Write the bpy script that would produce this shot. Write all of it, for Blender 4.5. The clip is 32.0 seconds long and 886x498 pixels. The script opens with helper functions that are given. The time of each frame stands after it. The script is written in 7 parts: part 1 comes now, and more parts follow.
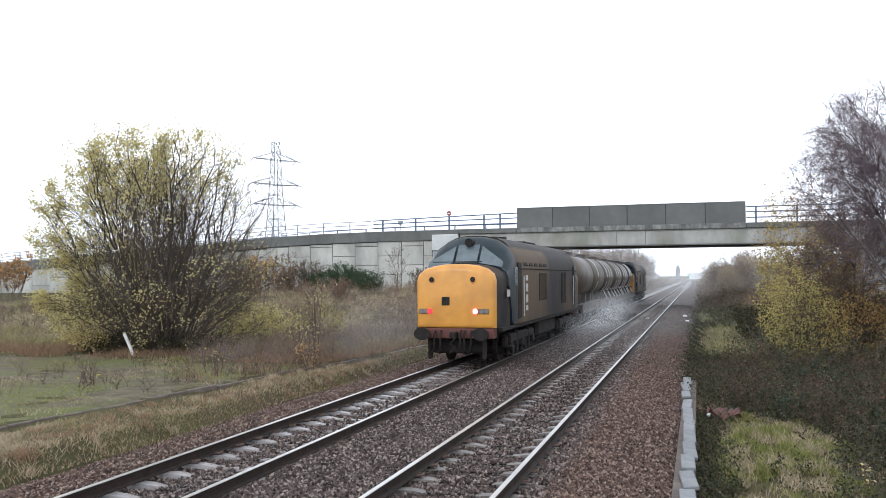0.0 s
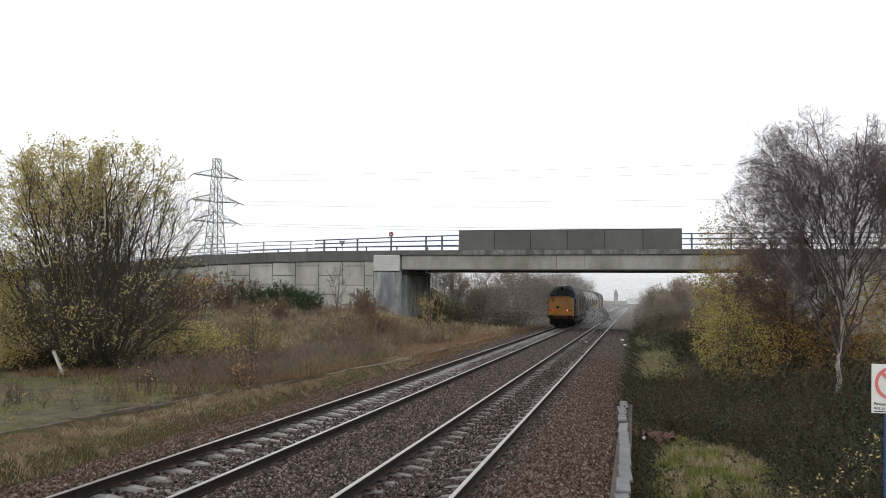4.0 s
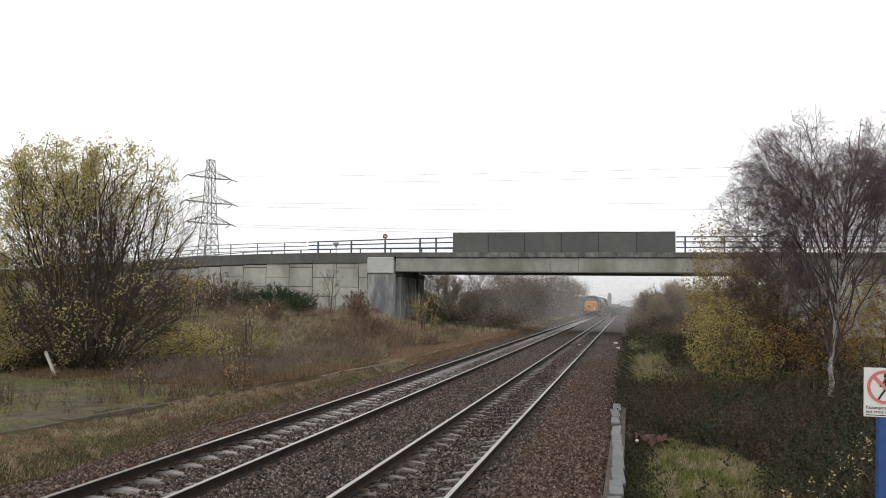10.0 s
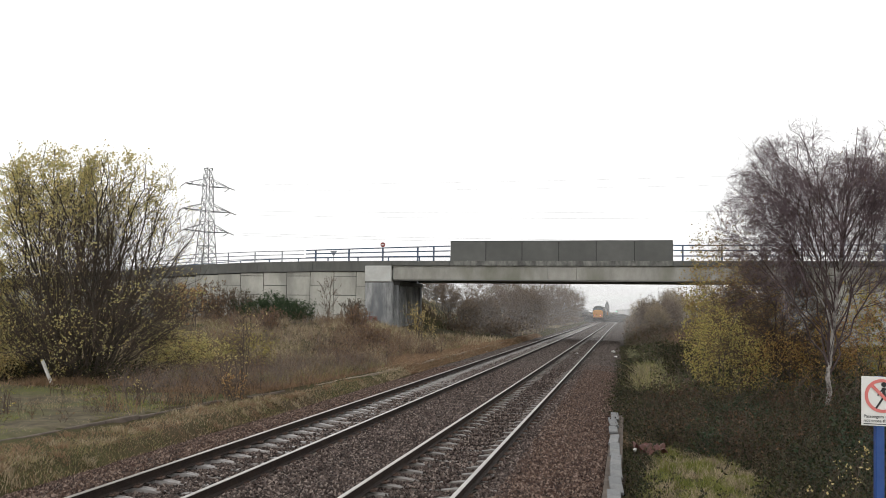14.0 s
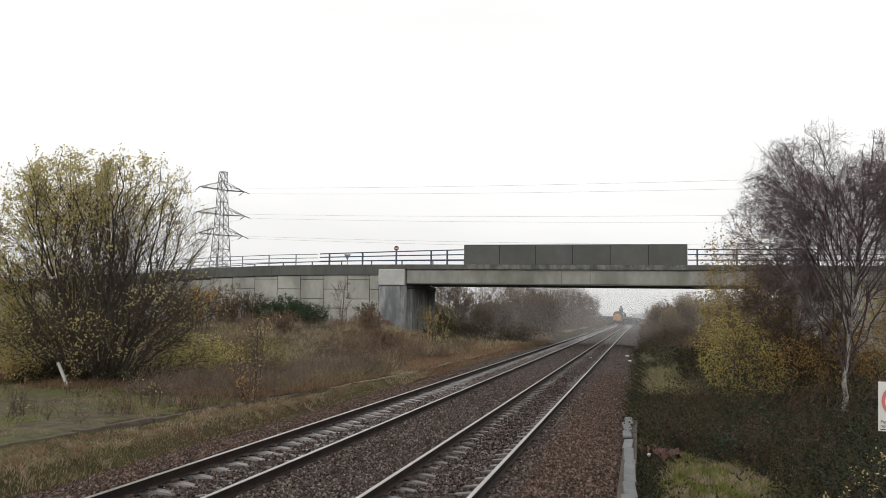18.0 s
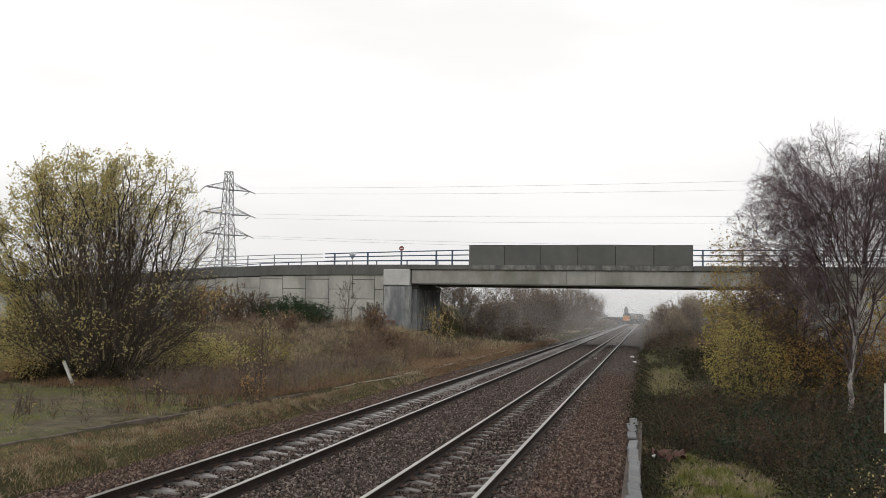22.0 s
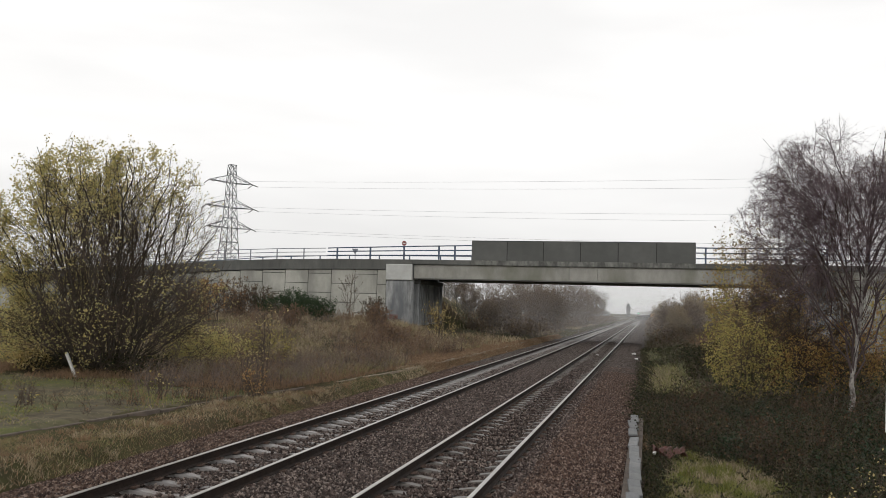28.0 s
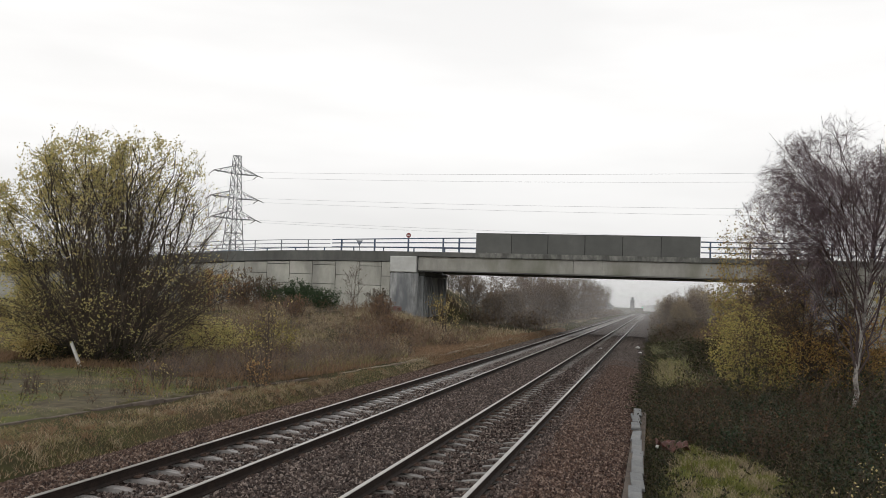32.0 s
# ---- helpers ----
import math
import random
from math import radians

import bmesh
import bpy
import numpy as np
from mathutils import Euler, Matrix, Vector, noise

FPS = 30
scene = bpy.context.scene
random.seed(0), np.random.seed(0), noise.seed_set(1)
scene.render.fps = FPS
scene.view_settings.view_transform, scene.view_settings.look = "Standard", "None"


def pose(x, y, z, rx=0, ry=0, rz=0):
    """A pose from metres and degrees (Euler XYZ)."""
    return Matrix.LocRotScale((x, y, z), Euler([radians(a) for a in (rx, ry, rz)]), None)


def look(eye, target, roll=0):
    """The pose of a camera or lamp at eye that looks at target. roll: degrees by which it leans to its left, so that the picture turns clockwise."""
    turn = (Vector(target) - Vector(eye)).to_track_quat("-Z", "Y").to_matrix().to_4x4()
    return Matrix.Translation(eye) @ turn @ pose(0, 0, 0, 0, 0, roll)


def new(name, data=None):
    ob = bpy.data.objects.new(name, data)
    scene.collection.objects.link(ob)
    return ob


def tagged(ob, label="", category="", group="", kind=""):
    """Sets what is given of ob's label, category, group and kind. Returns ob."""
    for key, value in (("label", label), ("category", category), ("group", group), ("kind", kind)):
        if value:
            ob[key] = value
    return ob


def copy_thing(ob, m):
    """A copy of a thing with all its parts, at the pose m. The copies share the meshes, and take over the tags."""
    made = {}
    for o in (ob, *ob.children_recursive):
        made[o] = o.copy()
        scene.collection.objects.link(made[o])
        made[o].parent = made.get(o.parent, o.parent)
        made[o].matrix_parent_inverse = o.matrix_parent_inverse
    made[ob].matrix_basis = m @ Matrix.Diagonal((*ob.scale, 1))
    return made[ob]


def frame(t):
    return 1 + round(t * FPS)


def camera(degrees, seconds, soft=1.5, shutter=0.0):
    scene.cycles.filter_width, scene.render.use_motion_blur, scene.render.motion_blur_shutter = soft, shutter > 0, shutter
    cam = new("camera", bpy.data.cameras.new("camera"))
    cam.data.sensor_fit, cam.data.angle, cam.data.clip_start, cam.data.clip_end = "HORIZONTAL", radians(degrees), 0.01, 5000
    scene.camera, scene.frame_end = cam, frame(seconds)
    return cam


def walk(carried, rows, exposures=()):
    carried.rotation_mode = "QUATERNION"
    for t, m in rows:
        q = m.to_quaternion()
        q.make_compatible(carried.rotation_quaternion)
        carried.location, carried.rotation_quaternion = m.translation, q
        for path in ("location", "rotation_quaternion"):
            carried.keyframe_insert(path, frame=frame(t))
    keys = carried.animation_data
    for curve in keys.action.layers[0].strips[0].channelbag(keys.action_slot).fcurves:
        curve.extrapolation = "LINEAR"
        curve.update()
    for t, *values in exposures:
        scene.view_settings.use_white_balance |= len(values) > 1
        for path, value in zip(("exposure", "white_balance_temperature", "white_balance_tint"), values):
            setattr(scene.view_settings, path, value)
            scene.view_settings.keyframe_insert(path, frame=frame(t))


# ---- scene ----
# seconds, stops, kelvin, tint: the clip's camera starts brighter and settles
EXPOSURES = [(0, 0.75, 5850, 10), (1, 0.35, 6050, 10), (2, 0.2, 6150, 10), (3.5, 0.03, 6350, 10), (9, 0.0, 6550, 10), (11, 0.0, 6550, 10), (12.5, 0.2, 6550, 10), (14, 0.12, 6600, 10), (17, -0.1, 6600, 10), (23, -0.2, 6620, 10), (32, -0.25, 6620, 10)]
cam = camera(54.26, 32.0, soft=0.85)
EYE_HEIGHT = 2.615
# seconds, turn to the left, tilt up, lean
TURNS = [
    (0, 16.39, 1.87, -0.42), (0.5, 14.89, 2.22, -0.25), (1, 13.86, 2.30, -0.03), (1.5, 13.28, 2.21, -0.02), (2, 12.89, 2.32, 0.07),
    (2.5, 12.75, 2.80, 0.12), (3, 12.69, 3.18, 0.23), (3.5, 12.61, 3.31, 0.43), (5.5, 12.33, 3.19, 0.46), (6, 12.13, 3.18, 0.59),
    (6.5, 11.86, 3.16, 0.74), (7, 11.90, 3.32, 0.88), (7.5, 11.95, 3.48, 0.87), (8, 11.97, 3.54, 0.70), (8.5, 11.96, 3.47, 0.56),
    (9, 12.07, 3.40, 0.59), (9.5, 12.21, 3.50, 0.54), (10, 12.13, 3.44, 0.69), (10.5, 12.42, 3.38, 0.58), (11, 12.21, 3.33, 0.71),
    (11.5, 11.65, 2.86, 0.70), (12, 11.70, 3.17, 0.55), (12.5, 11.73, 3.71, 0.43), (13, 11.68, 3.89, 0.49), (13.5, 11.86, 3.95, 0.56),
    (14, 11.98, 4.00, 0.72), (14.5, 12.02, 4.00, 0.82), (16.5, 12.33, 4.01, 0.91), (17, 12.50, 4.08, 0.73), (17.5, 12.72, 4.05, 0.77),
    (18, 12.88, 4.23, 0.88), (18.5, 12.89, 4.35, 0.91), (19, 12.89, 4.34, 1.02), (19.5, 12.95, 4.24, 1.09), (20, 13.04, 4.12, 1.00),
    (20.5, 13.02, 4.02, 0.91), (21, 13.02, 4.03, 0.94), (21.5, 13.08, 4.15, 1.01), (22, 13.22, 4.24, 1.08), (22.5, 13.26, 4.22, 1.11),
    (23, 13.31, 4.19, 1.05), (23.5, 13.37, 4.10, 1.07), (24, 13.34, 4.12, 1.19), (24.5, 13.28, 4.18, 1.27), (25, 13.22, 4.17, 1.41),
    (25.5, 13.24, 4.22, 1.55), (27.5, 13.37, 4.12, 1.54), (28, 13.39, 3.92, 1.61), (28.5, 13.34, 3.74, 1.60), (29, 13.38, 3.66, 1.67),
    (29.5, 13.35, 3.63, 1.69), (30, 13.18, 3.53, 1.78), (30.5, 13.25, 3.52, 1.83), (31, 13.40, 3.54, 1.90), (31.5, 13.51, 3.48, 2.02),
    (32, 13.66, 3.40, 2.04),
]
walk(cam, [(t, pose(0, 0, EYE_HEIGHT, 90 + tilt, 0, turn) @ pose(0, 0, 0, 0, 0, lean)) for t, turn, tilt, lean in TURNS],
     exposures=EXPOSURES)

# ---- world and light ----
world = bpy.data.worlds.new("overcast_sky")
scene.world = world
world.use_nodes = True
wn, wl = world.node_tree.nodes, world.node_tree.links
wn.clear()
SUN_ELEVATION, SUN_TURN = radians(38), radians(200)
sky = wn.new("ShaderNodeTexSky")
sky.sky_type, sky.sun_disc = "NISHITA", False
sky.sun_elevation, sky.sun_rotation = SUN_ELEVATION, SUN_TURN
sky.air_density, sky.dust_density, sky.ozone_density = 1.0, 4.0, 1.0
coord = wn.new("ShaderNodeTexCoord")
split = wn.new("ShaderNodeSeparateXYZ")
wl.new(coord.outputs["Generated"], split.inputs[0])
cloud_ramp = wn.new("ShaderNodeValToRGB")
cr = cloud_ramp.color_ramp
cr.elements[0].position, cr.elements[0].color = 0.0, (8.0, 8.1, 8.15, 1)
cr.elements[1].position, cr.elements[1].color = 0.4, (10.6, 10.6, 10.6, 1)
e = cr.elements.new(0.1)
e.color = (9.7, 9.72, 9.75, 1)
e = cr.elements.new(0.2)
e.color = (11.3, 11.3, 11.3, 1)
# zenith, out of view, dimmed below a real overcast to darken the ground
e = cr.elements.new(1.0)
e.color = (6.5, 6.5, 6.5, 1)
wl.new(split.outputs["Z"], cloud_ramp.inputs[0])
wisp = wn.new("ShaderNodeTexNoise")
wisp.inputs["Scale"].default_value, wisp.inputs["Detail"].default_value = 3.0, 4.0
stretch = wn.new("ShaderNodeMapping")
stretch.inputs["Scale"].default_value = (1.0, 1.0, 5.0)
wl.new(coord.outputs["Generated"], stretch.inputs[0])
wl.new(stretch.outputs[0], wisp.inputs["Vector"])
wisp_ramp = wn.new("ShaderNodeMapRange")
wisp_ramp.inputs["From Min"].default_value, wisp_ramp.inputs["From Max"].default_value = 0.3, 0.7
wisp_ramp.inputs["To Min"].default_value, wisp_ramp.inputs["To Max"].default_value = 0.93, 1.05
wl.new(wisp.outputs[0], wisp_ramp.inputs[0])
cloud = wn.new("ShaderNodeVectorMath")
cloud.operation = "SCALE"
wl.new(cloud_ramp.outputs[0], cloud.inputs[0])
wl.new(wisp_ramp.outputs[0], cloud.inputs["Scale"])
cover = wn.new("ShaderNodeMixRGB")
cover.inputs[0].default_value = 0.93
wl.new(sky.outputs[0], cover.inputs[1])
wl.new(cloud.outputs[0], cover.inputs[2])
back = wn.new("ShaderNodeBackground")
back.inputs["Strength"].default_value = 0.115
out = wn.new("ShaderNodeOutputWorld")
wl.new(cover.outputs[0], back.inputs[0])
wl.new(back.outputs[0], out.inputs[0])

sun = new("sun", bpy.data.lights.new("sun", "SUN"))
sun.data.energy, sun.data.angle, sun.data.color = 0.5, radians(25), (1.0, 0.97, 0.93)
sun.matrix_world = look((0, 0, 60), (60 * math.cos(SUN_ELEVATION) * math.sin(SUN_TURN + math.pi), 60 * math.cos(SUN_ELEVATION) * math.cos(SUN_TURN + math.pi), 60 - 60 * math.sin(SUN_ELEVATION)))


# ---- materials ----
def material(name, a, b=None, scale=4.0, rough=0.8, bump=0.0, fine=60.0, metal=0.0, island=0.0, each=0.0, stain=None, stain_scale=0.7,
             stain_amount=0.5, stretch_z=1.0, glow=None, coat=0.0, translucent=0.0, spec=0.5, third=None):
    """A grained surface: two colours by noise, a larger stain, fine relief, and shifts of brightness from piece to piece."""
    m = bpy.data.materials.new(name)
    m.use_nodes = True
    n, l = m.node_tree.nodes, m.node_tree.links
    p = n["Principled BSDF"]
    p.inputs["Roughness"].default_value, p.inputs["Metallic"].default_value = rough, metal
    p.inputs["Specular IOR Level"].default_value = spec
    p.inputs["Coat Weight"].default_value = coat
    b = b or tuple(c * 0.7 for c in a)
    co = n.new("ShaderNodeTexCoord")
    mp = n.new("ShaderNodeMapping")
    mp.inputs["Scale"].default_value = (1, 1, stretch_z)
    l.new(co.outputs["Object"], mp.inputs[0])
    t = n.new("ShaderNodeTexNoise")
    t.inputs["Scale"].default_value, t.inputs["Detail"].default_value, t.inputs["Roughness"].default_value = scale, 6.0, 0.65
    l.new(mp.outputs[0], t.inputs["Vector"])
    r = n.new("ShaderNodeValToRGB")
    r.color_ramp.elements[0].position, r.color_ramp.elements[0].color = 0.32, (*a, 1)
    r.color_ramp.elements[1].position, r.color_ramp.elements[1].color = 0.68, (*b, 1)
    if third:
        x = r.color_ramp.elements.new(0.5)
        x.color = (*third, 1)
    l.new(t.outputs["Fac"], r.inputs[0])
    colour = r.outputs[0]
    if stain:
        s = n.new("ShaderNodeTexNoise")
        s.inputs["Scale"].default_value, s.inputs["Detail"].default_value = stain_scale, 5.0
        l.new(mp.outputs[0], s.inputs["Vector"])
        k = n.new("ShaderNodeMapRange")
        k.inputs["From Min"].default_value, k.inputs["From Max"].default_value = 0.45, 0.65
        k.inputs["To Max"].default_value = stain_amount
        l.new(s.outputs["Fac"], k.inputs[0])
        x = n.new("ShaderNodeMixRGB")
        x.inputs[2].default_value = (*stain, 1)
        l.new(k.outputs[0], x.inputs[0])
        l.new(colour, x.inputs[1])
        colour = x.outputs[0]
    for amount, node, socket in ((island, "ShaderNodeNewGeometry", "Random Per Island"), (each, "ShaderNodeObjectInfo", "Random")):
        if amount:
            g = n.new(node)
            k = n.new("ShaderNodeMapRange")
            k.inputs["To Min"].default_value, k.inputs["To Max"].default_value = 1 - amount, 1 + amount
            l.new(g.outputs[socket], k.inputs[0])
            x = n.new("ShaderNodeVectorMath")
            x.operation = "SCALE"
            l.new(colour, x.inputs[0])
            l.new(k.outputs[0], x.inputs["Scale"])
            colour = x.outputs[0]
    l.new(colour, p.inputs["Base Color"])
    if bump:
        f = n.new("ShaderNodeTexNoise")
        f.inputs["Scale"].default_value, f.inputs["Detail"].default_value = fine, 4.0
        l.new(co.outputs["Object"], f.inputs["Vector"])
        bp = n.new("ShaderNodeBump")
        bp.inputs["Strength"].default_value, bp.inputs["Distance"].default_value = bump, 0.03
        l.new(f.outputs["Fac"], bp.inputs["Height"])
        l.new(bp.outputs[0], p.inputs["Normal"])
    if glow:
        p.inputs["Emission Color"].default_value, p.inputs["Emission Strength"].default_value = (*glow[:3], 1), glow[3]
    if translucent:
        tr = n.new("ShaderNodeBsdfTranslucent")
        l.new(colour, tr.inputs["Color"])
        mx = n.new("ShaderNodeMixShader")
        mx.inputs[0].default_value = translucent
        l.new(p.outputs[0], mx.inputs[1])
        l.new(tr.outputs[0], mx.inputs[2])
        l.new(mx.outputs[0], n["Material Output"].inputs["Surface"])
    return m


def leaf_material(name, colours, rough=0.6, translucent=0.35, spec=0.15):
    """Leaves: each takes one of the colours by chance."""
    m = material(name, colours[0], rough=rough, translucent=translucent, spec=spec)
    n, l = m.node_tree.nodes, m.node_tree.links
    g = n.new("ShaderNodeNewGeometry")
    r = n.new("ShaderNodeValToRGB")
    r.color_ramp.interpolation = "LINEAR"
    while len(r.color_ramp.elements) < len(colours):
        r.color_ramp.elements.new(0.5)
    for i, c in enumerate(colours):
        r.color_ramp.elements[i].position = i / max(1, len(colours) - 1)
        r.color_ramp.elements[i].color = (*c, 1)
    l.new(g.outputs["Random Per Island"], r.inputs[0])
    for node in n:
        if node.type == "BSDF_PRINCIPLED":
            l.new(r.outputs[0], node.inputs["Base Color"])
        if node.type == "BSDF_TRANSLUCENT":
            l.new(r.outputs[0], node.inputs["Color"])
    return m




def stone_bed(name, colours, size):
    """Packed angular stones: each cell its own colour, shade painted into the gaps between, with relief."""
    m = material(name, colours[0], rough=0.8, spec=0.2)
    n, l = m.node_tree.nodes, m.node_tree.links
    p = n["Principled BSDF"]
    co, vo, edge = n.new("ShaderNodeTexCoord"), n.new("ShaderNodeTexVoronoi"), n.new("ShaderNodeTexVoronoi")
    edge.feature = "DISTANCE_TO_EDGE"
    sp, rp, gap, mx, bp = n.new("ShaderNodeSeparateColor"), n.new("ShaderNodeValToRGB"), n.new("ShaderNodeMapRange"), n.new("ShaderNodeVectorMath"), n.new("ShaderNodeBump")
    for v in (vo, edge):
        v.inputs["Scale"].default_value = 1 / size
        l.new(co.outputs["Object"], v.inputs["Vector"])
    while len(rp.color_ramp.elements) < len(colours):
        rp.color_ramp.elements.new(0.5)
    for k, c in enumerate(colours):
        rp.color_ramp.elements[k].position, rp.color_ramp.elements[k].color = k / (len(colours) - 1), (*c, 1)
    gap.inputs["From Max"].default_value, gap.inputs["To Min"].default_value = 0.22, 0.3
    mx.operation = "SCALE"
    bp.inputs["Strength"].default_value, bp.inputs["Distance"].default_value = 1.0, 0.03
    l.new(vo.outputs["Color"], sp.inputs[0])
    l.new(sp.outputs[0], rp.inputs[0])
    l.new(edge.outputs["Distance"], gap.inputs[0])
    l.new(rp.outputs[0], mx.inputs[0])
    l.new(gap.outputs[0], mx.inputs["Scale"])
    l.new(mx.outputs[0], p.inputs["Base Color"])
    l.new(edge.outputs["Distance"], bp.inputs["Height"])
    l.new(bp.outputs[0], p.inputs["Normal"])
    return m


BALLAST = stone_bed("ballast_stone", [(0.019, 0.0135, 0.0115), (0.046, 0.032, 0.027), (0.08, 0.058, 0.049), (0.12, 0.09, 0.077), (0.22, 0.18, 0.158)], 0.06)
RAIL_SIDE = material("rusty_rail", (0.014, 0.01, 0.009), (0.035, 0.023, 0.018), scale=6, spec=0.2, rough=0.75, bump=0.2)
RAIL_HEAD = material("polished_rail_head", (0.5, 0.48, 0.455), (0.4, 0.38, 0.36), scale=2, rough=0.36, metal=0.9)
SLEEPER = material("wet_concrete_sleeper", (0.19, 0.185, 0.183), (0.31, 0.305, 0.3), scale=5, rough=0.27, bump=0.25, each=0.16, stain=(0.16, 0.12, 0.1), stain_scale=1.5, stain_amount=0.6)
SLEEPER_DIRTY = material("dirty_concrete_sleeper", (0.11, 0.1, 0.09), (0.19, 0.175, 0.16), scale=5, rough=0.45, bump=0.25, each=0.25, stain=(0.07, 0.055, 0.045), stain_scale=2.5, stain_amount=0.9)
CLIP = material("rusty_clip", (0.09, 0.055, 0.04), rough=0.7)
CONCRETE = material("weathered_concrete", (0.362, 0.36, 0.322), (0.45, 0.447, 0.405), scale=2.2, rough=0.85, bump=0.2, fine=30, each=0.12, stain=(0.24, 0.24, 0.215), stain_scale=0.6, stain_amount=0.8, stretch_z=0.5)
CONCRETE_DARK = material("dark_weathered_and_shaded_concrete", (0.10, 0.105, 0.10), (0.15, 0.15, 0.14), scale=2.0, rough=0.9, bump=0.2, fine=30, stain=(0.075, 0.075, 0.07), stain_scale=0.4, stain_amount=0.6, stretch_z=0.35)
CONCRETE_BEAM = material("mossy_beam_concrete", (0.27, 0.268, 0.245), (0.37, 0.365, 0.335), scale=1.4, rough=0.9, bump=0.2, fine=25, stain=(0.19, 0.192, 0.155), stain_scale=0.45, stain_amount=0.9, stretch_z=0.5)
CONCRETE_PALE = material("pale_painted_concrete", (0.47, 0.48, 0.47), (0.56, 0.57, 0.55), scale=1.5, rough=0.85, bump=0.15, stain=(0.35, 0.35, 0.33), stain_scale=0.8, stain_amount=0.5)
CONCRETE_PIER = material("stained_pier_concrete", (0.15, 0.157, 0.16), (0.42, 0.43, 0.43), scale=2.2, rough=0.9, bump=0.25, stain=(0.14, 0.15, 0.162), stain_scale=0.9, stain_amount=0.9, stretch_z=0.3)
PANEL_GREY = material("grey_green_barrier_panel", (0.10, 0.103, 0.098), (0.128, 0.13, 0.124), scale=1.0, rough=0.7, bump=0.1, each=0.08, stain=(0.075, 0.08, 0.075), stain_scale=0.4)
BLUE_PAINT = material("blue_painted_steel", (0.05, 0.085, 0.15), (0.08, 0.118, 0.19), scale=8, rough=0.5, stain=(0.09, 0.09, 0.11), stain_scale=2)
GREY_PAINT = material("grey_galvanised_rail", (0.2, 0.22, 0.25), (0.28, 0.3, 0.33), scale=6, rough=0.5, metal=0.3)
STEEL = material("galvanised_lattice_steel", (0.06, 0.065, 0.07), (0.1, 0.105, 0.11), scale=3, rough=0.7)
WIRE = material("aluminium_conductor", (0.2, 0.21, 0.22), (0.26, 0.27, 0.28), rough=0.6)
INSULATOR = material("brown_glazed_insulator", (0.12, 0.10, 0.09), rough=0.3)
LID = material("concrete_trough_lid", (0.125, 0.13, 0.135), (0.21, 0.217, 0.222), scale=6, rough=0.7, bump=0.3, each=0.13, stain=(0.22, 0.22, 0.21), stain_scale=2)
SOIL = material("grassy_soil", spec=0.1, a=(0.045, 0.038, 0.022), b=(0.085, 0.07, 0.035), scale=0.8, rough=0.95, bump=0.7, fine=12, stain=(0.065, 0.045, 0.03), stain_scale=0.15, stain_amount=0.8, third=(0.06, 0.06, 0.025))
YARD = material("mossy_tarmac", (0.05, 0.042, 0.027), (0.15, 0.127, 0.08), scale=2.2, spec=0.2, rough=0.85, bump=0.3, fine=30, stain=(0.1, 0.11, 0.035), stain_scale=0.45, stain_amount=0.85)
KERB = material("old_edge_stone", (0.07, 0.056, 0.046), (0.15, 0.12, 0.098), scale=2, rough=0.9, bump=0.4, each=0.2)
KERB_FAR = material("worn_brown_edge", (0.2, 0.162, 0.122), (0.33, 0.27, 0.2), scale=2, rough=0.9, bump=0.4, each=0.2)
ASPHALT = material("road_asphalt", (0.05, 0.05, 0.05), (0.065, 0.065, 0.065), scale=6, rough=0.9)
STONES = leaf_material("loose_ballast", [(0.016, 0.009, 0.0066), (0.043, 0.024, 0.018), (0.074, 0.044, 0.033), (0.115, 0.074, 0.056), (0.28, 0.21, 0.17)], rough=0.5, translucent=0)
STONES_GREY = leaf_material("grey_ballast", [(0.0145, 0.0103, 0.0088), (0.039, 0.0275, 0.024), (0.07, 0.051, 0.0445), (0.112, 0.084, 0.074), (0.28, 0.23, 0.2)], rough=0.5, translucent=0)

# stones further along: paler and greyer than the near ones
STONES_FAR = leaf_material("pale_far_ballast", [(0.035, 0.028, 0.025), (0.07, 0.057, 0.05), (0.115, 0.095, 0.085), (0.165, 0.14, 0.125)], rough=0.6, translucent=0)


# ---- helpers of this scene ----
RNG = np.random.default_rng(7)


def mesh(name, verts, faces, mat, smooth=False):
    """A mesh from arrays of corners and of faces that all have the same number of corners."""
    verts, faces = np.asarray(verts, np.float32), np.asarray(faces, np.int32)
    me = bpy.data.meshes.new(name)
    k = faces.shape[1]
    me.vertices.add(len(verts))
    me.vertices.foreach_set("co", verts.ravel())
    me.loops.add(faces.size)
    me.loops.foreach_set("vertex_index", faces.ravel())
    me.polygons.add(len(faces))
    me.polygons.foreach_set("loop_start", np.arange(0, faces.size, k, dtype=np.int32))
    me.polygons.foreach_set("use_smooth", np.full(len(faces), smooth))
    me.materials.append(mat)
    me.update(calc_edges=True)
    return me


def part(name, bm, mat, parent=None, label="", smooth=False):
    """Links a bmesh, or a mesh, as one object under a thing or a part."""
    if isinstance(bm, bmesh.types.BMesh):
        me = bpy.data.meshes.new(name)
        bmesh.ops.recalc_face_normals(bm, faces=bm.faces)
        for f in bm.faces:
            f.smooth = smooth
        bm.to_mesh(me)
        bm.free()
        me.materials.append(mat)
    else:
        me = bm
    ob = new(name, me)
    if parent:
        ob.parent = parent
    if label:
        ob["label"] = label
    return ob


def thing(name, label, category, m=None, group="", kind=""):
    ob = tagged(new(name), label, category, group, kind)
    ob.empty_display_size = 0.2
    if m:
        ob.matrix_basis = m
    return ob


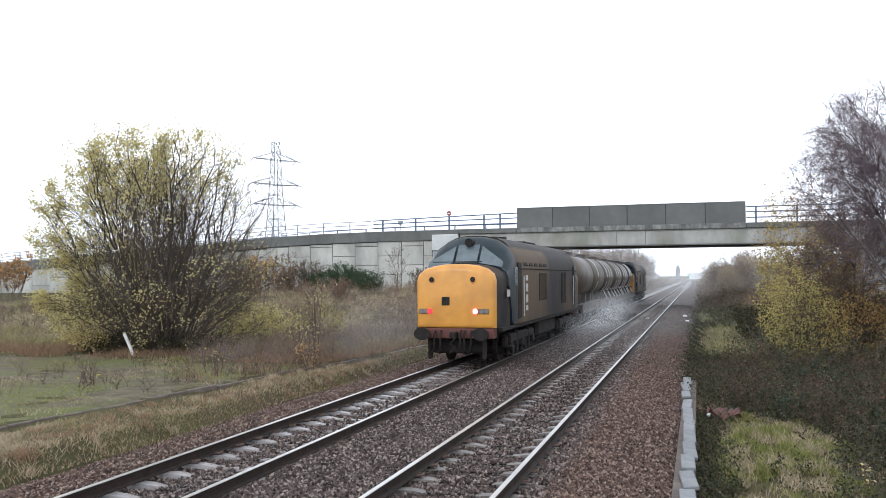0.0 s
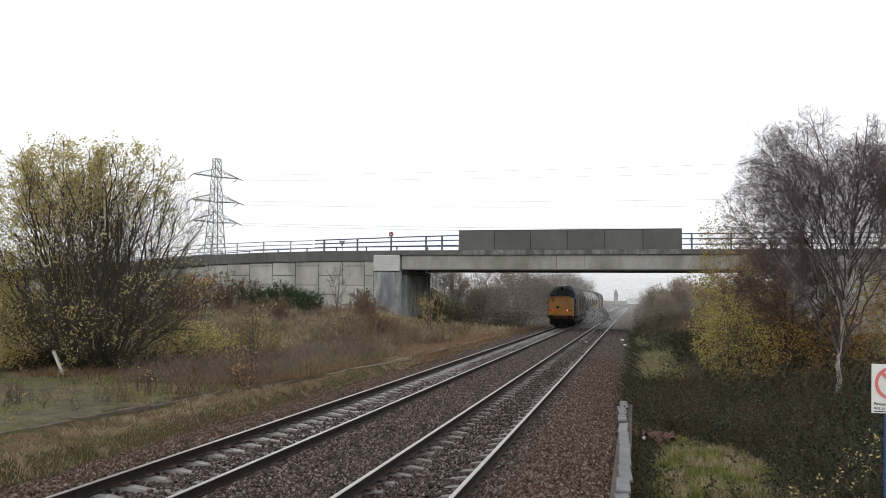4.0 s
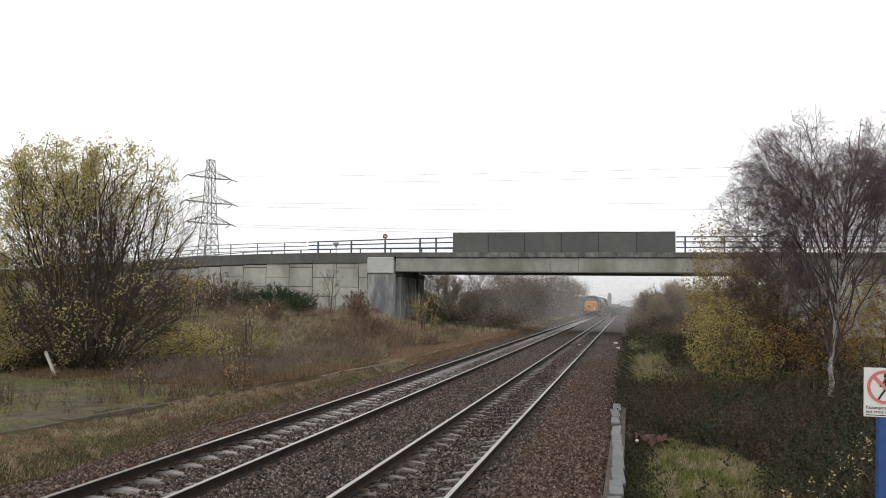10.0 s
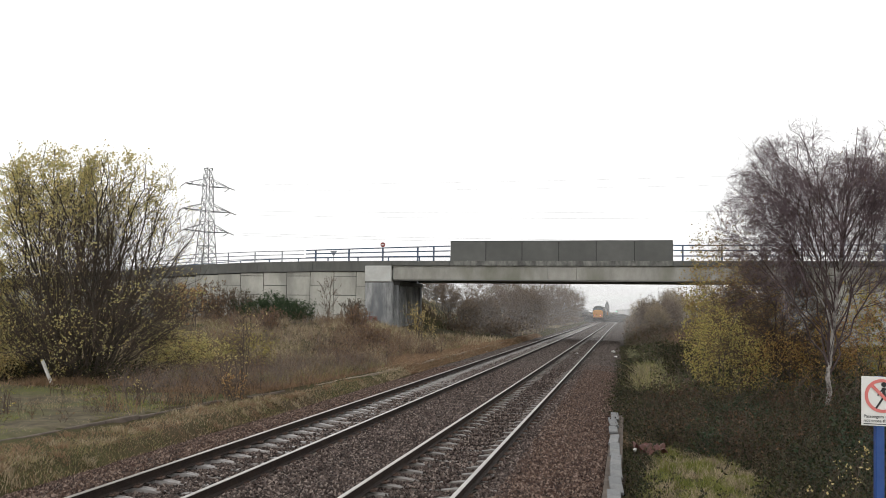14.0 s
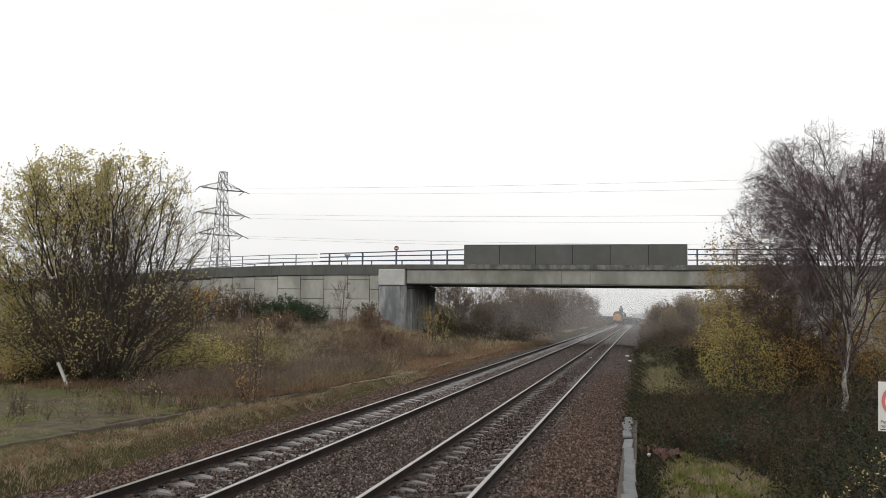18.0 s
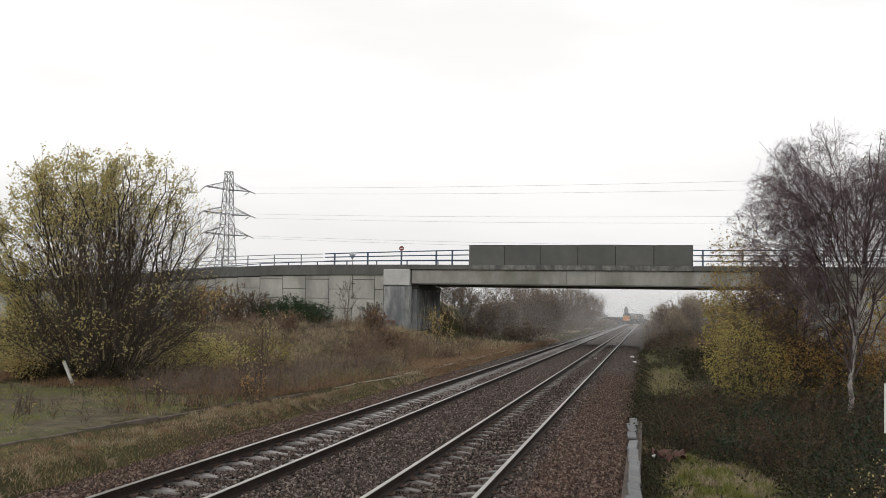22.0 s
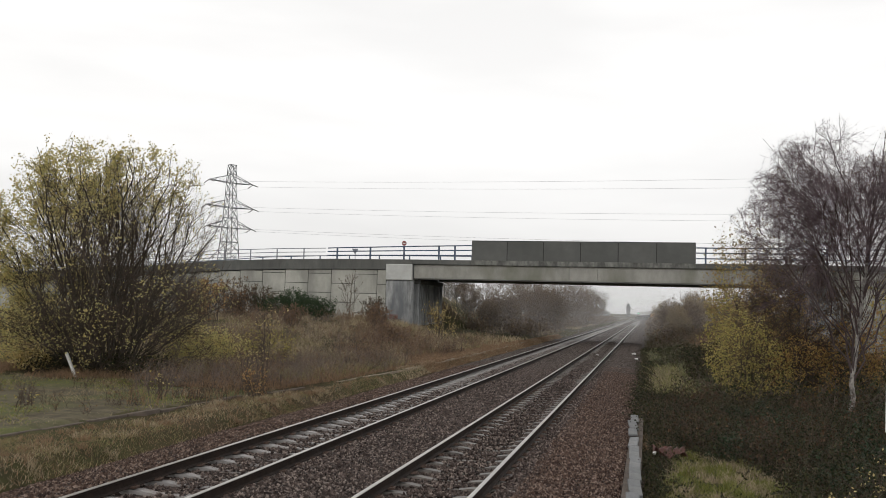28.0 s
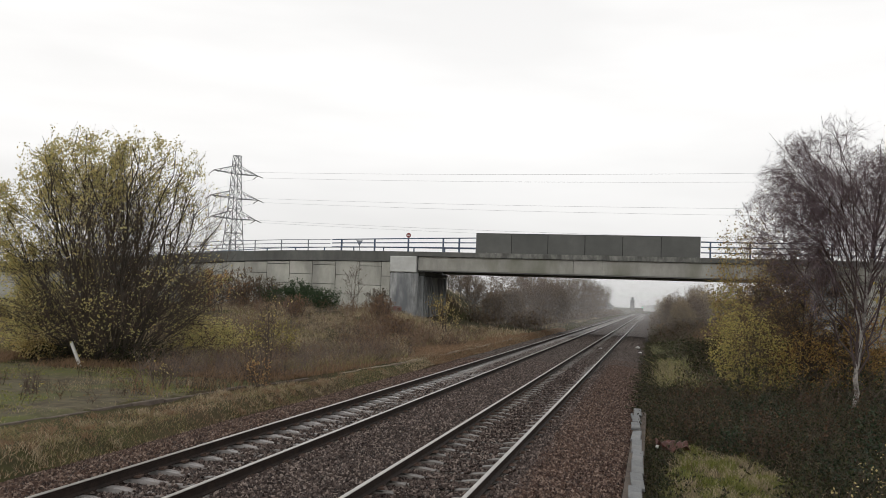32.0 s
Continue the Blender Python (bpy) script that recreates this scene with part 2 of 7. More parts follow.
def add_box(bm, x0, x1, y0, y1, z0, z1, bevel=0.0, m=None):
    v = [bm.verts.new((x, y, z)) for x in (x0, x1) for y in (y0, y1) for z in (z0, z1)]
    fs = [bm.faces.new([v[i] for i in q]) for q in ((0, 1, 3, 2), (4, 6, 7, 5), (0, 4, 5, 1), (2, 3, 7, 6), (0, 2, 6, 4), (1, 5, 7, 3))]
    if bevel:
        r = bmesh.ops.bevel(bm, geom=list({e for f in fs for e in f.edges}), offset=bevel, segments=1, affect="EDGES")
        v = list({a for f in r["faces"] for a in f.verts} | {a for a in v if a.is_valid})
    if m:
        bmesh.ops.transform(bm, matrix=m, verts=[a for a in v if a.is_valid])
    return bm


def box(x0, x1, y0, y1, z0, z1, bevel=0.0):
    return add_box(bmesh.new(), x0, x1, y0, y1, z0, z1, bevel)


def add_rod(bm, a, b, r, r2=None, sides=8):
    a, b = Vector(a), Vector(b)
    d = b - a
    m = Matrix.Translation((a + b) / 2) @ d.to_track_quat("Z", "Y").to_matrix().to_4x4()
    bmesh.ops.create_cone(bm, cap_ends=True, segments=sides, radius1=r, radius2=r if r2 is None else r2, depth=d.length, matrix=m)
    return bm


def rod(a, b, r, r2=None, sides=8):
    return add_rod(bmesh.new(), a, b, r, r2, sides)


def strip(rows, close=False):
    """A skin over rows of points, all of the same number."""
    bm = bmesh.new()
    vs = [[bm.verts.new(p) for p in row] for row in rows]
    for a, b in zip(vs, vs[1:]):
        n = len(a)
        for i in range(n if close else n - 1):
            bm.faces.new((a[i], a[(i + 1) % n], b[(i + 1) % n], b[i]))
    if close:
        bm.faces.new(vs[0])
        bm.faces.new(vs[-1])
    return bm


def smoothstep(a, b, x):
    t = np.clip((np.asarray(x, float) - a) / (b - a), 0, 1)
    return t * t * (3 - 2 * t)


def unit(v):
    return v / np.maximum(np.linalg.norm(v, axis=-1, keepdims=True), 1e-9)


# ---- plants ----
def grow(rng, p, d, length, radius, segs=5, wobble=0.12, lift=0.05, taper=0.35):
    """Branches from the points p along the directions d, all at once: their points and their radii."""
    pts, rad, dirs = [p], [radius], [d]
    for k in range(segs):
        d = unit(d + rng.normal(0, wobble, d.shape) + np.array([0, 0, lift]))
        p = p + d * (length / segs)[:, None]
        pts.append(p)
        dirs.append(d)
        rad.append(radius * (1 - (1 - taper) * (k + 1) / segs))
    return np.array(pts), np.array(rad), np.array(dirs)


def shoots(rng, pts, rad, dirs, length, count, ratio, angle, lo=0.25, thick=0.6):
    """Starts of side branches spread along branches."""
    k, n = len(pts) - 1, pts.shape[1]
    i = np.repeat(np.arange(n), count)
    u = rng.uniform(lo, 1, len(i)) * k
    j = np.minimum(u.astype(int), k - 1)
    f = (u - j)[:, None]
    p = pts[j, i] * (1 - f) + pts[j + 1, i] * f
    d = dirs[j + 1, i]
    side = unit(np.cross(d, rng.normal(0, 1, d.shape)))
    a = rng.normal(angle, angle * 0.25, len(i))[:, None]
    d = unit(d * np.cos(a) + side * np.sin(a))
    return p, d, length[i] * ratio * (1.15 - 0.6 * u / k) * rng.uniform(0.6, 1.2, len(i)), rad[j, i] * thick


def tubes(pts, rad, sides=3):
    """Tapered tubes along branches, as corners and four-cornered faces."""
    k, n = pts.shape[:2]
    d = unit(np.gradient(pts, axis=0))
    a = unit(np.cross(d, np.array([0.31, 0.77, 0.55])))
    b = np.cross(d, a)
    ang = np.arange(sides) * 2 * np.pi / sides
    ring = pts[:, :, None] + rad[:, :, None, None] * (a[:, :, None] * np.cos(ang)[:, None] + b[:, :, None] * np.sin(ang)[:, None])
    idx = np.arange(k * n * sides).reshape(k, n, sides)
    nxt = np.roll(idx, -1, axis=2)
    f = np.stack([idx[:-1], nxt[:-1], nxt[1:], idx[1:]], -1).reshape(-1, 4)
    return ring.reshape(-1, 3), f


def joined(pieces):
    off, vs, fs = 0, [], []
    for v, f in pieces:
        vs.append(v)
        fs.append(f + off)
        off += len(v)
    return np.concatenate(vs), np.concatenate(fs)


def leaves(rng, p, size, flat=0.0, long=1.6):
    """Small folded leaves at the points p."""
    n = len(p)
    u = unit(rng.normal(0, 1, (n, 3)))
    w = unit(np.cross(u, unit(rng.normal(0, 1, (n, 3)) + np.array([0, 0, flat * 4]))))
    nrm = np.cross(u, w)
    s = (size * rng.uniform(0.6, 1.3, n))[:, None]
    v = np.stack([p, p + u * s * long * 0.5 + w * s * 0.5 + nrm * s * 0.12, p + u * s * long, p + u * s * long * 0.5 - w * s * 0.5 + nrm * s * 0.12], 1)
    f = np.arange(n)[:, None] * 4 + np.array([0, 1, 2, 3])
    return v.reshape(-1, 3), f


def along(rng, pts, n, spread=0.05, lo=0.3):
    """n points by chance along branches."""
    k, m = len(pts) - 1, pts.shape[1]
    i = rng.integers(0, m, n)
    u = rng.uniform(lo, 1, n) * k
    j = np.minimum(u.astype(int), k - 1)
    f = (u - j)[:, None]
    return pts[j, i] * (1 - f) + pts[j + 1, i] * f + rng.normal(0, spread, (n, 3))


def blade_mesh(name, rng, p, height, mat, width=0.012, lean=0.35):
    n = len(p)
    h = height * rng.uniform(0.5, 1.25, n)
    a = rng.uniform(0, 2 * np.pi, n)
    side = np.stack([np.cos(a), np.sin(a), 0 * a], 1) * (width * np.ones(n))[:, None]
    bend = rng.normal(0, lean, (n, 3)) * h[:, None]
    bend[:, 2] = 0
    up = np.stack([0 * h, 0 * h, h], 1)
    mid = p + up * 0.55 + bend * 0.3
    v = np.stack([p - side, p + side, mid + side * 0.75, mid - side * 0.75, p + up * 0.95 + bend], 1).reshape(-1, 3)
    i = np.arange(n)[:, None] * 5
    f = np.concatenate([i + np.array([0, 1, 2]), i + np.array([0, 2, 3]), i + np.array([3, 2, 4])])
    return mesh(name, v, f, mat)


# ---- ground ----
RIGHT_TRACK, LEFT_TRACK = -3.136, -6.70


def curve(y):
    """How far the line has bent away to the right at y."""
    return np.maximum(np.asarray(y, float) - 350, 0) ** 2 / 500


BRIDGE_Y, BRIDGE_BACK = 74.0, 84.0


def edge_x(y):
    """The line of the old yard's edge."""
    return np.interp(y, [0, 20, 25, 29, 36, 48, 75, 110], [-12.9, -11.35, -10.8, -10.4, -9.95, -9.85, -10.0, -10.6])


def ground_z(x, y):
    x, y = np.asarray(x, float), np.asarray(y, float)
    z = np.full(np.broadcast(x, y).shape, -0.5)
    e = edge_x(y)
    strip_z = -0.075 + 0.04 * np.sin(x * 1.3 + y * 0.7)
    z = np.where(x < -9.4, strip_z - (0.26) * smoothstep(-9.9, -9.4, x), z)
    yard = smoothstep(0.12, -0.12, x - e)
    z = z * (1 - yard) + 0.0 * yard
    mound = 1.3 * smoothstep(38, 70, y) * smoothstep(-12.5, -23, x) * (1 - 0.75 * smoothstep(86, 100, y))
    bumps = 0.12 * np.sin(x * 0.5 + 1.3) * np.sin(y * 0.37) + 0.07 * np.sin(x * 1.1) * np.sin(y * 0.9 + 2)
    z = z + (mound + bumps * smoothstep(26, 40, y)) * smoothstep(-10.5, -14, x)
    z = z + 3.1 * smoothstep(-16.5, -22.5, x) * smoothstep(84.6, 87, y) * (1 - smoothstep(98, 116, y))
    right = smoothstep(0.1, 0.7, x)
    z = z + right * (0.05 + 0.12 * np.sin(x * 0.9) * np.sin(y * 0.5)) + 0.5 * smoothstep(3, 9, x) * smoothstep(24, 40, y)
    far = smoothstep(300, 900, np.hypot(x, y))
    return z * (1 - far)


def spaced(stops):
    """Coordinates with a step of their own between each two stops."""
    out = []
    for (a, s), (b, _) in zip(stops, stops[1:]):
        out += list(np.arange(a, b - 1e-6, s))
    return np.array(out + [stops[-1][0]])


def sheet(name, xs, ys, height, mat, rough=0.0, smooth=True):
    X, Y = np.meshgrid(xs, ys)
    Z = height(X, Y)
    if rough:
        Z = Z + RNG.normal(0, rough, Z.shape)
    idx = np.arange(X.size).reshape(X.shape)
    f = np.stack([idx[:-1, :-1], idx[:-1, 1:], idx[1:, 1:], idx[1:, :-1]], -1).reshape(-1, 4)
    return mesh(name, np.stack([X, Y, Z], -1).reshape(-1, 3), f, mat, smooth)


gx = spaced([(-2500, 400), (-500, 100), (-100, 10), (-50, 1.5), (-25, 0.35), (8, 1.5), (40, 10), (100, 100), (500, 400), (2500, 1)])
gy = spaced([(-300, 60), (0, 5), (10, 0.4), (50, 1.0), (110, 5), (250, 50), (500, 250), (3000, 1)])
tagged(part("ground", sheet("ground", gx, gy, ground_z, SOIL, 0.015), SOIL), "rough autumn grass and bare soil beside the railway", "ground", kind="structure")

# the old yard's hard surface, broken and mossy
def yard_sheet():
    us, vs = spaced([(0.0, 0.12), (0.36, 0.4), (14, 1.0), (50, 1)]), spaced([(7, 0.4), (27, 1)])
    U, V = np.meshgrid(us, vs)
    X = edge_x(V) - 0.04 - U
    Z = 0.03 + 0.012 * np.sin(X * 2.1 + 0.5 * V) + 0.014 * np.sin(0.8 * V + X) + RNG.normal(0, 0.003, X.shape)
    Z = Z - 0.2 * smoothstep(24.0, 25.2, V + 0.8 * np.sin(X * 0.7)) - 0.06 * smoothstep(0.25, 0, U)
    idx = np.arange(X.size).reshape(X.shape)
    f = np.stack([idx[:-1, :-1], idx[:-1, 1:], idx[1:, 1:], idx[1:, :-1]], -1).reshape(-1, 4)
    return mesh("yard_surface", np.stack([X, V, Z], -1).reshape(-1, 3), f, YARD, True)


tagged(part("yard_surface", yard_sheet(), YARD), "mossy cracked tarmac of a disused goods yard", "pavement", kind="structure")
yard_edge = thing("yard_edge", "low dark stone edging of the disused yard", "kerb", kind="structure")
y = 8.0
while y < 100:
    n = 1.1 + RNG.uniform(-0.1, 0.25)
    if not 26.2 < y < 27.6:
        mk = pose(float(edge_x(y + n / 2)), y + n / 2, RNG.normal(-0.015, 0.012), 0, RNG.normal(0, 1.5), -math.degrees(math.atan2(float(edge_x(y + n) - edge_x(y)), n)) + RNG.normal(0, 0.4))
        w, top = (0.045, 0.016) if y < 22 else (0.045, 0.01)
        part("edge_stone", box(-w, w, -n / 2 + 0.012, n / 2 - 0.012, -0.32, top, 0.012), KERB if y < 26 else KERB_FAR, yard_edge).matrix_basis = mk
    y += n

# ---- ballast ----
BX = [-10.2, -9.7, -9.0, -8.3, -7.62, -7.54, -5.87, -5.78, -4.9, -4.05, -3.96, -2.3, -2.22, -1.6, -0.7, -0.42, 0.2]
BZ = [-0.62, -0.42, -0.27, -0.165, -0.155, -0.238, -0.238, -0.155, -0.19, -0.155, -0.224, -0.224, -0.18, -0.19, -0.26, -0.34, -0.62]


def ballast_z(x, y):
    x = x - curve(y)
    return np.interp(x, BX, BZ) + 0.008 * np.sin(3.1 * x + 1.7 * y) * np.sin(2.3 * y - x) + 0.008 * np.sin(0.5 * y + x * 0.8)


bx, by = spaced([(-10.2, 0.09), (0.2, 1)]), spaced([(-40, 3.0), (2, 0.5), (7, 0.09), (32, 0.3), (75, 1.5), (180, 10), (620, 1)])
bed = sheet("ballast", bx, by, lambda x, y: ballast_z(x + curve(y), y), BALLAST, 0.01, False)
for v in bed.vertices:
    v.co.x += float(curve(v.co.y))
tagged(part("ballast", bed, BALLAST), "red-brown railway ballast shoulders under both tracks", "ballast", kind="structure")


def on_sleeper(x, y):
    hit = np.zeros(len(x), bool)
    for c in (RIGHT_TRACK, LEFT_TRACK):
        ph = (y - 9.0) % 0.65
        hit |= (np.abs(x - c) < 1.27) & ((ph < 0.14) | (ph > 0.51))
    return hit


def on_rail(x):
    hit = np.zeros(len(x), bool)
    for c in (RIGHT_TRACK, LEFT_TRACK):
        hit |= np.abs(np.abs(x - c) - 0.7525) < 0.09
    return hit


def stones(name, rng, n, x0, x1, mat, lo=8.0, hi=46.0, size=(0.019, 0.04), lift=0.008):
    """Angular stones strewn over the ballast, thinning out with distance."""
    x, y = rng.uniform(x0, x1, n), lo + (hi - lo) * rng.uniform(0, 1, n) ** 1.5
    # the middles of the sleepers are strewn with stones, their rail seats are clear
    off = np.minimum(np.abs(x - LEFT_TRACK), np.abs(x - RIGHT_TRACK)) + 0.07 * np.sin(1.7 * y + x)
    clear = np.where(off > 0.9, 0.2, np.where(off < np.where(x < -5, 0.24, 0.34), np.where(x < -5, 0.3, 0.15), 0.94))
    keep = ~on_rail(x) & ~(on_sleeper(x, y) & (rng.uniform(0, 1, n) < clear))
    x, y, off = x[keep], y[keep], off[keep]
    n = len(x)
    c = np.stack([x, y, ballast_z(x, y) + lift + np.where(on_sleeper(x, y) & (off < 0.4), 0.03, 0.0)], 1)
    base = np.array([[1, 0, 0], [-1, 0, 0], [0, 1, 0], [0, -1, 0], [0, 0, 1], [0, 0, -1]], float)
    v = base[None] * rng.uniform(0.6, 1.25, (n, 6, 1)) * rng.uniform(*size, (n, 1, 1)) + rng.normal(0, 0.004, (n, 6, 3))
    a = rng.uniform(0, 6.28, n)
    ca, sa = np.cos(a)[:, None], np.sin(a)[:, None]
    tilt = rng.uniform(-0.7, 0.7, n)[:, None]
    vx, vy, vz = v[..., 0], v[..., 1], v[..., 2]
    vy, vz = vy * np.cos(tilt) - vz * np.sin(tilt), vy * np.sin(tilt) + vz * np.cos(tilt)
    v = np.stack([vx * ca - vy * sa, vx * sa + vy * ca, vz], -1) + c[:, None]
    tri = np.array([[0, 2, 4], [2, 1, 4], [1, 3, 4], [3, 0, 4], [2, 0, 5], [1, 2, 5], [3, 1, 5], [0, 3, 5]])
    f = (np.arange(n)[:, None, None] * 6 + tri[None]).reshape(-1, 3)
    return mesh(name, v.reshape(-1, 3), f, mat)


tagged(part("ballast_stones", stones("ballast_stones", RNG, 42000, -1.95, -0.4, STONES), STONES), "loose red-brown angular ballast stones", "ballast", kind="stuff")
tagged(part("ballast_stones", stones("ballast_stones", RNG, 40000, -9.9, -7.4, STONES), STONES), "loose red-brown angular ballast stones", "ballast", kind="stuff")
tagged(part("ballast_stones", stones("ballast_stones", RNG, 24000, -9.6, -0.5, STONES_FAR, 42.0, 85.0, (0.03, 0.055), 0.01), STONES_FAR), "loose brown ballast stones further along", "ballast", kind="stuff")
tagged(part("ballast_stones", stones("ballast_stones", RNG, 90000, -7.6, -1.8, STONES_GREY), STONES_GREY), "loose grey-brown wet ballast between the rails", "ballast", kind="stuff")

# ---- tracks ----
RAIL_PROFILE = [(-0.07, -0.159), (0.07, -0.159), (0.07, -0.148), (0.012, -0.13), (0.01, -0.05), (0.034, -0.036), (0.035, -0.012), (-0.035, -0.012), (-0.034, -0.036), (-0.01, -0.05), (-0.012, -0.13), (-0.07, -0.148)]


RAIL_Y = [-40.0, 350.0] + [350.0 + 8 * k for k in range(1, 28)]


def sleeper_mesh(mat):
    """A concrete sleeper with rail seats and a sunk waist."""
    rows = []
    for x, top, wt, wb in ((-1.25, -0.19, 0.075, 0.12), (-1.0, -0.168, 0.09, 0.13), (-0.5, -0.168, 0.085, 0.13), (-0.28, -0.2, 0.075, 0.12), (0.28, -0.2, 0.075, 0.12), (0.5, -0.168, 0.085, 0.13), (1.0, -0.168, 0.09, 0.13), (1.25, -0.19, 0.075, 0.12)):
        rows.append([(x, -wb, -0.37), (x, -wt, top), (x, wt, top), (x, wb, -0.37)])
    bm = strip(rows, close=True)
    bmesh.ops.recalc_face_normals(bm, faces=bm.faces)
    me = bpy.data.meshes.new("sleeper")
    bm.to_mesh(me)
    bm.free()
    me.materials.append(mat)
    return me


SLEEPER_MESH, DIRTY_SLEEPER_MESH = sleeper_mesh(SLEEPER), sleeper_mesh(SLEEPER_DIRTY)


def track(name, cx, label):
    t = thing(name, label, "track", pose(cx, 0, 0), kind="structure")
    for side in (-1, 1):
        x = side * 0.7525
        r = part("rail", strip([[(x + a + float(curve(y)), y, b) for a, b in RAIL_PROFILE] for y in RAIL_Y], close=True), RAIL_SIDE, t)
        part("rail_head", strip([[(x + a + float(curve(y)), y, b) for a, b in ((-0.034, -0.011), (-0.034, -0.004), (-0.028, 0.0), (0.028, 0.0), (0.034, -0.004), (0.034, -0.011))] for y in RAIL_Y], close=True), RAIL_HEAD, r, "polished steel running surface")
    return t


track_left = track("track_left", LEFT_TRACK, "wet railway track with pale concrete sleepers and rusty rails")
track_right = track("track_right", RIGHT_TRACK, "railway track with ballast-strewn concrete sleepers and rusty rails")

# ---- road bridge ----
TOP_X = [-90, -75, -60, -45, -38.9, -33, -27.7, -20, 40]
TOP_Z = [3.0, 4.1, 5.1, 6.05, 6.5, 6.72, 6.82, 6.86, 6.86]


def road_top(x):
    return float(np.interp(x, TOP_X, TOP_Z))


bridge = thing("road_bridge", "concrete road bridge with grey barrier panels over the railway", "bridge", kind="structure")
JOINT = material("dark_panel_joint", (0.025, 0.026, 0.025), (0.035, 0.035, 0.034), rough=0.8)
PLINTH = material("mottled_plinth_concrete", (0.12, 0.125, 0.115), (0.26, 0.26, 0.24), scale=4, rough=0.9, bump=0.3, stain=(0.07, 0.07, 0.065), stain_scale=1.5, stain_amount=0.8, stretch_z=0.5)
for i, (x0, x1) in enumerate(((-20.2, -6.53), (-6.518, -4.13), (-4.118, 8.0), (8.012, 30.0))):
    part("edge_beam", box(x0, x1, BRIDGE_Y, BRIDGE_Y + 0.55, 5.2, 6.43, 0.03), CONCRETE_BEAM, bridge)
# beams, slab and strip take the dark concrete: underside shade put into the colour
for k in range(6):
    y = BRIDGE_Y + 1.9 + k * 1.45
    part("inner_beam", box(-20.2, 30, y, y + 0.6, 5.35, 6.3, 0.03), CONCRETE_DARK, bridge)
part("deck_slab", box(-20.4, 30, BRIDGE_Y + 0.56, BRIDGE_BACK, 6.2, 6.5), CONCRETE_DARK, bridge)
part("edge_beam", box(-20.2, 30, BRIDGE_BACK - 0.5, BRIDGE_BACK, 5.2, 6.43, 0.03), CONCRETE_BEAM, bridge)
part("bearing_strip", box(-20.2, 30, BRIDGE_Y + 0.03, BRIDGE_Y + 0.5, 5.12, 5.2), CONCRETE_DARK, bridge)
for x0, x1, mat in ((-20.28, -15.06, CONCRETE_DARK), (-15.04, 3.84, PLINTH), (3.86, 30, CONCRETE_DARK)):
    part("parapet_edge", box(x0, x1, BRIDGE_Y - 0.18, BRIDGE_Y + 0.7, 6.435, 6.86, 0.02), mat, bridge, "stained concrete parapet edge")
part("parapet_edge", box(-20.28, 30, BRIDGE_BACK - 0.5, BRIDGE_BACK + 0.15, 6.51, 6.86, 0.02), CONCRETE_DARK, bridge)
part("road_surface", box(-20.3, 30, BRIDGE_Y + 0.72, BRIDGE_BACK - 0.52, 6.504, 6.62), ASPHALT, bridge)
BAR0, BAR1 = -15.02, 3.82
pw = (BAR1 - BAR0) / 6
for k in range(6):
    x = BAR0 + k * pw
    b = part("barrier_panel", box(x + 0.012, x + pw - 0.012, BRIDGE_Y - 0.1, BRIDGE_Y + 0.02, 6.87, 8.55, 0.015), PANEL_GREY, bridge)
    part("panel_trim", box(x + pw - 0.03 if k < 5 else x + pw - 0.05, x + pw + 0.03 if k < 5 else x + pw - 0.012, BRIDGE_Y - 0.125, BRIDGE_Y - 0.102, 6.87, 8.56), JOINT, b)
    part("panel_cap", box(x + 0.012, x + pw - 0.012, BRIDGE_Y - 0.13, BRIDGE_Y + 0.05, 8.552, 8.6, 0.01), PANEL_GREY, b)
    part("barrier_panel", box(x + 0.012, x + pw - 0.012, BRIDGE_BACK - 0.1, BRIDGE_BACK + 0.02, 6.865, 8.55), PANEL_GREY, bridge)


def railing(x0, x1, posts, y, mat, rails, thick, name_label, low_end=1.0):
    """Level rails on upright posts along the road's edge."""
    t = thing("bridge_railing", name_label, "railing", group="bridge railings")
    def rise(x):
        # the rails come down a little towards the far end
        return low_end + (1 - low_end) * (x - x0) / (x1 - x0)
    for px in posts:
        z = road_top(px)
        part("post", box(px - thick * 1.1, px + thick * 1.1, y - thick, y + thick, z, z + rails[0] * rise(px) + 0.04, 0.01), mat, t)
    xs = [x0] + [a for a in TOP_X if x0 < a < x1] + [x1]
    for h in rails:
        for a, b in zip(xs, xs[1:]):
            part("rail", rod((a, y - thick, road_top(a) + h * rise(a)), (b, y - thick, road_top(b) + h * rise(b)), thick * 0.8, sides=6), mat, t)
    return t


railing(-28.4, BAR0 - 0.03, (-27.5, -24.35, -21.2, -18.0, -16.55), BRIDGE_Y + 0.1, BLUE_PAINT, (1.3, 0.88, 0.42), 0.062, "blue painted steel railing on the concrete parapet", 0.76)
railing(BAR1 + 0.03, 30, (4.6, 7.7, 10.8, 13.9, 17, 20.1, 23.2, 26.3), BRIDGE_Y + 0.1, BLUE_PAINT, (1.3, 0.88, 0.42), 0.062, "blue painted steel railing on the concrete parapet")
railing(-88, -28.6, [-30.75 - 2.65 * k for k in range(22)], BRIDGE_Y + 0.12, GREY_PAINT, (0.98, 0.64, 0.3), 0.04, "thin grey steel railing along the road approach")
railing(-80, BAR0 - 0.03, [-17 - 3.2 * k for k in range(20)], BRIDGE_BACK - 0.1, BLUE_PAINT, (0.95, 0.5), 0.05, "blue steel railing on the far side of the road")

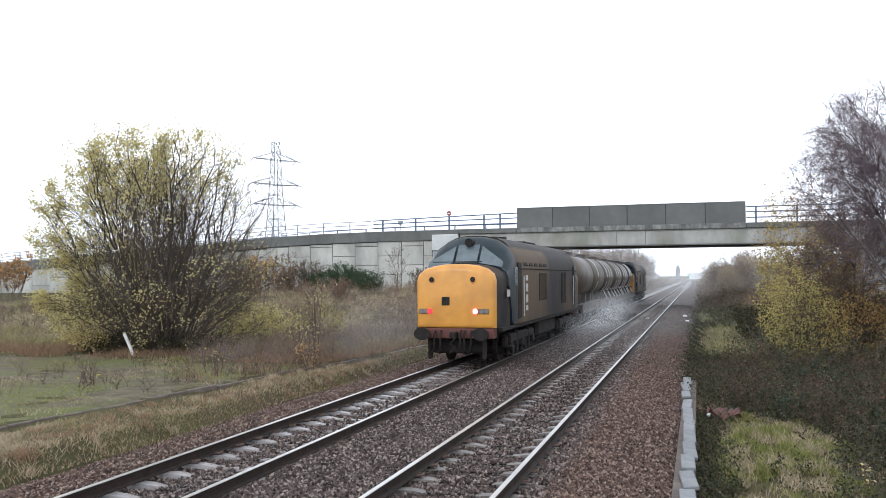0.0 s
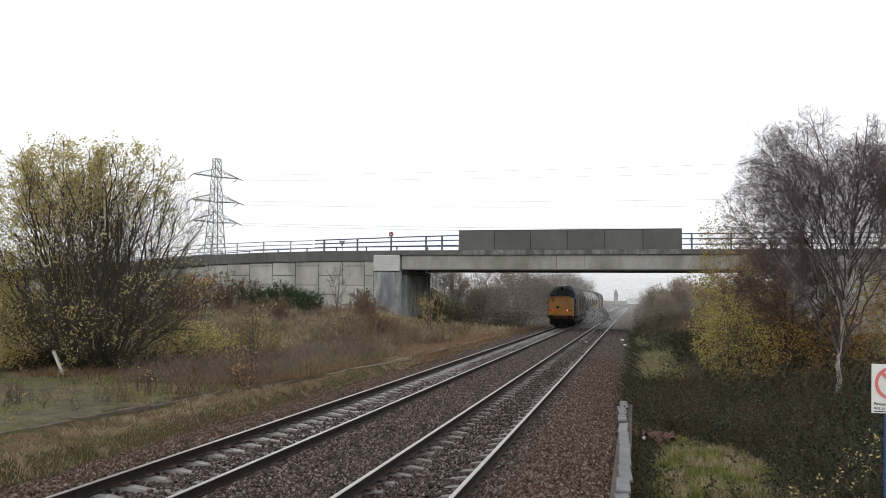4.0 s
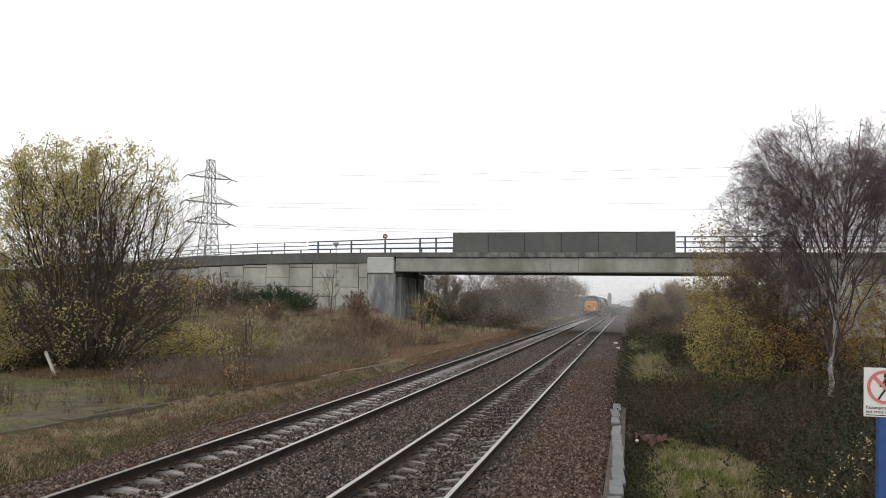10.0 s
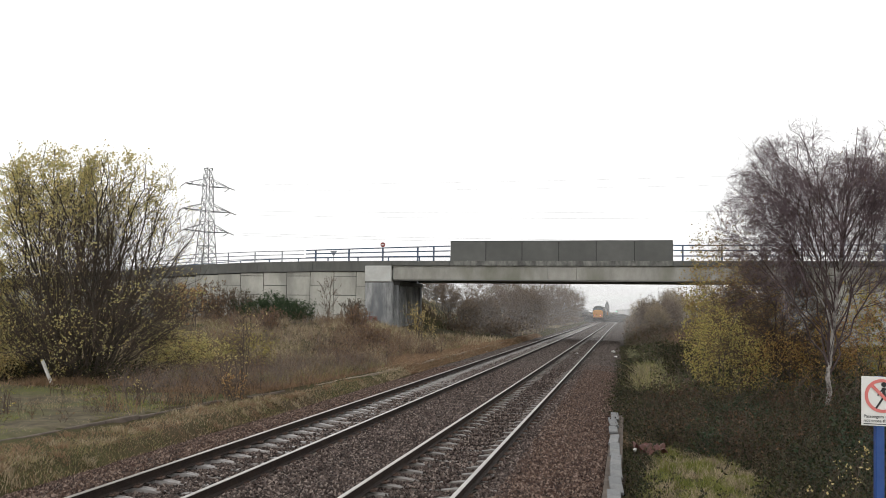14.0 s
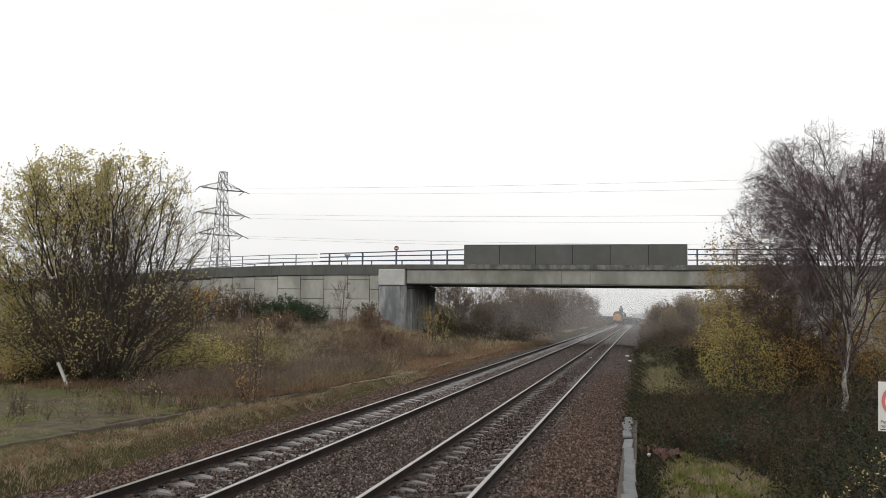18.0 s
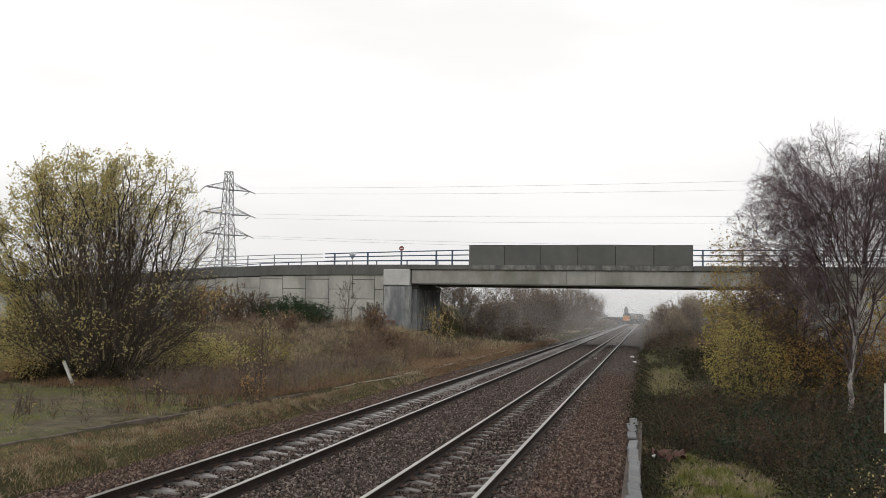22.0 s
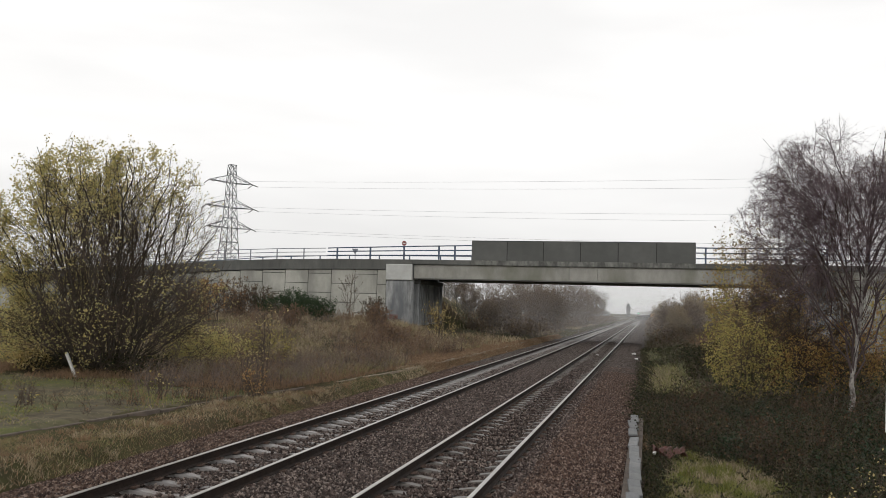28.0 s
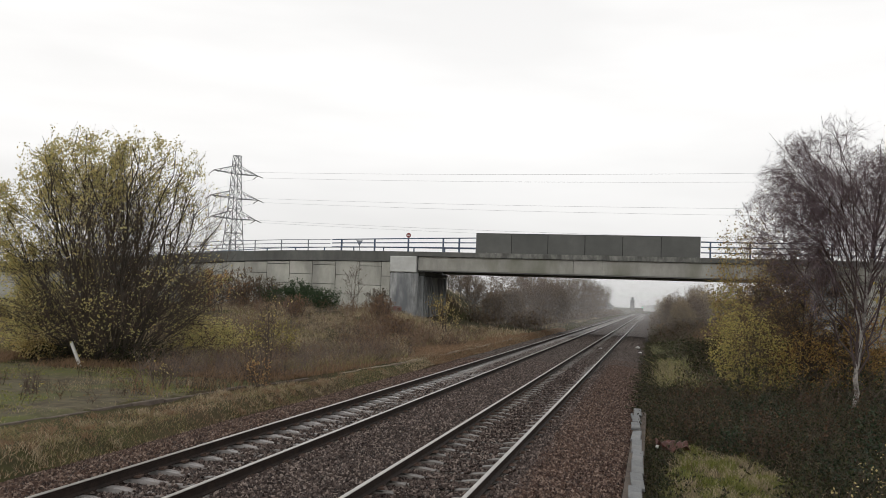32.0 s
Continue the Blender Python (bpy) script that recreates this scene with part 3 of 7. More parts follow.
# ---- approach wall ----
approach = thing("approach_wall", "retaining wall of staggered pale concrete panels carrying the road", "wall", kind="structure")
part("backing", strip([[(x, BRIDGE_Y + 0.25, -1.0), (x, BRIDGE_Y + 0.25, road_top(x) - 0.1), (x, BRIDGE_BACK, road_top(x) - 0.1), (x, BRIDGE_BACK, -1.0)] for x in sorted(TOP_X[:7] + [-20.4])], close=True), CONCRETE_DARK, approach)
for a, b in zip(TOP_X[:7], TOP_X[1:7] + [-20.3]):
    rows = [[(x + d, BRIDGE_Y - 0.12, road_top(x) - 0.92), (x + d, BRIDGE_Y - 0.12, road_top(x) - 0.02), (x + d, BRIDGE_Y - 0.08, road_top(x)), (x + d, BRIDGE_Y + 0.6, road_top(x)), (x + d, BRIDGE_Y + 0.6, road_top(x) - 0.92)] for x, d in ((a, 0.0), (b, -0.015))]
    part("coping", strip(rows, close=True), CONCRETE_DARK, approach, "dark weathered concrete coping")
WALL_X = [-22.75, -23.6] + [-25.7 - 2.25 * k for k in range(26)]
for k, (b, a) in enumerate(zip(WALL_X, WALL_X[1:])):
    first = 5.47 if k % 2 == 1 else 4.6
    cuts = [road_top(b) - 0.93] + [z for z in (first, first - 1.72, first - 3.44, first - 5.16)]
    zb = [z for z in cuts if z > -0.6]
    zt = min(road_top(a), road_top(b)) - 0.93
    levels = [zt] + [z for z in zb[1:] if z < zt - 0.1] + [-0.8]
    for hi, lo in zip(levels, levels[1:]):
        part("wall_panel", box(a + 0.024, b - 0.024, BRIDGE_Y, BRIDGE_Y + 0.2, lo + 0.022, hi - 0.022, 0.012), CONCRETE, approach)

# ---- abutments ----
abut = thing("abutment_left", "concrete abutment with a ribbed side face and a pale bearing block", "abutment", kind="structure")
part("bearing_block", box(-22.72, -20.3, BRIDGE_Y - 0.3, BRIDGE_Y + 2.0, 5.0, 6.42, 0.05), CONCRETE_PALE, abut, "pale grey painted bearing block")
part("pier", box(-22.72, -20.6, BRIDGE_Y - 0.2, BRIDGE_Y + 2.0, -0.8, 4.995, 0.12), CONCRETE_PIER, abut, "streaked dark grey concrete pier")
part("core", box(-22.6, -20.45, BRIDGE_Y + 2.01, BRIDGE_BACK + 2, -0.8, 6.18), CONCRETE_PIER, abut)
part("corner_pilaster", rod((-20.5, BRIDGE_Y + 0.15, -0.8), (-20.5, BRIDGE_Y + 0.15, 4.99), 0.33, sides=12), CONCRETE_PIER, abut)
part("paint_daub", box(-22.3, -21.5, BRIDGE_Y - 0.206, BRIDGE_Y - 0.203, 1.55, 1.95), material("faded_red_daub", (0.2, 0.06, 0.05), (0.2, 0.19, 0.18), scale=3, rough=0.8), abut, "faded red paint daub")
part("bearing_shelf", box(-20.4, -19.7, BRIDGE_Y + 0.6, BRIDGE_BACK - 0.6, 4.75, 5.1, 0.03), CONCRETE_DARK, abut)
for k in range(16):
    y = BRIDGE_Y + 0.75 + k * 0.59
    part("rib", box(-20.44, -19.85, y, y + 0.16, -0.8, 4.74, 0.03), CONCRETE_PIER, abut)
abut2 = thing("abutment_right", "plain concrete abutment carrying the bridge's end", "abutment", kind="structure")
part("core", box(12.5, 15, BRIDGE_Y + 0.3, BRIDGE_BACK, -0.8, 5.19, 0.05), CONCRETE_PIER, abut2)
part("wall", box(15.02, 30, BRIDGE_Y + 0.2, BRIDGE_BACK, -0.8, 5.19, 0.05), CONCRETE, abut2)

# ---- road signs on the bridge ----
RED = material("red_sign_face", (0.2, 0.03, 0.03), (0.2, 0.025, 0.025), scale=5, rough=0.45)
WHITE = material("white_sign_face", (0.72, 0.72, 0.7), (0.62, 0.62, 0.6), scale=5, rough=0.5)
s = thing("no_entry_sign", "round red no-entry road sign on a grey pole", "road sign", pose(-21.75, BRIDGE_Y + 2.0, 6.6))
part("pole", rod((0, 0.05, 0), (0, 0.05, 2.0), 0.035), GREY_PAINT, s)
part("disc", rod((0, -0.03, 1.85), (0, 0.0, 1.85), 0.22, sides=28), RED, s)
part("bar", box(-0.14, 0.14, -0.045, -0.032, 1.8, 1.9), WHITE, s)
s = thing("triangular_sign", "small pale triangular road sign seen from behind", "road sign", pose(-26.6, BRIDGE_Y + 2.4, 6.55))
part("pole", rod((0, 0.05, 0), (0, 0.05, 1.35), 0.03), GREY_PAINT, s)
bm = bmesh.new()
for y in (-0.02, 0.0):
    bm.faces.new([bm.verts.new(p) for p in ((-0.33, y, 1.38), (0.33, y, 1.38), (0.04, y, 0.9), (-0.04, y, 0.9))])
bmesh.ops.bridge_loops(bm, edges=bm.edges[:])
part("plate", bm, GREY_PAINT, s)

# ---- fence down the bank behind the bridge ----
fence = thing("bank_fence", "weathered post and rail fence down the bank behind the bridge", "fence")
FENCE_WOOD = material("weathered_fence_wood", (0.1, 0.092, 0.08), (0.15, 0.14, 0.12), scale=6, rough=0.9)
fx = [-23.0, -21.6, -20.2, -18.8, -17.4]
for k, x in enumerate(fx):
    z = float(ground_z(x, 92))
    part("post", box(x - 0.06, x + 0.06, 91.94, 92.06, z - 0.3, z + 1.35, 0.01), FENCE_WOOD, fence)
    if k:
        za = float(ground_z(fx[k - 1], 92))
        for h in (0.35, 0.75, 1.15):
            part("rail", rod((fx[k - 1], 91.9, za + h), (x, 91.9, z + h), 0.035, sides=6), FENCE_WOOD, fence)

# ---- platform end under the camera ----
plat = thing("platform_ramp", "plain concrete end ramp of a railway platform", "platform", kind="structure")
part("slab", strip([[(-1.3, y, -0.6), (-1.3, y, z), (6.0, y, z), (6.0, y, -0.6)] for y, z in ((-30, 0.92), (0.6, 0.92), (7.9, -0.4))], close=True), CONCRETE, plat)


# ---- electricity pylon and its lines ----
PYLON = Vector((-67.2, 130.0, 0.3))
ARM_TURN = 58.0
pylon = thing("electricity_pylon", "tall grey steel lattice pylon with three pairs of arms", "pylon", pose(*PYLON, 0, 0, ARM_TURN))
LEVELS = [(0.0, 2.05), (5.0, 1.6), (9.0, 1.27), (12.2, 1.06), (14.5, 0.92), (16.2, 0.84), (17.9, 0.76), (20.0, 0.68), (22.0, 0.62), (23.5, 0.56), (25.0, 0.5)]
CORNERS = ((-1, -1), (1, -1), (1, 1), (-1, 1))
for cx, cy in CORNERS:
    pts = np.array([[(cx * w, cy * w, z)] for z, w in LEVELS])
    part("leg", mesh("leg", *tubes(pts, np.array([[0.085 - 0.0018 * z] for z, w in LEVELS]), 4), STEEL), STEEL, pylon)
for i in range(4):
    (ax, ay), (bx_, by_) = CORNERS[i], CORNERS[(i + 1) % 4]
    for (z0, w0), (z1, w1) in zip(LEVELS, LEVELS[1:]):
        n = 2 if z1 - z0 > 2.7 else 1
        for j in range(n):
            za, zb = z0 + (z1 - z0) * j / n, z0 + (z1 - z0) * (j + 1) / n
            wa, wb = w0 + (w1 - w0) * j / n, w0 + (w1 - w0) * (j + 1) / n
            part("brace", rod((ax * wa, ay * wa, za), (bx_ * wb, by_ * wb, zb), 0.042, sides=4), STEEL, pylon)
            part("brace", rod((bx_ * wa, by_ * wa, za), (ax * wb, ay * wb, zb), 0.042, sides=4), STEEL, pylon)
        part("brace", rod((ax * w1, ay * w1, z1), (bx_ * w1, by_ * w1, z1), 0.04, sides=4), STEEL, pylon)
ARMS = [(14.5, 4.1, 0.92), (17.9, 4.4, 0.76), (22.0, 4.1, 0.62)]
TIPS = []
for z, reach, w in ARMS:
    for side in (-1, 1):
        bm = bmesh.new()
        tip = Vector((side * reach, 0, z + 0.15))
        for cy in (-1, 1):
            add_rod(bm, (side * w, cy * w, z), tip, 0.055, sides=4)
            add_rod(bm, (side * w * 0.92, cy * w * 0.92, z + 1.25), tip, 0.05, sides=4)
            for u in (0.25, 0.5, 0.75):
                lo = Vector((side * w, cy * w, z)).lerp(tip, u)
                hi = Vector((side * w * 0.92, cy * w * 0.92, z + 1.25)).lerp(tip, u - 0.2)
                add_rod(bm, lo, hi, 0.03, sides=4)
        for u in (0.3, 0.6):
            add_rod(bm, Vector((side * w, -w, z)).lerp(tip, u), Vector((side * w, w, z)).lerp(tip, u), 0.03, sides=4)
        arm = part("arm", bm, STEEL, pylon)
        TIPS.append(tip)
        for away in (-1, 1):
            part("insulator_string", rod(tip, tip + Vector((0, away * 1.5, -0.45)), 0.075, sides=6), INSULATOR, arm, "brown insulator string")


def sag_line(name, a, b, sag, r=0.022, steps=40):
    pts = np.array([[*(Vector(a).lerp(Vector(b), k / steps) - Vector((0, 0, 4 * sag * (k / steps) * (1 - k / steps))))] for k in range(steps + 1)])
    v, f = tubes(pts[:, None], np.full((steps + 1, 1), r), 4)
    return tagged(part(name, mesh(name, v, f, WIRE), WIRE), "thin sagging power line hung from the pylon", "power line", "power lines")


turn = Matrix.Rotation(radians(ARM_TURN), 4, "Z")
NEXT, LAST = Vector((300, -84, -2)), Vector((-260, 140, 0))
for tip in TIPS:
    w = PYLON + turn @ (tip + Vector((0, -1.5, -0.45)))
    sag_line("power_line", w, w + NEXT, 4.0, 0.013)
    w = PYLON + turn @ (tip + Vector((0, 1.5, -0.45)))
    sag_line("power_line", w, w + LAST, 7.0, 0.014)

# ---- train ----
YELLOW = material("yellow_warning_panel", (0.6, 0.285, 0.042), (0.53, 0.24, 0.038), scale=3, rough=0.5, stain=(0.36, 0.16, 0.03), stain_scale=1.2, stain_amount=0.5, coat=0.2)
NAVY = material("dirty_dark_blue_bodyside", (0.02, 0.021, 0.026), (0.046, 0.037, 0.03), scale=1.6, spec=0.1, rough=0.65, stain=(0.115, 0.08, 0.05), stain_scale=0.2, stain_amount=0.9, stretch_z=0.8)
ROOF = material("grey_grimy_roof", (0.02, 0.019, 0.019), (0.05, 0.042, 0.036), scale=2, spec=0.12, rough=0.65, stain=(0.04, 0.04, 0.04), stain_scale=0.8)
CAB = material("dark_cab_surround", (0.014, 0.024, 0.028), (0.026, 0.034, 0.038), scale=2, rough=0.5, spec=0.2)
BLACK = material("black_underframe_grime", (0.01, 0.0095, 0.009), (0.027, 0.022, 0.019), scale=4, rough=0.8, bump=0.2, spec=0.2)
BUFFER_RED = material("faded_red_bufferbeam", (0.12, 0.03, 0.023), (0.07, 0.026, 0.02), scale=6, rough=0.6)
GLASS = material("cab_window_glass", (0.07, 0.088, 0.096), (0.13, 0.155, 0.165), scale=1.3, rough=0.14, spec=0.4)
LAMP_CASE = material("grimy_lamp_casing", (0.2, 0.12, 0.04), (0.09, 0.06, 0.035), scale=8, rough=0.6)
RED_LAMP = material("red_tail_lamp", (0.5, 0.02, 0.02), rough=0.3, glow=(1.0, 0.015, 0.02, 1.6))
WHITE_LAMP = material("lit_marker_lamp", (0.8, 0.7, 0.7), rough=0.3, glow=(1.0, 0.1, 0.12, 4.5))
LAMP_GLASS = material("unlit_lamp_glass", (0.2, 0.19, 0.17), (0.12, 0.12, 0.11), scale=20, rough=0.2)
PALE_PAINT = material("pale_bodyside_mark", (0.5, 0.48, 0.45), (0.36, 0.34, 0.32), scale=8, rough=0.6)
SILVER = material("silver_tank_band", (0.42, 0.42, 0.42), (0.3, 0.29, 0.28), scale=3, rough=0.33, metal=0.75)
TANK = material("grimy_tan_tank", (0.05, 0.042, 0.034), (0.11, 0.088, 0.065), scale=1.2, rough=0.42, spec=0.3, stain=(0.07, 0.055, 0.045), stain_scale=0.7, stain_amount=0.8)
FRAME = material("dark_wagon_frame", (0.03, 0.026, 0.022), (0.06, 0.05, 0.042), scale=3, rough=0.7)


def section(y, w, z0, zs, zt, n=9):
    """A vehicle's cross section: upright sides to zs and an arched top to zt."""
    pts = [(w, y, z0), (w, y, (z0 + zs) / 2)]
    for k in range(n + 1):
        a = math.pi * k / n
        c, s_ = math.cos(a), math.sin(a)
        pts.append((w * math.copysign(abs(c) ** 0.8, c), y, zs + (zt - zs) * s_ ** 0.9))
    return pts + [(-w, y, (z0 + zs) / 2), (-w, y, z0)]


def skin(parent, name, secs, mat, label="", smooth=True):
    ob = part(name, strip([section(*s_) for s_ in secs], close=True), mat, parent, label, smooth)
    md = ob.modifiers.new("crease", "EDGE_SPLIT")
    md.split_angle = radians(35)
    return ob


def bogie(t, y, axles=3):
    b = part("bogie", box(-1.2, 1.2, y - 2.0, y + 2.0, 0.55, 0.85, 0.06), BLACK, t)
    for side in (-1, 1):
        part("side_frame", box(side * 1.02 - 0.09, side * 1.02 + 0.09, y - 2.2, y + 2.2, 0.42, 0.8, 0.05), BLACK, b)
    for k in range(axles):
        yy_ = y + (k - (axles - 1) / 2) * 1.85
        for side in (-1, 1):
            part("wheel", rod((side * 0.69, yy_, 0.5), (side * 0.82, yy_, 0.5), 0.5, sides=20), BLACK, b)
            part("axle_box", box(side * 1.12 - 0.1, side * 1.12 + 0.1, yy_ - 0.18, yy_ + 0.18, 0.35, 0.65, 0.04), BLACK, b)
    part("brake_gear", box(-1.0, 1.0, y - 2.1, y + 2.1, 0.24, 0.56, 0.06), BLACK, b)
    for side in (-1, 1):
        for k in range(axles * 2):
            part("brake_hanger", box(side * 1.1 - 0.05, side * 1.1 + 0.05, y - 2.1 + k * 4.1 / (axles * 2) , y - 1.85 + k * 4.1 / (axles * 2), 0.2, 0.5, 0.03), BLACK, b)
        part("step", box(side * 1.22 - 0.1, side * 1.22 + 0.1, y - 2.3, y - 1.9, 0.42, 0.5, 0.02), BLACK, b)
        for k in (-1, 1):
            part("spring", rod((side * 1.12, y + k * 0.95, 0.5), (side * 1.12, y + k * 0.95, 0.95), 0.09), BLACK, b)


def locomotive(name, label):
    """A nosed diesel with a cab at each end. Its near nose stands at y = 0, its far nose at y = 18.2."""
    t = thing(name, label, "locomotive", group="locomotives")
    Ln = 18.2
    skin(t, "body", [(2.05, 1.35, 1.15, 2.78, 3.74), (2.6, 1.35, 1.15, 2.8, 3.82), (Ln - 2.6, 1.35, 1.15, 2.8, 3.82), (Ln - 2.05, 1.35, 1.15, 2.78, 3.74)], NAVY, "dirty dark blue bodyside streaked with brown grime")
    skin(t, "roof", [(2.5, 1.16, 3.2, 3.24, 3.84), (Ln - 2.5, 1.16, 3.2, 3.24, 3.84)], ROOF, "grey grimy roof")
    part("exhaust_hatch", box(-0.55, 0.55, 8.0, 10.2, 3.78, 3.86, 0.03), ROOF, t)
    part("roof_fan", rod((0, 4.4, 3.78), (0, 4.4, 3.86), 0.6, sides=20), ROOF, t)
    for d, o in ((1, 0.0), (-1, Ln)):
        def Y(v):
            return o + d * v
        skin(t, "nose", [(Y(0.0), 1.12, 1.2, 2.4, 2.8), (Y(0.05), 1.16, 1.16, 2.46, 2.88), (Y(0.12), 1.18, 1.15, 2.48, 2.92), (Y(1.6), 1.29, 1.15, 2.52, 2.98)][::d], NAVY)
        skin(t, "yellow_end", [(Y(-0.03), 1.06, 1.26, 2.36, 2.72), (Y(-0.012), 1.12, 1.21, 2.39, 2.79), (Y(0.02), 1.16, 1.165, 2.44, 2.86), (Y(0.08), 1.183, 1.15, 2.48, 2.915), (Y(0.22), 1.2, 1.145, 2.495, 2.945)][::d], YELLOW, "yellow warning panel round the nose")
        skin(t, "cab", [(Y(1.28), 1.335, 2.3, 2.53, 2.99), (Y(1.45), 1.338, 2.2, 2.55, 3.1), (Y(1.75), 1.344, 1.2, 2.7, 3.5), (Y(2.06), 1.352, 1.16, 2.78, 3.75), (Y(2.3), 1.354, 1.16, 2.8, 3.8)][::d], CAB, "dark cab front with three windows")
        # windscreens on the sloping cab front
        for x0, x1, z0a, z0b, z1a, z1b in ((-1.17, -0.42, 2.86, 2.98, 3.02, 3.5), (0.42, 1.17, 2.98, 2.86, 3.5, 3.02), (-0.34, 0.34, 3.0, 3.0, 3.54, 3.54)):
            def P(x, z):
                # on the slope between the nose top and the roof
                u = (z - 3.0) / 0.75
                return (x, Y(1.28 + 0.72 * max(u, -0.2) - 0.03), z)
            bm = bmesh.new()
            a = [P(x0, z0a), P(x1, z0b), P(x1, z1b), P(x0, z1a)]
            front = [bm.verts.new(q) for q in a]
            rear = [bm.verts.new((q[0], q[1] + d * 0.06, q[2])) for q in a]
            bm.faces.new(front)
            bm.faces.new(rear[::-1])
            for i in range(4):
                bm.faces.new((front[i], rear[i], rear[(i + 1) % 4], front[(i + 1) % 4]))
            part("windscreen", bm, GLASS, t)
        part("headlamp", rod((0.0, Y(1.62), 3.6), (0.0, Y(1.95), 3.6), 0.125, sides=16), BLACK, t)
        part("wiper", rod((-0.3, Y(1.3), 3.02), (-0.55, Y(1.6), 3.3), 0.012, sides=5), BLACK, t)
        part("wiper", rod((0.62, Y(1.26), 2.98), (0.95, Y(1.46), 3.2), 0.012, sides=5), BLACK, t)
        part("nose_top_rail", rod((-0.75, Y(0.25), 3.0), (0.75, Y(0.25), 3.0), 0.014, sides=5), BLACK, t)
        part("nose_door_plate", box(-0.4, -0.16, min(Y(-0.045), Y(0.0)), max(Y(-0.045), Y(0.0)), 1.78, 2.02, 0.01), BLACK, t)
        for x in (-0.7, 0.55):
            ring_ = part("nose_lamp_port", rod((x, Y(-0.05), 2.5), (x, Y(0.05), 2.5), 0.1, sides=16), YELLOW, t)
            part("lamp_lens", rod((x, Y(-0.056), 2.5), (x, Y(-0.045), 2.5), 0.078, sides=14), BLACK, ring_)
        for x0, x1, lit in ((-1.12, -0.66, 0), (0.52, 1.06, 1)):
            c = part("lamp_cluster", box(x0, x1, min(Y(-0.05), Y(0.03)), max(Y(-0.05), Y(0.03)), 1.51, 1.72, 0.05), LAMP_CASE, t)
            xs = (x0 + 0.1, (x0 + x1) / 2 + 0.02, x1 - 0.1)
            inner = 0 if lit else 2
            for k, x in enumerate(xs):
                on = d > 0 and k == inner
                part("lamp", rod((x, Y(-0.07), 1.615), (x, Y(-0.02), 1.615), 0.075 if on else 0.068, sides=14), (WHITE_LAMP if lit else RED_LAMP) if on else LAMP_GLASS, c, "glowing lamp" if on else "")
        part("buffer_beam", box(-1.16, 1.16, min(Y(-0.02), Y(0.4)), max(Y(-0.02), Y(0.4)), 0.84, 1.14, 0.02), BUFFER_RED, t, "faded red buffer beam")
        part("obstacle_guard", box(-0.8, 0.8, min(Y(0.35), Y(0.7)), max(Y(0.35), Y(0.7)), 0.38, 0.84, 0.05), BLACK, t)
        for x in (-0.88, 0.76):
            part("guard_iron", box(x, x + 0.12, min(Y(0.1), Y(0.3)), max(Y(0.1), Y(0.3)), 0.22, 0.86, 0.04), BLACK, t)
        for x in (-0.87, 0.87):
            b = part("buffer", rod((x, Y(-0.42), 1.0), (x, Y(0.0), 1.0), 0.11, sides=14), BLACK, t)
            bm = rod((x, Y(-0.5), 1.0), (x, Y(-0.42), 1.0), 0.25, sides=20)
            bmesh.ops.scale(bm, vec=(0.98, 1, 0.72), space=Matrix.Translation((-x, 0, -1.0)), verts=bm.verts)
            part("buffer_head", bm, BLACK, b)
        part("coupling_hook", box(-0.09, 0.09, min(Y(-0.35), Y(0.0)), max(Y(-0.35), Y(0.0)), 0.85, 1.05, 0.03), BLACK, t)
        for x in (-0.42, 0.3, 0.5, -0.6, 0.18):
            pts_ = np.array([[(x, Y(-0.03), 1.06)], [(x + 0.01, Y(-0.2), 0.98)], [(x + 0.03, Y(-0.22), 0.72)], [(x - 0.02, Y(-0.16), 0.48)], [(x - 0.1, Y(-0.05), 0.44)]])
            part("brake_hose", mesh("brake_hose", *tubes(pts_, np.full((5, 1), 0.032), 6), BLACK, True), BLACK, t)
        for k in range(4):
            part("coupling_link", rod((-0.07 + 0.14 * (k % 2), Y(-0.36), 0.98 - 0.13 * k), (0.07 - 0.14 * (k % 2), Y(-0.3), 0.84 - 0.13 * k), 0.03, sides=6), BLACK, t)
        for side in (-1, 1):
            part("cab_door", box(side * 1.352 - 0.012, side * 1.352 + 0.012, min(Y(2.55), Y(3.15)), max(Y(2.55), Y(3.15)), 1.3, 3.0, 0.008), BLACK, t)
            part("cab_side_window", box(side * 1.352 - 0.016, side * 1.352 + 0.016, min(Y(2.1), Y(2.5)), max(Y(2.1), Y(2.5)), 2.3, 2.85, 0.008), GLASS, t)
            part("handrail", rod((side * 1.41, Y(3.3), 1.35), (side * 1.41, Y(3.3), 2.6), 0.02), PALE_PAINT, t)
        bogie(t, Y(4.1))
    for side in (-1, 1):
        for k in range(5):
            y = 3.7 + k * 0.95
            bm = bmesh.new()
            add_box(bm, -0.03, 0.03, y, y + 0.62, -0.16, 0.16, 0.012, pose(side * 1.262, 0, 3.06, 0, side * -26, 0))
            part("roof_window", bm, BLACK, t)
        part("cantrail", rod((side * 1.36, 2.6, 2.82), (side * 1.36, Ln - 2.6, 2.82), 0.018, sides=5), BLACK, t)
        for y0, y1, z0, z1 in ((6.4, 8.0, 1.75, 2.7), (11.6, 13.0, 1.5, 2.75), (15.2, 15.75, 1.3, 2.9)):
            g = part("side_grille", box(side * 1.35 - 0.014, side * 1.35 + 0.014, y0, y1, z0, z1, 0.008), BLACK, t)
            n = int((y1 - y0) / 0.2)
            for k in range(n):
                part("slat", box(side * 1.365 - 0.01, side * 1.365 + 0.01, y0 + 0.06 + k * 0.2, y0 + 0.12 + k * 0.2, z0 + 0.05, z1 - 0.05), NAVY, g)
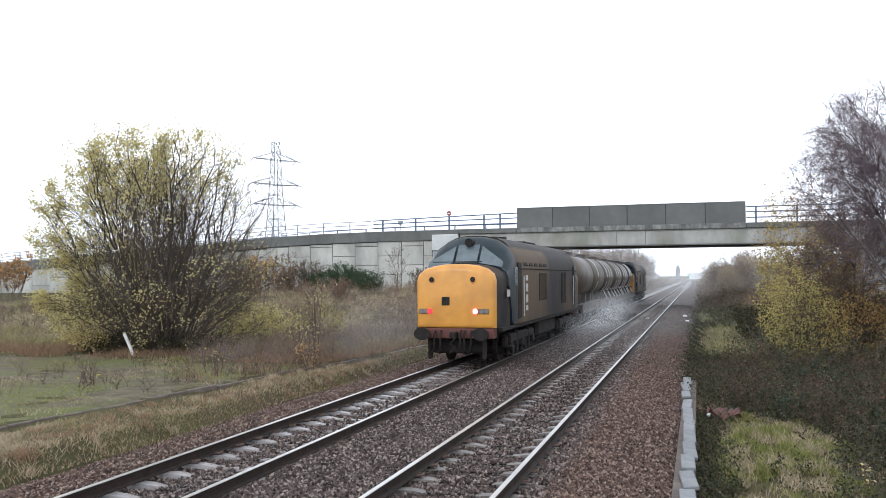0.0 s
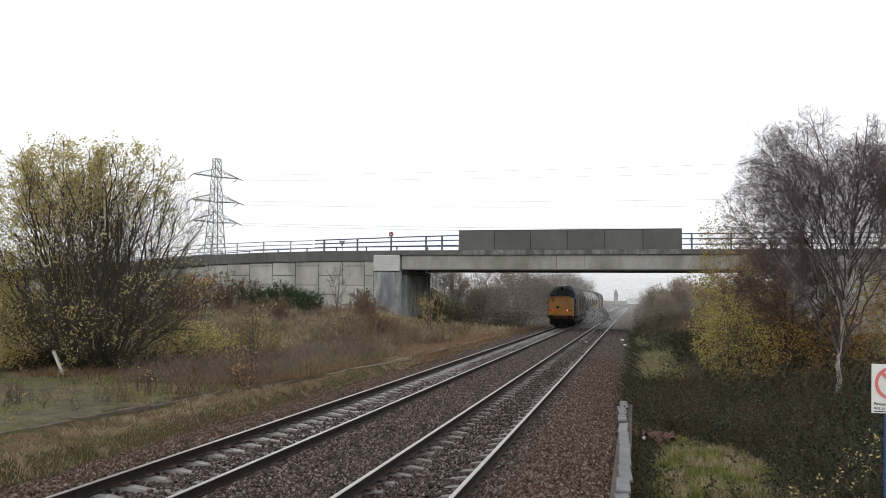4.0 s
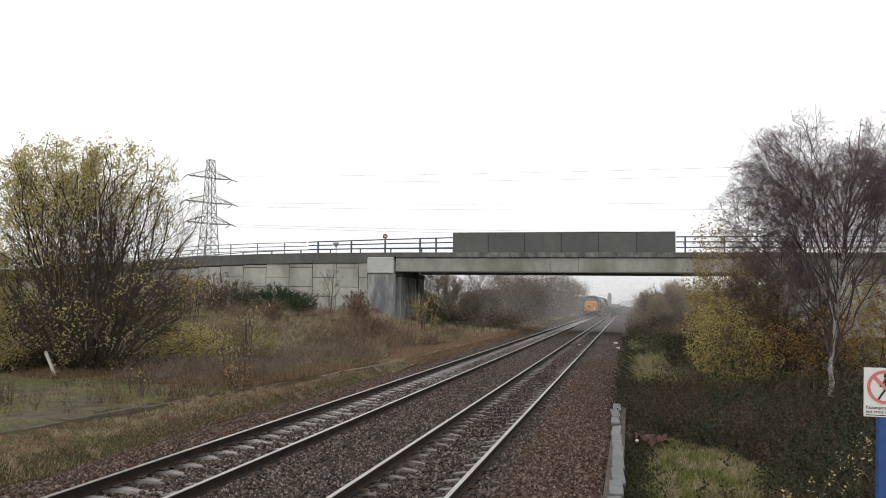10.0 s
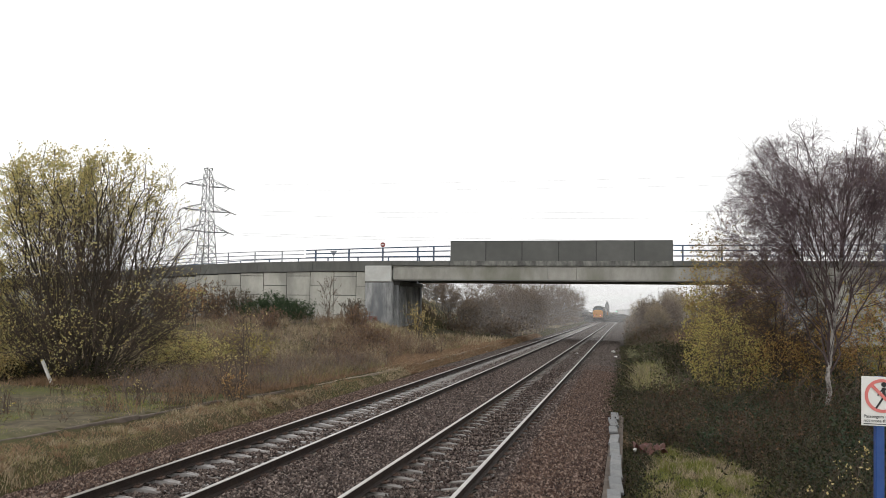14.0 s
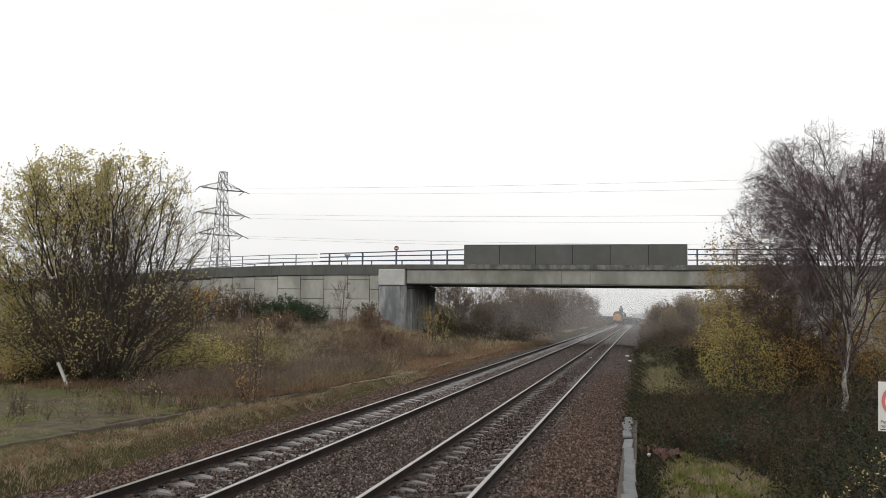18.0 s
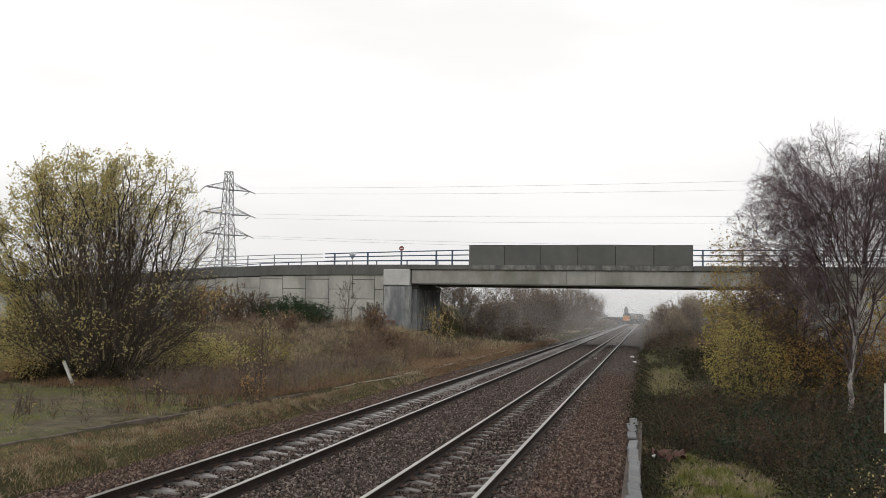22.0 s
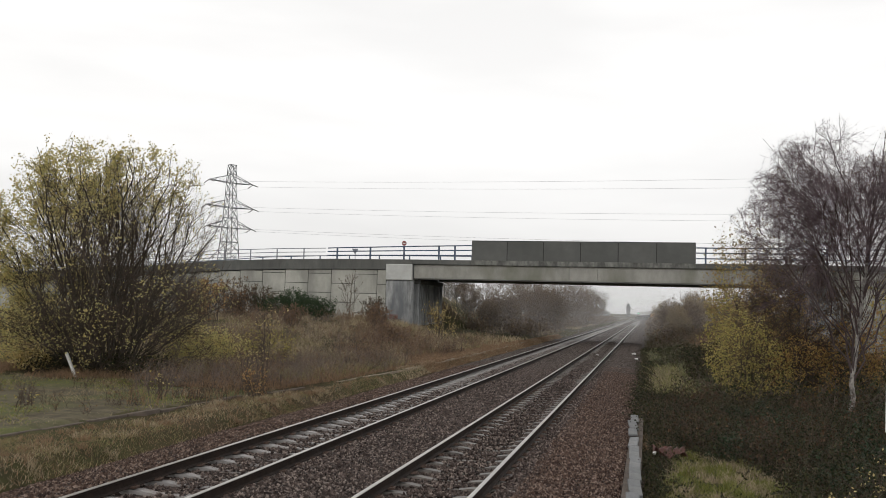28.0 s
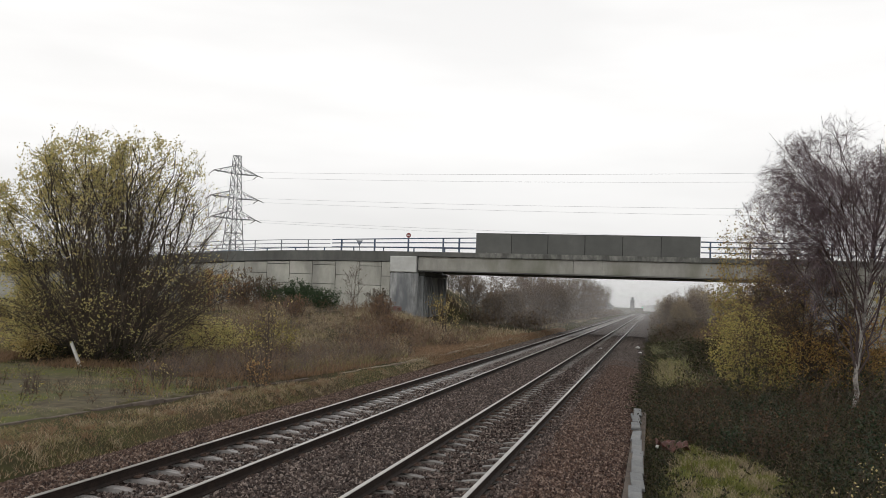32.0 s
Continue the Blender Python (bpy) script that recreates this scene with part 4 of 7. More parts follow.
        for k, (z0, z1) in enumerate(((2.45, 2.62), (2.1, 2.35), (1.75, 2.0), (1.5, 1.66))):
            part("side_marking", box(side * 1.353 - 0.006, side * 1.353 + 0.006, 3.9, 4.25, z0, z1), PALE_PAINT, t)
        part("number_bars", box(side * 1.345 - 0.006, side * 1.345 + 0.006, 1.0, 1.4, 2.0, 2.2), PALE_PAINT, t)
    part("fuel_tank", box(-1.15, 1.15, 7.2, 11.2, 0.4, 1.14, 0.12), BLACK, t)
    part("solebar", box(-1.33, 1.33, 0.4, Ln - 0.4, 1.02, 1.148, 0.02), BLACK, t)
    # the whole body stands a little taller above the buffer beam
    for ob in t.children_recursive:
        if ob.type == "MESH":
            for v in ob.data.vertices:
                if v.co.z > 1.15:
                    v.co.z = 1.15 + (v.co.z - 1.15) * 1.045
    return t


def tank_wagon(name, label, tanks):
    """A flat wagon with tanks on slanted brackets. Its near end stands at y = 0."""
    t = thing(name, label, "wagon", group="treatment wagons")
    Lw = 19.0
    part("underframe", box(-1.25, 1.25, 0.3, Lw - 0.3, 0.95, 1.2, 0.03), FRAME, t)
    for side in (-1, 1):
        part("solebar", box(side * 1.27 - 0.05, side * 1.27 + 0.05, 0.2, Lw - 0.2, 0.78, 1.22, 0.02), FRAME, t)
        for y in (0.05, Lw - 0.05):
            part("buffer", rod((side * 0.87, y - 0.25, 1.0), (side * 0.87, y + 0.25, 1.0), 0.2, sides=16), BLACK, t)
    for y0, y1, r, zc, mat, bands in tanks:
        bm = bmesh.new()
        prof = [(y0, r * 0.55), (y0 + 0.12, r * 0.86), (y0 + 0.35, r), (y1 - 0.35, r), (y1 - 0.12, r * 0.86), (y1, r * 0.55)]
        rows = [[(q * math.cos(a), y, zc + q * math.sin(a)) for a in [2 * math.pi * k / 28 for k in range(28)]] for y, q in prof]
        tank = part("tank", strip(rows, close=True), mat, t, smooth=True)
        tank.modifiers.new("crease", "EDGE_SPLIT").split_angle = radians(40)
        for y in bands:
            rows = [[(q * math.cos(a), y + dy, zc + q * math.sin(a)) for a in [2 * math.pi * k / 28 for k in range(28)]] for dy, q in ((0, r), (0, r + 0.02), (0.42, r + 0.02), (0.42, r))]
            part("band", strip(rows), SILVER, tank, "bright silver band", smooth=False)
        n = max(2, int((y1 - y0) / 1.5))
        for k in range(n):
            y = y0 + 0.4 + k * (y1 - y0 - 0.6) / max(1, n - 1)
            for side in (-1, 1) if len(bands) > 1 else ():
                bm = bmesh.new()
                add_box(bm, -0.03, 0.03, -0.08, 0.08, 0, 0.95, 0.0, pose(side * 1.22, y, 1.2, 0, side * -28, 0))
                part("bracket", bm, SILVER, tank)
            part("saddle", box(-1.0, 1.0, y - 0.12, y + 0.12, 1.19, zc - r * 0.75, 0.02), FRAME, tank)
        part("manhole", rod((0, (y0 + y1) / 2, zc + r - 0.05), (0, (y0 + y1) / 2, zc + r + 0.16), 0.3, sides=16), FRAME, tank)
    for side in (-1, 1):
        part("walkway_rail", rod((side * 0.5, 0.8, 3.72), (side * 0.5, Lw - 0.8, 3.72), 0.025, sides=6), FRAME, t)
        for k in range(8):
            y = 1.0 + k * (Lw - 2) / 7
            part("walkway_post", rod((side * 0.5, y, 1.2), (side * 0.5, y, 3.72), 0.03, sides=6), FRAME, t)
    for y in (2.6, Lw - 2.6):
        bogie(t, y, 2)
    return t


rear_loco = locomotive("locomotive", "nosed diesel locomotive with a yellow end and red tail lamp")
front_loco = copy_thing(rear_loco, pose(0, 0, 0))
for lamp in front_loco.children_recursive:
    if lamp.name.startswith("lamp") and lamp.get("label") == "glowing lamp":
        del lamp["label"]
        lamp.data = lamp.data.copy()
        lamp.data.materials[0] = LAMP_GLASS
front_loco["label"] = "leading diesel locomotive with a yellow end, hauling the wagons"
wagon_a = tank_wagon("tank_wagon", "dirty flat wagon carrying brown and silver-banded tanks", [(1.2, 6.2, 1.2, 2.6, TANK, ()), (6.9, 12.2, 1.2, 2.6, TANK, (8.2,)), (13.0, 18.6, 1.18, 2.58, TANK, (13.6, 15.2, 16.8))])
wagon_b = tank_wagon("tank_wagon", "dirty flat wagon with silver-banded tanks and a pump cabin", [(1.0, 6.4, 1.18, 2.58, TANK, (1.6, 3.2, 4.8)), (7.0, 12.4, 1.18, 2.58, TANK, (7.6, 9.2, 10.8)), (13.0, 16.6, 1.2, 2.6, TANK, (13.6, 15.4))])

# water spray that hangs round the moving train, in soft thin puffs
def vapour(name, density, scale=1.3):
    """A thin white vapour that fades out from the middle of its sheet in uneven wisps."""
    m = bpy.data.materials.new(name)
    m.use_nodes = True
    n, l = m.node_tree.nodes, m.node_tree.links
    n.clear()
    co, mp, gr = n.new("ShaderNodeTexCoord"), n.new("ShaderNodeMapping"), n.new("ShaderNodeTexGradient")
    mp.inputs["Scale"].default_value = (1, 0, 1)
    gr.gradient_type = "SPHERICAL"
    l.new(co.outputs["Object"], mp.inputs[0])
    l.new(mp.outputs[0], gr.inputs[0])
    soft_ = n.new("ShaderNodeMapRange")
    soft_.interpolation_type = "SMOOTHSTEP"
    soft_.inputs["From Max"].default_value = 0.75
    l.new(gr.outputs["Fac"], soft_.inputs[0])
    no = n.new("ShaderNodeTexNoise")
    no.inputs["Scale"].default_value, no.inputs["Detail"].default_value = scale, 4.0
    l.new(co.outputs["Object"], no.inputs["Vector"])
    rg = n.new("ShaderNodeMapRange")
    rg.inputs["From Min"].default_value, rg.inputs["From Max"].default_value = 0.3, 0.7
    rg.inputs["To Min"].default_value = 0.35
    l.new(no.outputs["Fac"], rg.inputs[0])
    mu, mu2 = n.new("ShaderNodeMath"), n.new("ShaderNodeMath")
    mu.operation = mu2.operation = "MULTIPLY"
    l.new(soft_.outputs[0], mu.inputs[0])
    l.new(rg.outputs[0], mu.inputs[1])
    l.new(mu.outputs[0], mu2.inputs[0])
    mu2.inputs[1].default_value = density
    di, tl, tp = n.new("ShaderNodeBsdfDiffuse"), n.new("ShaderNodeBsdfTranslucent"), n.new("ShaderNodeBsdfTransparent")
    di.inputs[0].default_value = tl.inputs[0].default_value = (0.9, 0.91, 0.92, 1)
    half, mix, o = n.new("ShaderNodeMixShader"), n.new("ShaderNodeMixShader"), n.new("ShaderNodeOutputMaterial")
    half.inputs[0].default_value = 0.5
    l.new(di.outputs[0], half.inputs[1])
    l.new(tl.outputs[0], half.inputs[2])
    l.new(mu2.outputs[0], mix.inputs[0])
    l.new(tp.outputs[0], mix.inputs[1])
    l.new(half.outputs[0], mix.inputs[2])
    l.new(mix.outputs[0], o.inputs["Surface"])
    return m


def puff_mesh(mat, rings=6, sides=20):
    """A bulged, uneven sheet of unit radius that stands upright."""
    v = [(0, -0.2, 0)]
    for i in range(1, rings + 1):
        for k in range(sides):
            a, q = 2 * math.pi * k / sides, i / rings
            v.append((q * math.cos(a), -0.2 * (1 - q * q) + 0.04 * math.sin(3 * a + 4 * q), q * math.sin(a)))
    f = [(0, 1 + k, 1 + (k + 1) % sides) for k in range(sides)]
    for i in range(rings - 1):
        for k in range(sides):
            a, b = 1 + i * sides + k, 1 + i * sides + (k + 1) % sides
            f += [(a, a + sides, b + sides), (a, b + sides, b)]
    return mesh("puff", v, f, mat, True)


SPRAY_PUFF, MIST_PUFF = puff_mesh(vapour("water_spray", 0.28, 2.6)), puff_mesh(vapour("thin_mist", 0.055, 1.4))


def spray(name, label, puffs, me):
    t = thing(name, label, "spray")
    for x, y, z, sx, sz, turn_ in puffs:
        ob = part("puff", me, None, t)
        ob.matrix_basis = pose(x, y, z, 0, 0, turn_) @ Matrix.Diagonal((sx, 1.0, sz, 1))
    return t


spray_side = spray("wheel_spray", "white water spray thrown up beside the wagons", [(2.0, 14.0, 0.4, 1.6, 0.7, 10), (2.2, 17.0, 0.5, 2.0, 0.95, 15), (1.9, 19.6, 0.6, 1.7, 0.95, 10), (2.1, 21.5, 0.8, 1.9, 1.2, 25), (2.0, 24.0, 0.8, 1.7, 1.1, 20), (1.8, 29.0, 0.7, 1.7, 1.0, 15), (1.8, 36.0, 0.7, 1.7, 1.0, 20)], SPRAY_PUFF)
spray_low = spray("roof_vapour", "faint vapour rising between locomotive and wagon", [(0.6, 18.6, 3.5, 0.9, 0.9, 0)], MIST_PUFF)
spray_tail = spray("trailing_mist", "thin mist drifting behind the train", [(-5.4, 5.0, 0.4, 5.0, 1.7, 0), (-4.6, 9.0, 0.5, 5.6, 1.9, 5), (-4.8, 16.0, 0.5, 6.0, 2.0, 0), (-3.0, 1.0, 0.5, 2.4, 1.2, 0), (3.2, 4.0, 0.2, 2.6, 0.8, 20), (3.6, 8.0, 0.3, 3.2, 1.0, 15), (4.0, 13.0, 0.3, 3.6, 1.2, 10), (4.4, 20.0, 0.4, 4.0, 1.4, 10), (4.4, 30.0, 0.5, 4.4, 1.6, 5)], MIST_PUFF)
TRAIN = [(0, 24.4), (1, 39.0), (2, 53.5), (3, 67.8), (4.5, 89.0), (6, 109.5), (9, 149.5), (13, 203.5), (17, 257.5), (21, 312), (25, 367), (26.5, 391), (28, 418), (30, 454), (32, 490)]


# ---- cable trough, platform sign, small things ----
sign = thing("warning_sign", "white passenger warning sign with a red ring on a blue post", "sign", pose(1.785, 7.0, -0.3, 0, 1.2, 4))
part("post", box(-0.03, 0.03, -0.03, 0.03, 0, 2.46, 0.006), material("blue_sign_post", (0.014, 0.052, 0.2), (0.022, 0.07, 0.24), scale=12, rough=0.4), sign, "bright blue square post")
plate = part("plate", box(-0.15, 0.17, -0.046, -0.034, 2.1, 2.5, 0.003), WHITE, sign)
ring = strip([[(0.01 + q * math.cos(a), y, 2.345 + q * math.sin(a)) for a in [2 * math.pi * k / 40 for k in range(41)]] for q, y in ((0.112, -0.0475), (0.112, -0.051), (0.137, -0.051), (0.137, -0.0475))])
plate.matrix_basis = Matrix.Translation((0, 0, 2.1)) @ Matrix.Scale(0.9, 4) @ Matrix.Translation((0, 0, -2.1))
SIGN_RED = material("faded_red_print", (0.58, 0.13, 0.12), (0.62, 0.2, 0.18), scale=10, rough=0.5)
SIGN_BLACK = material("black_print", (0.02, 0.02, 0.022), rough=0.5)
part("ring", ring, SIGN_RED, plate)
part("slash", add_box(bmesh.new(), -0.115, 0.115, -0.0535, -0.0515, -0.013, 0.013, 0, pose(0.01, 0, 2.345, 0, 45, 0)), SIGN_RED, plate)
bm = bmesh.new()
add_rod(bm, (0.02, -0.0515, 2.42), (0.02, -0.0475, 2.42), 0.017, sides=14)
for a, b, w in (((0.015, 2.4), (0.025, 2.33), 0.02), ((0.02, 2.34), (-0.03, 2.26), 0.012), ((0.025, 2.34), (0.06, 2.26), 0.012), ((0.015, 2.395), (-0.02, 2.345), 0.009), ((0.025, 2.395), (0.065, 2.35), 0.009)):
    dx, dz = b[0] - a[0], b[1] - a[1]
    add_box(bm, -math.hypot(dx, dz) / 2, math.hypot(dx, dz) / 2, -0.051, -0.0478, -w / 2, w / 2, 0, pose((a[0] + b[0]) / 2, 0, (a[1] + b[1]) / 2, 0, -math.degrees(math.atan2(dz, dx)), 0))
bmesh.ops.scale(bm, vec=(1.22, 1, 1.22), space=Matrix.Translation((-0.012, 0, -2.34)), verts=bm.verts)
part("pictogram", bm, SIGN_BLACK, plate, "simple black walking symbol")
for k, (line, size) in enumerate((("Passengers must", 0.036), ("not cross the line", 0.036))):
    cu = bpy.data.curves.new("lettering", "FONT")
    cu.body, cu.size, cu.extrude = line, size, 0.001
    cu.materials.append(SIGN_BLACK)
    ob = new("lettering", cu)
    ob.parent = plate
    ob.matrix_basis = pose(-0.135, -0.048, 2.165 - 0.034 * k, 90, 0, 0)
part("small_print", box(-0.135, 0.12, -0.0485, -0.0465, 2.112, 2.118), SIGN_BLACK, plate)

stake = thing("marker_stake", "leaning white-topped wooden stake in long grass", "stake", pose(-18.3, 25.2, -0.05, 0, -27, 0))
part("shaft", box(-0.05, 0.05, -0.03, 0.03, 0, 0.95, 0.008), WHITE, stake)
litter = thing("litter", "torn reddish-brown sheet lying in the undergrowth", "litter", pose(0.42, 18.9, -0.3, 10, 4, 12) @ Matrix.Scale(0.95, 4))
LITTER_RED = material("faded_red_plastic", (0.055, 0.017, 0.012), (0.11, 0.036, 0.026), scale=8, rough=0.5)
rows = [[(x, y, 0.1 + 0.05 * math.sin(13 * x + 5 * y) + 0.05 * math.cos(17 * y + 9 * x) + 0.03 * math.sin(31 * x - 20 * y)) for x in np.linspace(-0.3, 0.42, 16)] for y in np.linspace(-0.22, 0.22, 10)]
sh = part("sheet", strip(rows), LITTER_RED, litter)
sh.modifiers.new("thick", "SOLIDIFY").thickness = 0.01
part("bag", add_rod(bmesh.new(), (-0.3, -0.1, 0.02), (-0.25, -0.05, 0.09), 0.04, 0.02, 7), WHITE, litter, "crumpled white wrapper")
for x, y, s in ((-0.9, 62, 0.16), (-0.6, 56, 0.12), (0.2, 52, 0.1), (-3.2, 58, 0.12), (-9.6, 60, 0.14), (-9.9, 33, 0.08), (0.5, 20.2, 0.05), (0.25, 16.9, 0.04)):
    bm = bmesh.new()
    bmesh.ops.create_icosphere(bm, subdivisions=1, radius=s, matrix=pose(x, y, 0, 0, 0, 0))
    for v in bm.verts:
        v.co += Vector(RNG.normal(0, s * 0.25, 3))
        v.co.z = v.co.z * 0.6 + (float(ballast_z(x, y)) if -10 < x < 0 else float(ground_z(x, y))) + s * 0.4
    tagged(part("pale_rubble", bm, WHITE), "small pale lump of rubble or litter by the line", "rubble", "scraps beside the line")

# ---- trees and bushes ----
BARK = material("dark_willow_bark", (0.045, 0.038, 0.03), (0.085, 0.07, 0.055), scale=6, rough=0.9, bump=0.3)
TWIG = material("brown_twigs", (0.072, 0.054, 0.042), (0.12, 0.09, 0.066), scale=3, rough=0.9)
BIRCH_BARK = material("white_birch_bark", (0.46, 0.44, 0.41), (0.24, 0.215, 0.2), scale=5, rough=0.8, bump=0.2, stain=(0.06, 0.05, 0.045), stain_scale=6, stain_amount=0.95)
BIRCH_TWIG = material("purple_brown_birch_twigs", (0.11, 0.078, 0.09), (0.17, 0.125, 0.138), scale=3, rough=0.85)
RED_STEM = material("red_brown_dry_stems", (0.138, 0.09, 0.0688), (0.225, 0.156, 0.112), scale=2, rough=0.9, island=0.4)
GREY_STEM = material("grey_brown_bare_stems", (0.13, 0.105, 0.09), (0.215, 0.172, 0.147), scale=2, rough=0.9, island=0.4, spec=0.2)
DARK_STEM = material("dark_brown_dead_stems", (0.045, 0.034, 0.028), (0.085, 0.064, 0.05), scale=2, rough=0.9, island=0.4, spec=0.2)
LEAF_OLIVE = leaf_material("olive_yellow_leaves", [(0.24, 0.217, 0.069), (0.392, 0.341, 0.103), (0.531, 0.429, 0.132), (0.594, 0.447, 0.127)], translucent=0.5)
LEAF_YELLOW = leaf_material("yellow_leaves", [(0.3, 0.28, 0.1), (0.46, 0.41, 0.14), (0.57, 0.47, 0.16), (0.4, 0.3, 0.12)], translucent=0.45)
LEAF_RUST = leaf_material("rust_leaves", [(0.155, 0.105, 0.072), (0.21, 0.135, 0.085), (0.26, 0.17, 0.095), (0.125, 0.09, 0.067)])
LEAF_DARK = leaf_material("dark_bramble_leaves", [(0.014, 0.02, 0.011), (0.03, 0.039, 0.018), (0.075, 0.073, 0.034), (0.05, 0.034, 0.024), (0.026, 0.037, 0.02)], rough=0.6, spec=0.1, translucent=0.2)
LEAF_EVERGREEN = leaf_material("dark_evergreen_leaves", [(0.03, 0.052, 0.028), (0.05, 0.08, 0.04), (0.07, 0.1, 0.05)])
LEAF_CATKIN = leaf_material("purple_brown_buds", [(0.07, 0.046, 0.046), (0.1, 0.068, 0.06), (0.14, 0.09, 0.062), (0.24, 0.165, 0.07)])
LEAF_IVY = leaf_material("dark_green_ivy", [(0.012, 0.024, 0.012), (0.02, 0.038, 0.018), (0.034, 0.054, 0.026), (0.05, 0.07, 0.036)], rough=0.5, spec=0.2, translucent=0.15)
LEAF_SCRUB = leaf_material("dull_scrub_leaves", [(0.09, 0.08, 0.045), (0.14, 0.125, 0.07), (0.07, 0.07, 0.04), (0.16, 0.12, 0.075)])
LEAF_BROWN = leaf_material("dead_brown_leaves", [(0.06, 0.037, 0.026), (0.1, 0.062, 0.04), (0.14, 0.085, 0.05), (0.045, 0.03, 0.022)], translucent=0.15, spec=0.1)
LEAF_HEDGE = leaf_material("dull_green_hedge_leaves", [(0.03, 0.04, 0.022), (0.06, 0.072, 0.036), (0.11, 0.11, 0.055), (0.085, 0.064, 0.045), (0.05, 0.066, 0.036)], rough=0.6, spec=0.1, translucent=0.25)
LEAF_MOSS = leaf_material("bright_green_moss", [(0.09, 0.11, 0.028), (0.17, 0.19, 0.05), (0.27, 0.27, 0.085), (0.16, 0.14, 0.055)])
LEAF_GREEN = leaf_material("green_moss_leaves", [(0.12, 0.145, 0.035), (0.22, 0.25, 0.06), (0.33, 0.33, 0.095), (0.18, 0.15, 0.06)])
LEAF_FAR = leaf_material("far_brown_foliage", [(0.11, 0.082, 0.062), (0.15, 0.11, 0.077), (0.2, 0.14, 0.083), (0.12, 0.1, 0.073)])
GRASS_DRY = leaf_material("dry_straw_grass", [(0.288, 0.230, 0.163), (0.476, 0.386, 0.266), (0.390, 0.319, 0.200), (0.216, 0.186, 0.114)], translucent=0.25)
GRASS_OLIVE = leaf_material("olive_grass", [(0.162, 0.151, 0.076), (0.264, 0.234, 0.114), (0.368, 0.302, 0.163), (0.176, 0.181, 0.076)], translucent=0.25)
GRASS_GREEN = leaf_material("yellow_green_grass", [(0.2, 0.21, 0.08), (0.3, 0.3, 0.12), (0.36, 0.33, 0.14), (0.16, 0.17, 0.07)], translucent=0.25)
GRASS_RED = leaf_material("reddish_dry_grass", [(0.221, 0.143, 0.091), (0.338, 0.221, 0.137), (0.273, 0.182, 0.111), (0.156, 0.111, 0.0715)], translucent=0.25)


def plant(name, label, category, base, seed, stems, height, fan, trunk_r, bark, twig, leaf, leaf_n, leaf_size, counts=(7, 6, 4), ratio=0.45, lift=(0.06, 0.05, 0.0),
          angle=0.6, jitter=0.3, low=0.25, group="", leaf_lo=0.3, twig_r=0.006, wobble=0.09, dome=None):
    """A tree or bush: stems that fan out from the ground, limbs, twigs and leaves."""
    rng = np.random.default_rng(seed)
    t = thing(name, label, category, pose(*base), group)
    a = rng.uniform(0, 2 * np.pi, stems) + np.arange(stems) * 2 * np.pi / max(1, stems)
    tilt = fan * rng.uniform(0.001, 1, stems) ** (0.85 if dome else 0.5)
    d = np.stack([np.cos(a) * np.sin(tilt), np.sin(a) * np.sin(tilt), np.cos(tilt)], 1)
    p = np.stack([rng.normal(0, jitter, stems), rng.normal(0, jitter, stems), np.full(stems, -0.1)], 1)
    length = height * rng.uniform(0.75, 1.06, stems) * (1 - 0.12 * (tilt / max(fan, 0.01)) ** 2)
    if dome:
        # stems end on a rounded crown of that radius
        half = height / 2
        length = np.maximum(0.3 * height, 2 * np.cos(tilt) / half / ((np.sin(tilt) / dome) ** 2 + (np.cos(tilt) / half) ** 2)) * rng.uniform(0.72, 0.98, stems) * (1 + 0.14 * np.sin(2 * tilt) ** 2)
    P, R, D = grow(rng, p, d, length, trunk_r * rng.uniform(0.7, 1.1, stems), 9, wobble * 0.6, lift[0], 0.25)
    part("trunk", mesh("trunk", *tubes(P, R, 6), bark, True), bark, t)
    p, d, l1, r1 = shoots(rng, P, R, D, length, counts[0], ratio, angle, low)
    P1, R1, D1 = grow(rng, p, d, l1, np.minimum(r1, trunk_r * 0.5), 6, wobble, lift[1], 0.3)

    def inside(q):
        """Which points lie within the rounded crown."""
        if not dome:
            return np.ones(len(q), bool)
        far_ = np.hypot(q[:, 0], q[:, 1]) / dome
        rise = (q[:, 2] - height * 0.52) / (height * 0.48)
        lump = 0.05 * np.sin(2.1 * q[:, 0] + seed) + 0.05 * np.sin(1.7 * q[:, 1] + 2.3 * q[:, 2])
        return np.abs(far_) ** 2.8 + np.abs(rise) ** 2.8 < 1.05 + lump + rng.normal(0, 0.05, len(q))

    ok = inside(P1[-1])
    P1, R1, D1, l1 = P1[:, ok], R1[:, ok], D1[:, ok], l1[ok]
    p, d, l2, r2 = shoots(rng, P1, R1, D1, l1, counts[1], 0.5, angle, 0.15)
    P2, R2, D2 = grow(rng, p, d, l2, np.clip(r2, twig_r, 0.02), 4, wobble * 1.3, lift[2], 0.4)
    ok = inside(P2[-1])
    P2, R2, D2, l2 = P2[:, ok], R2[:, ok], D2[:, ok], l2[ok]
    fine = [tubes(P1, R1, 3), tubes(P2, R2, 3)]
    tips = [P1, P2]
    if counts[2]:
        p, d, l3, r3 = shoots(rng, P2, R2, D2, l2, counts[2], 0.55, angle * 0.9, 0.1)
        P3, R3, D3 = grow(rng, p, d, l3, np.full(len(l3), twig_r), 3, wobble * 1.5, lift[2] * 1.4, 0.5)
        ok = inside(P3[-1])
        P3, R3 = P3[:, ok], R3[:, ok]
        fine.append(tubes(P3, R3, 3))
        tips = [P2, P3]
    part("branchwork", mesh("branchwork", *joined(fine), twig), twig, t)
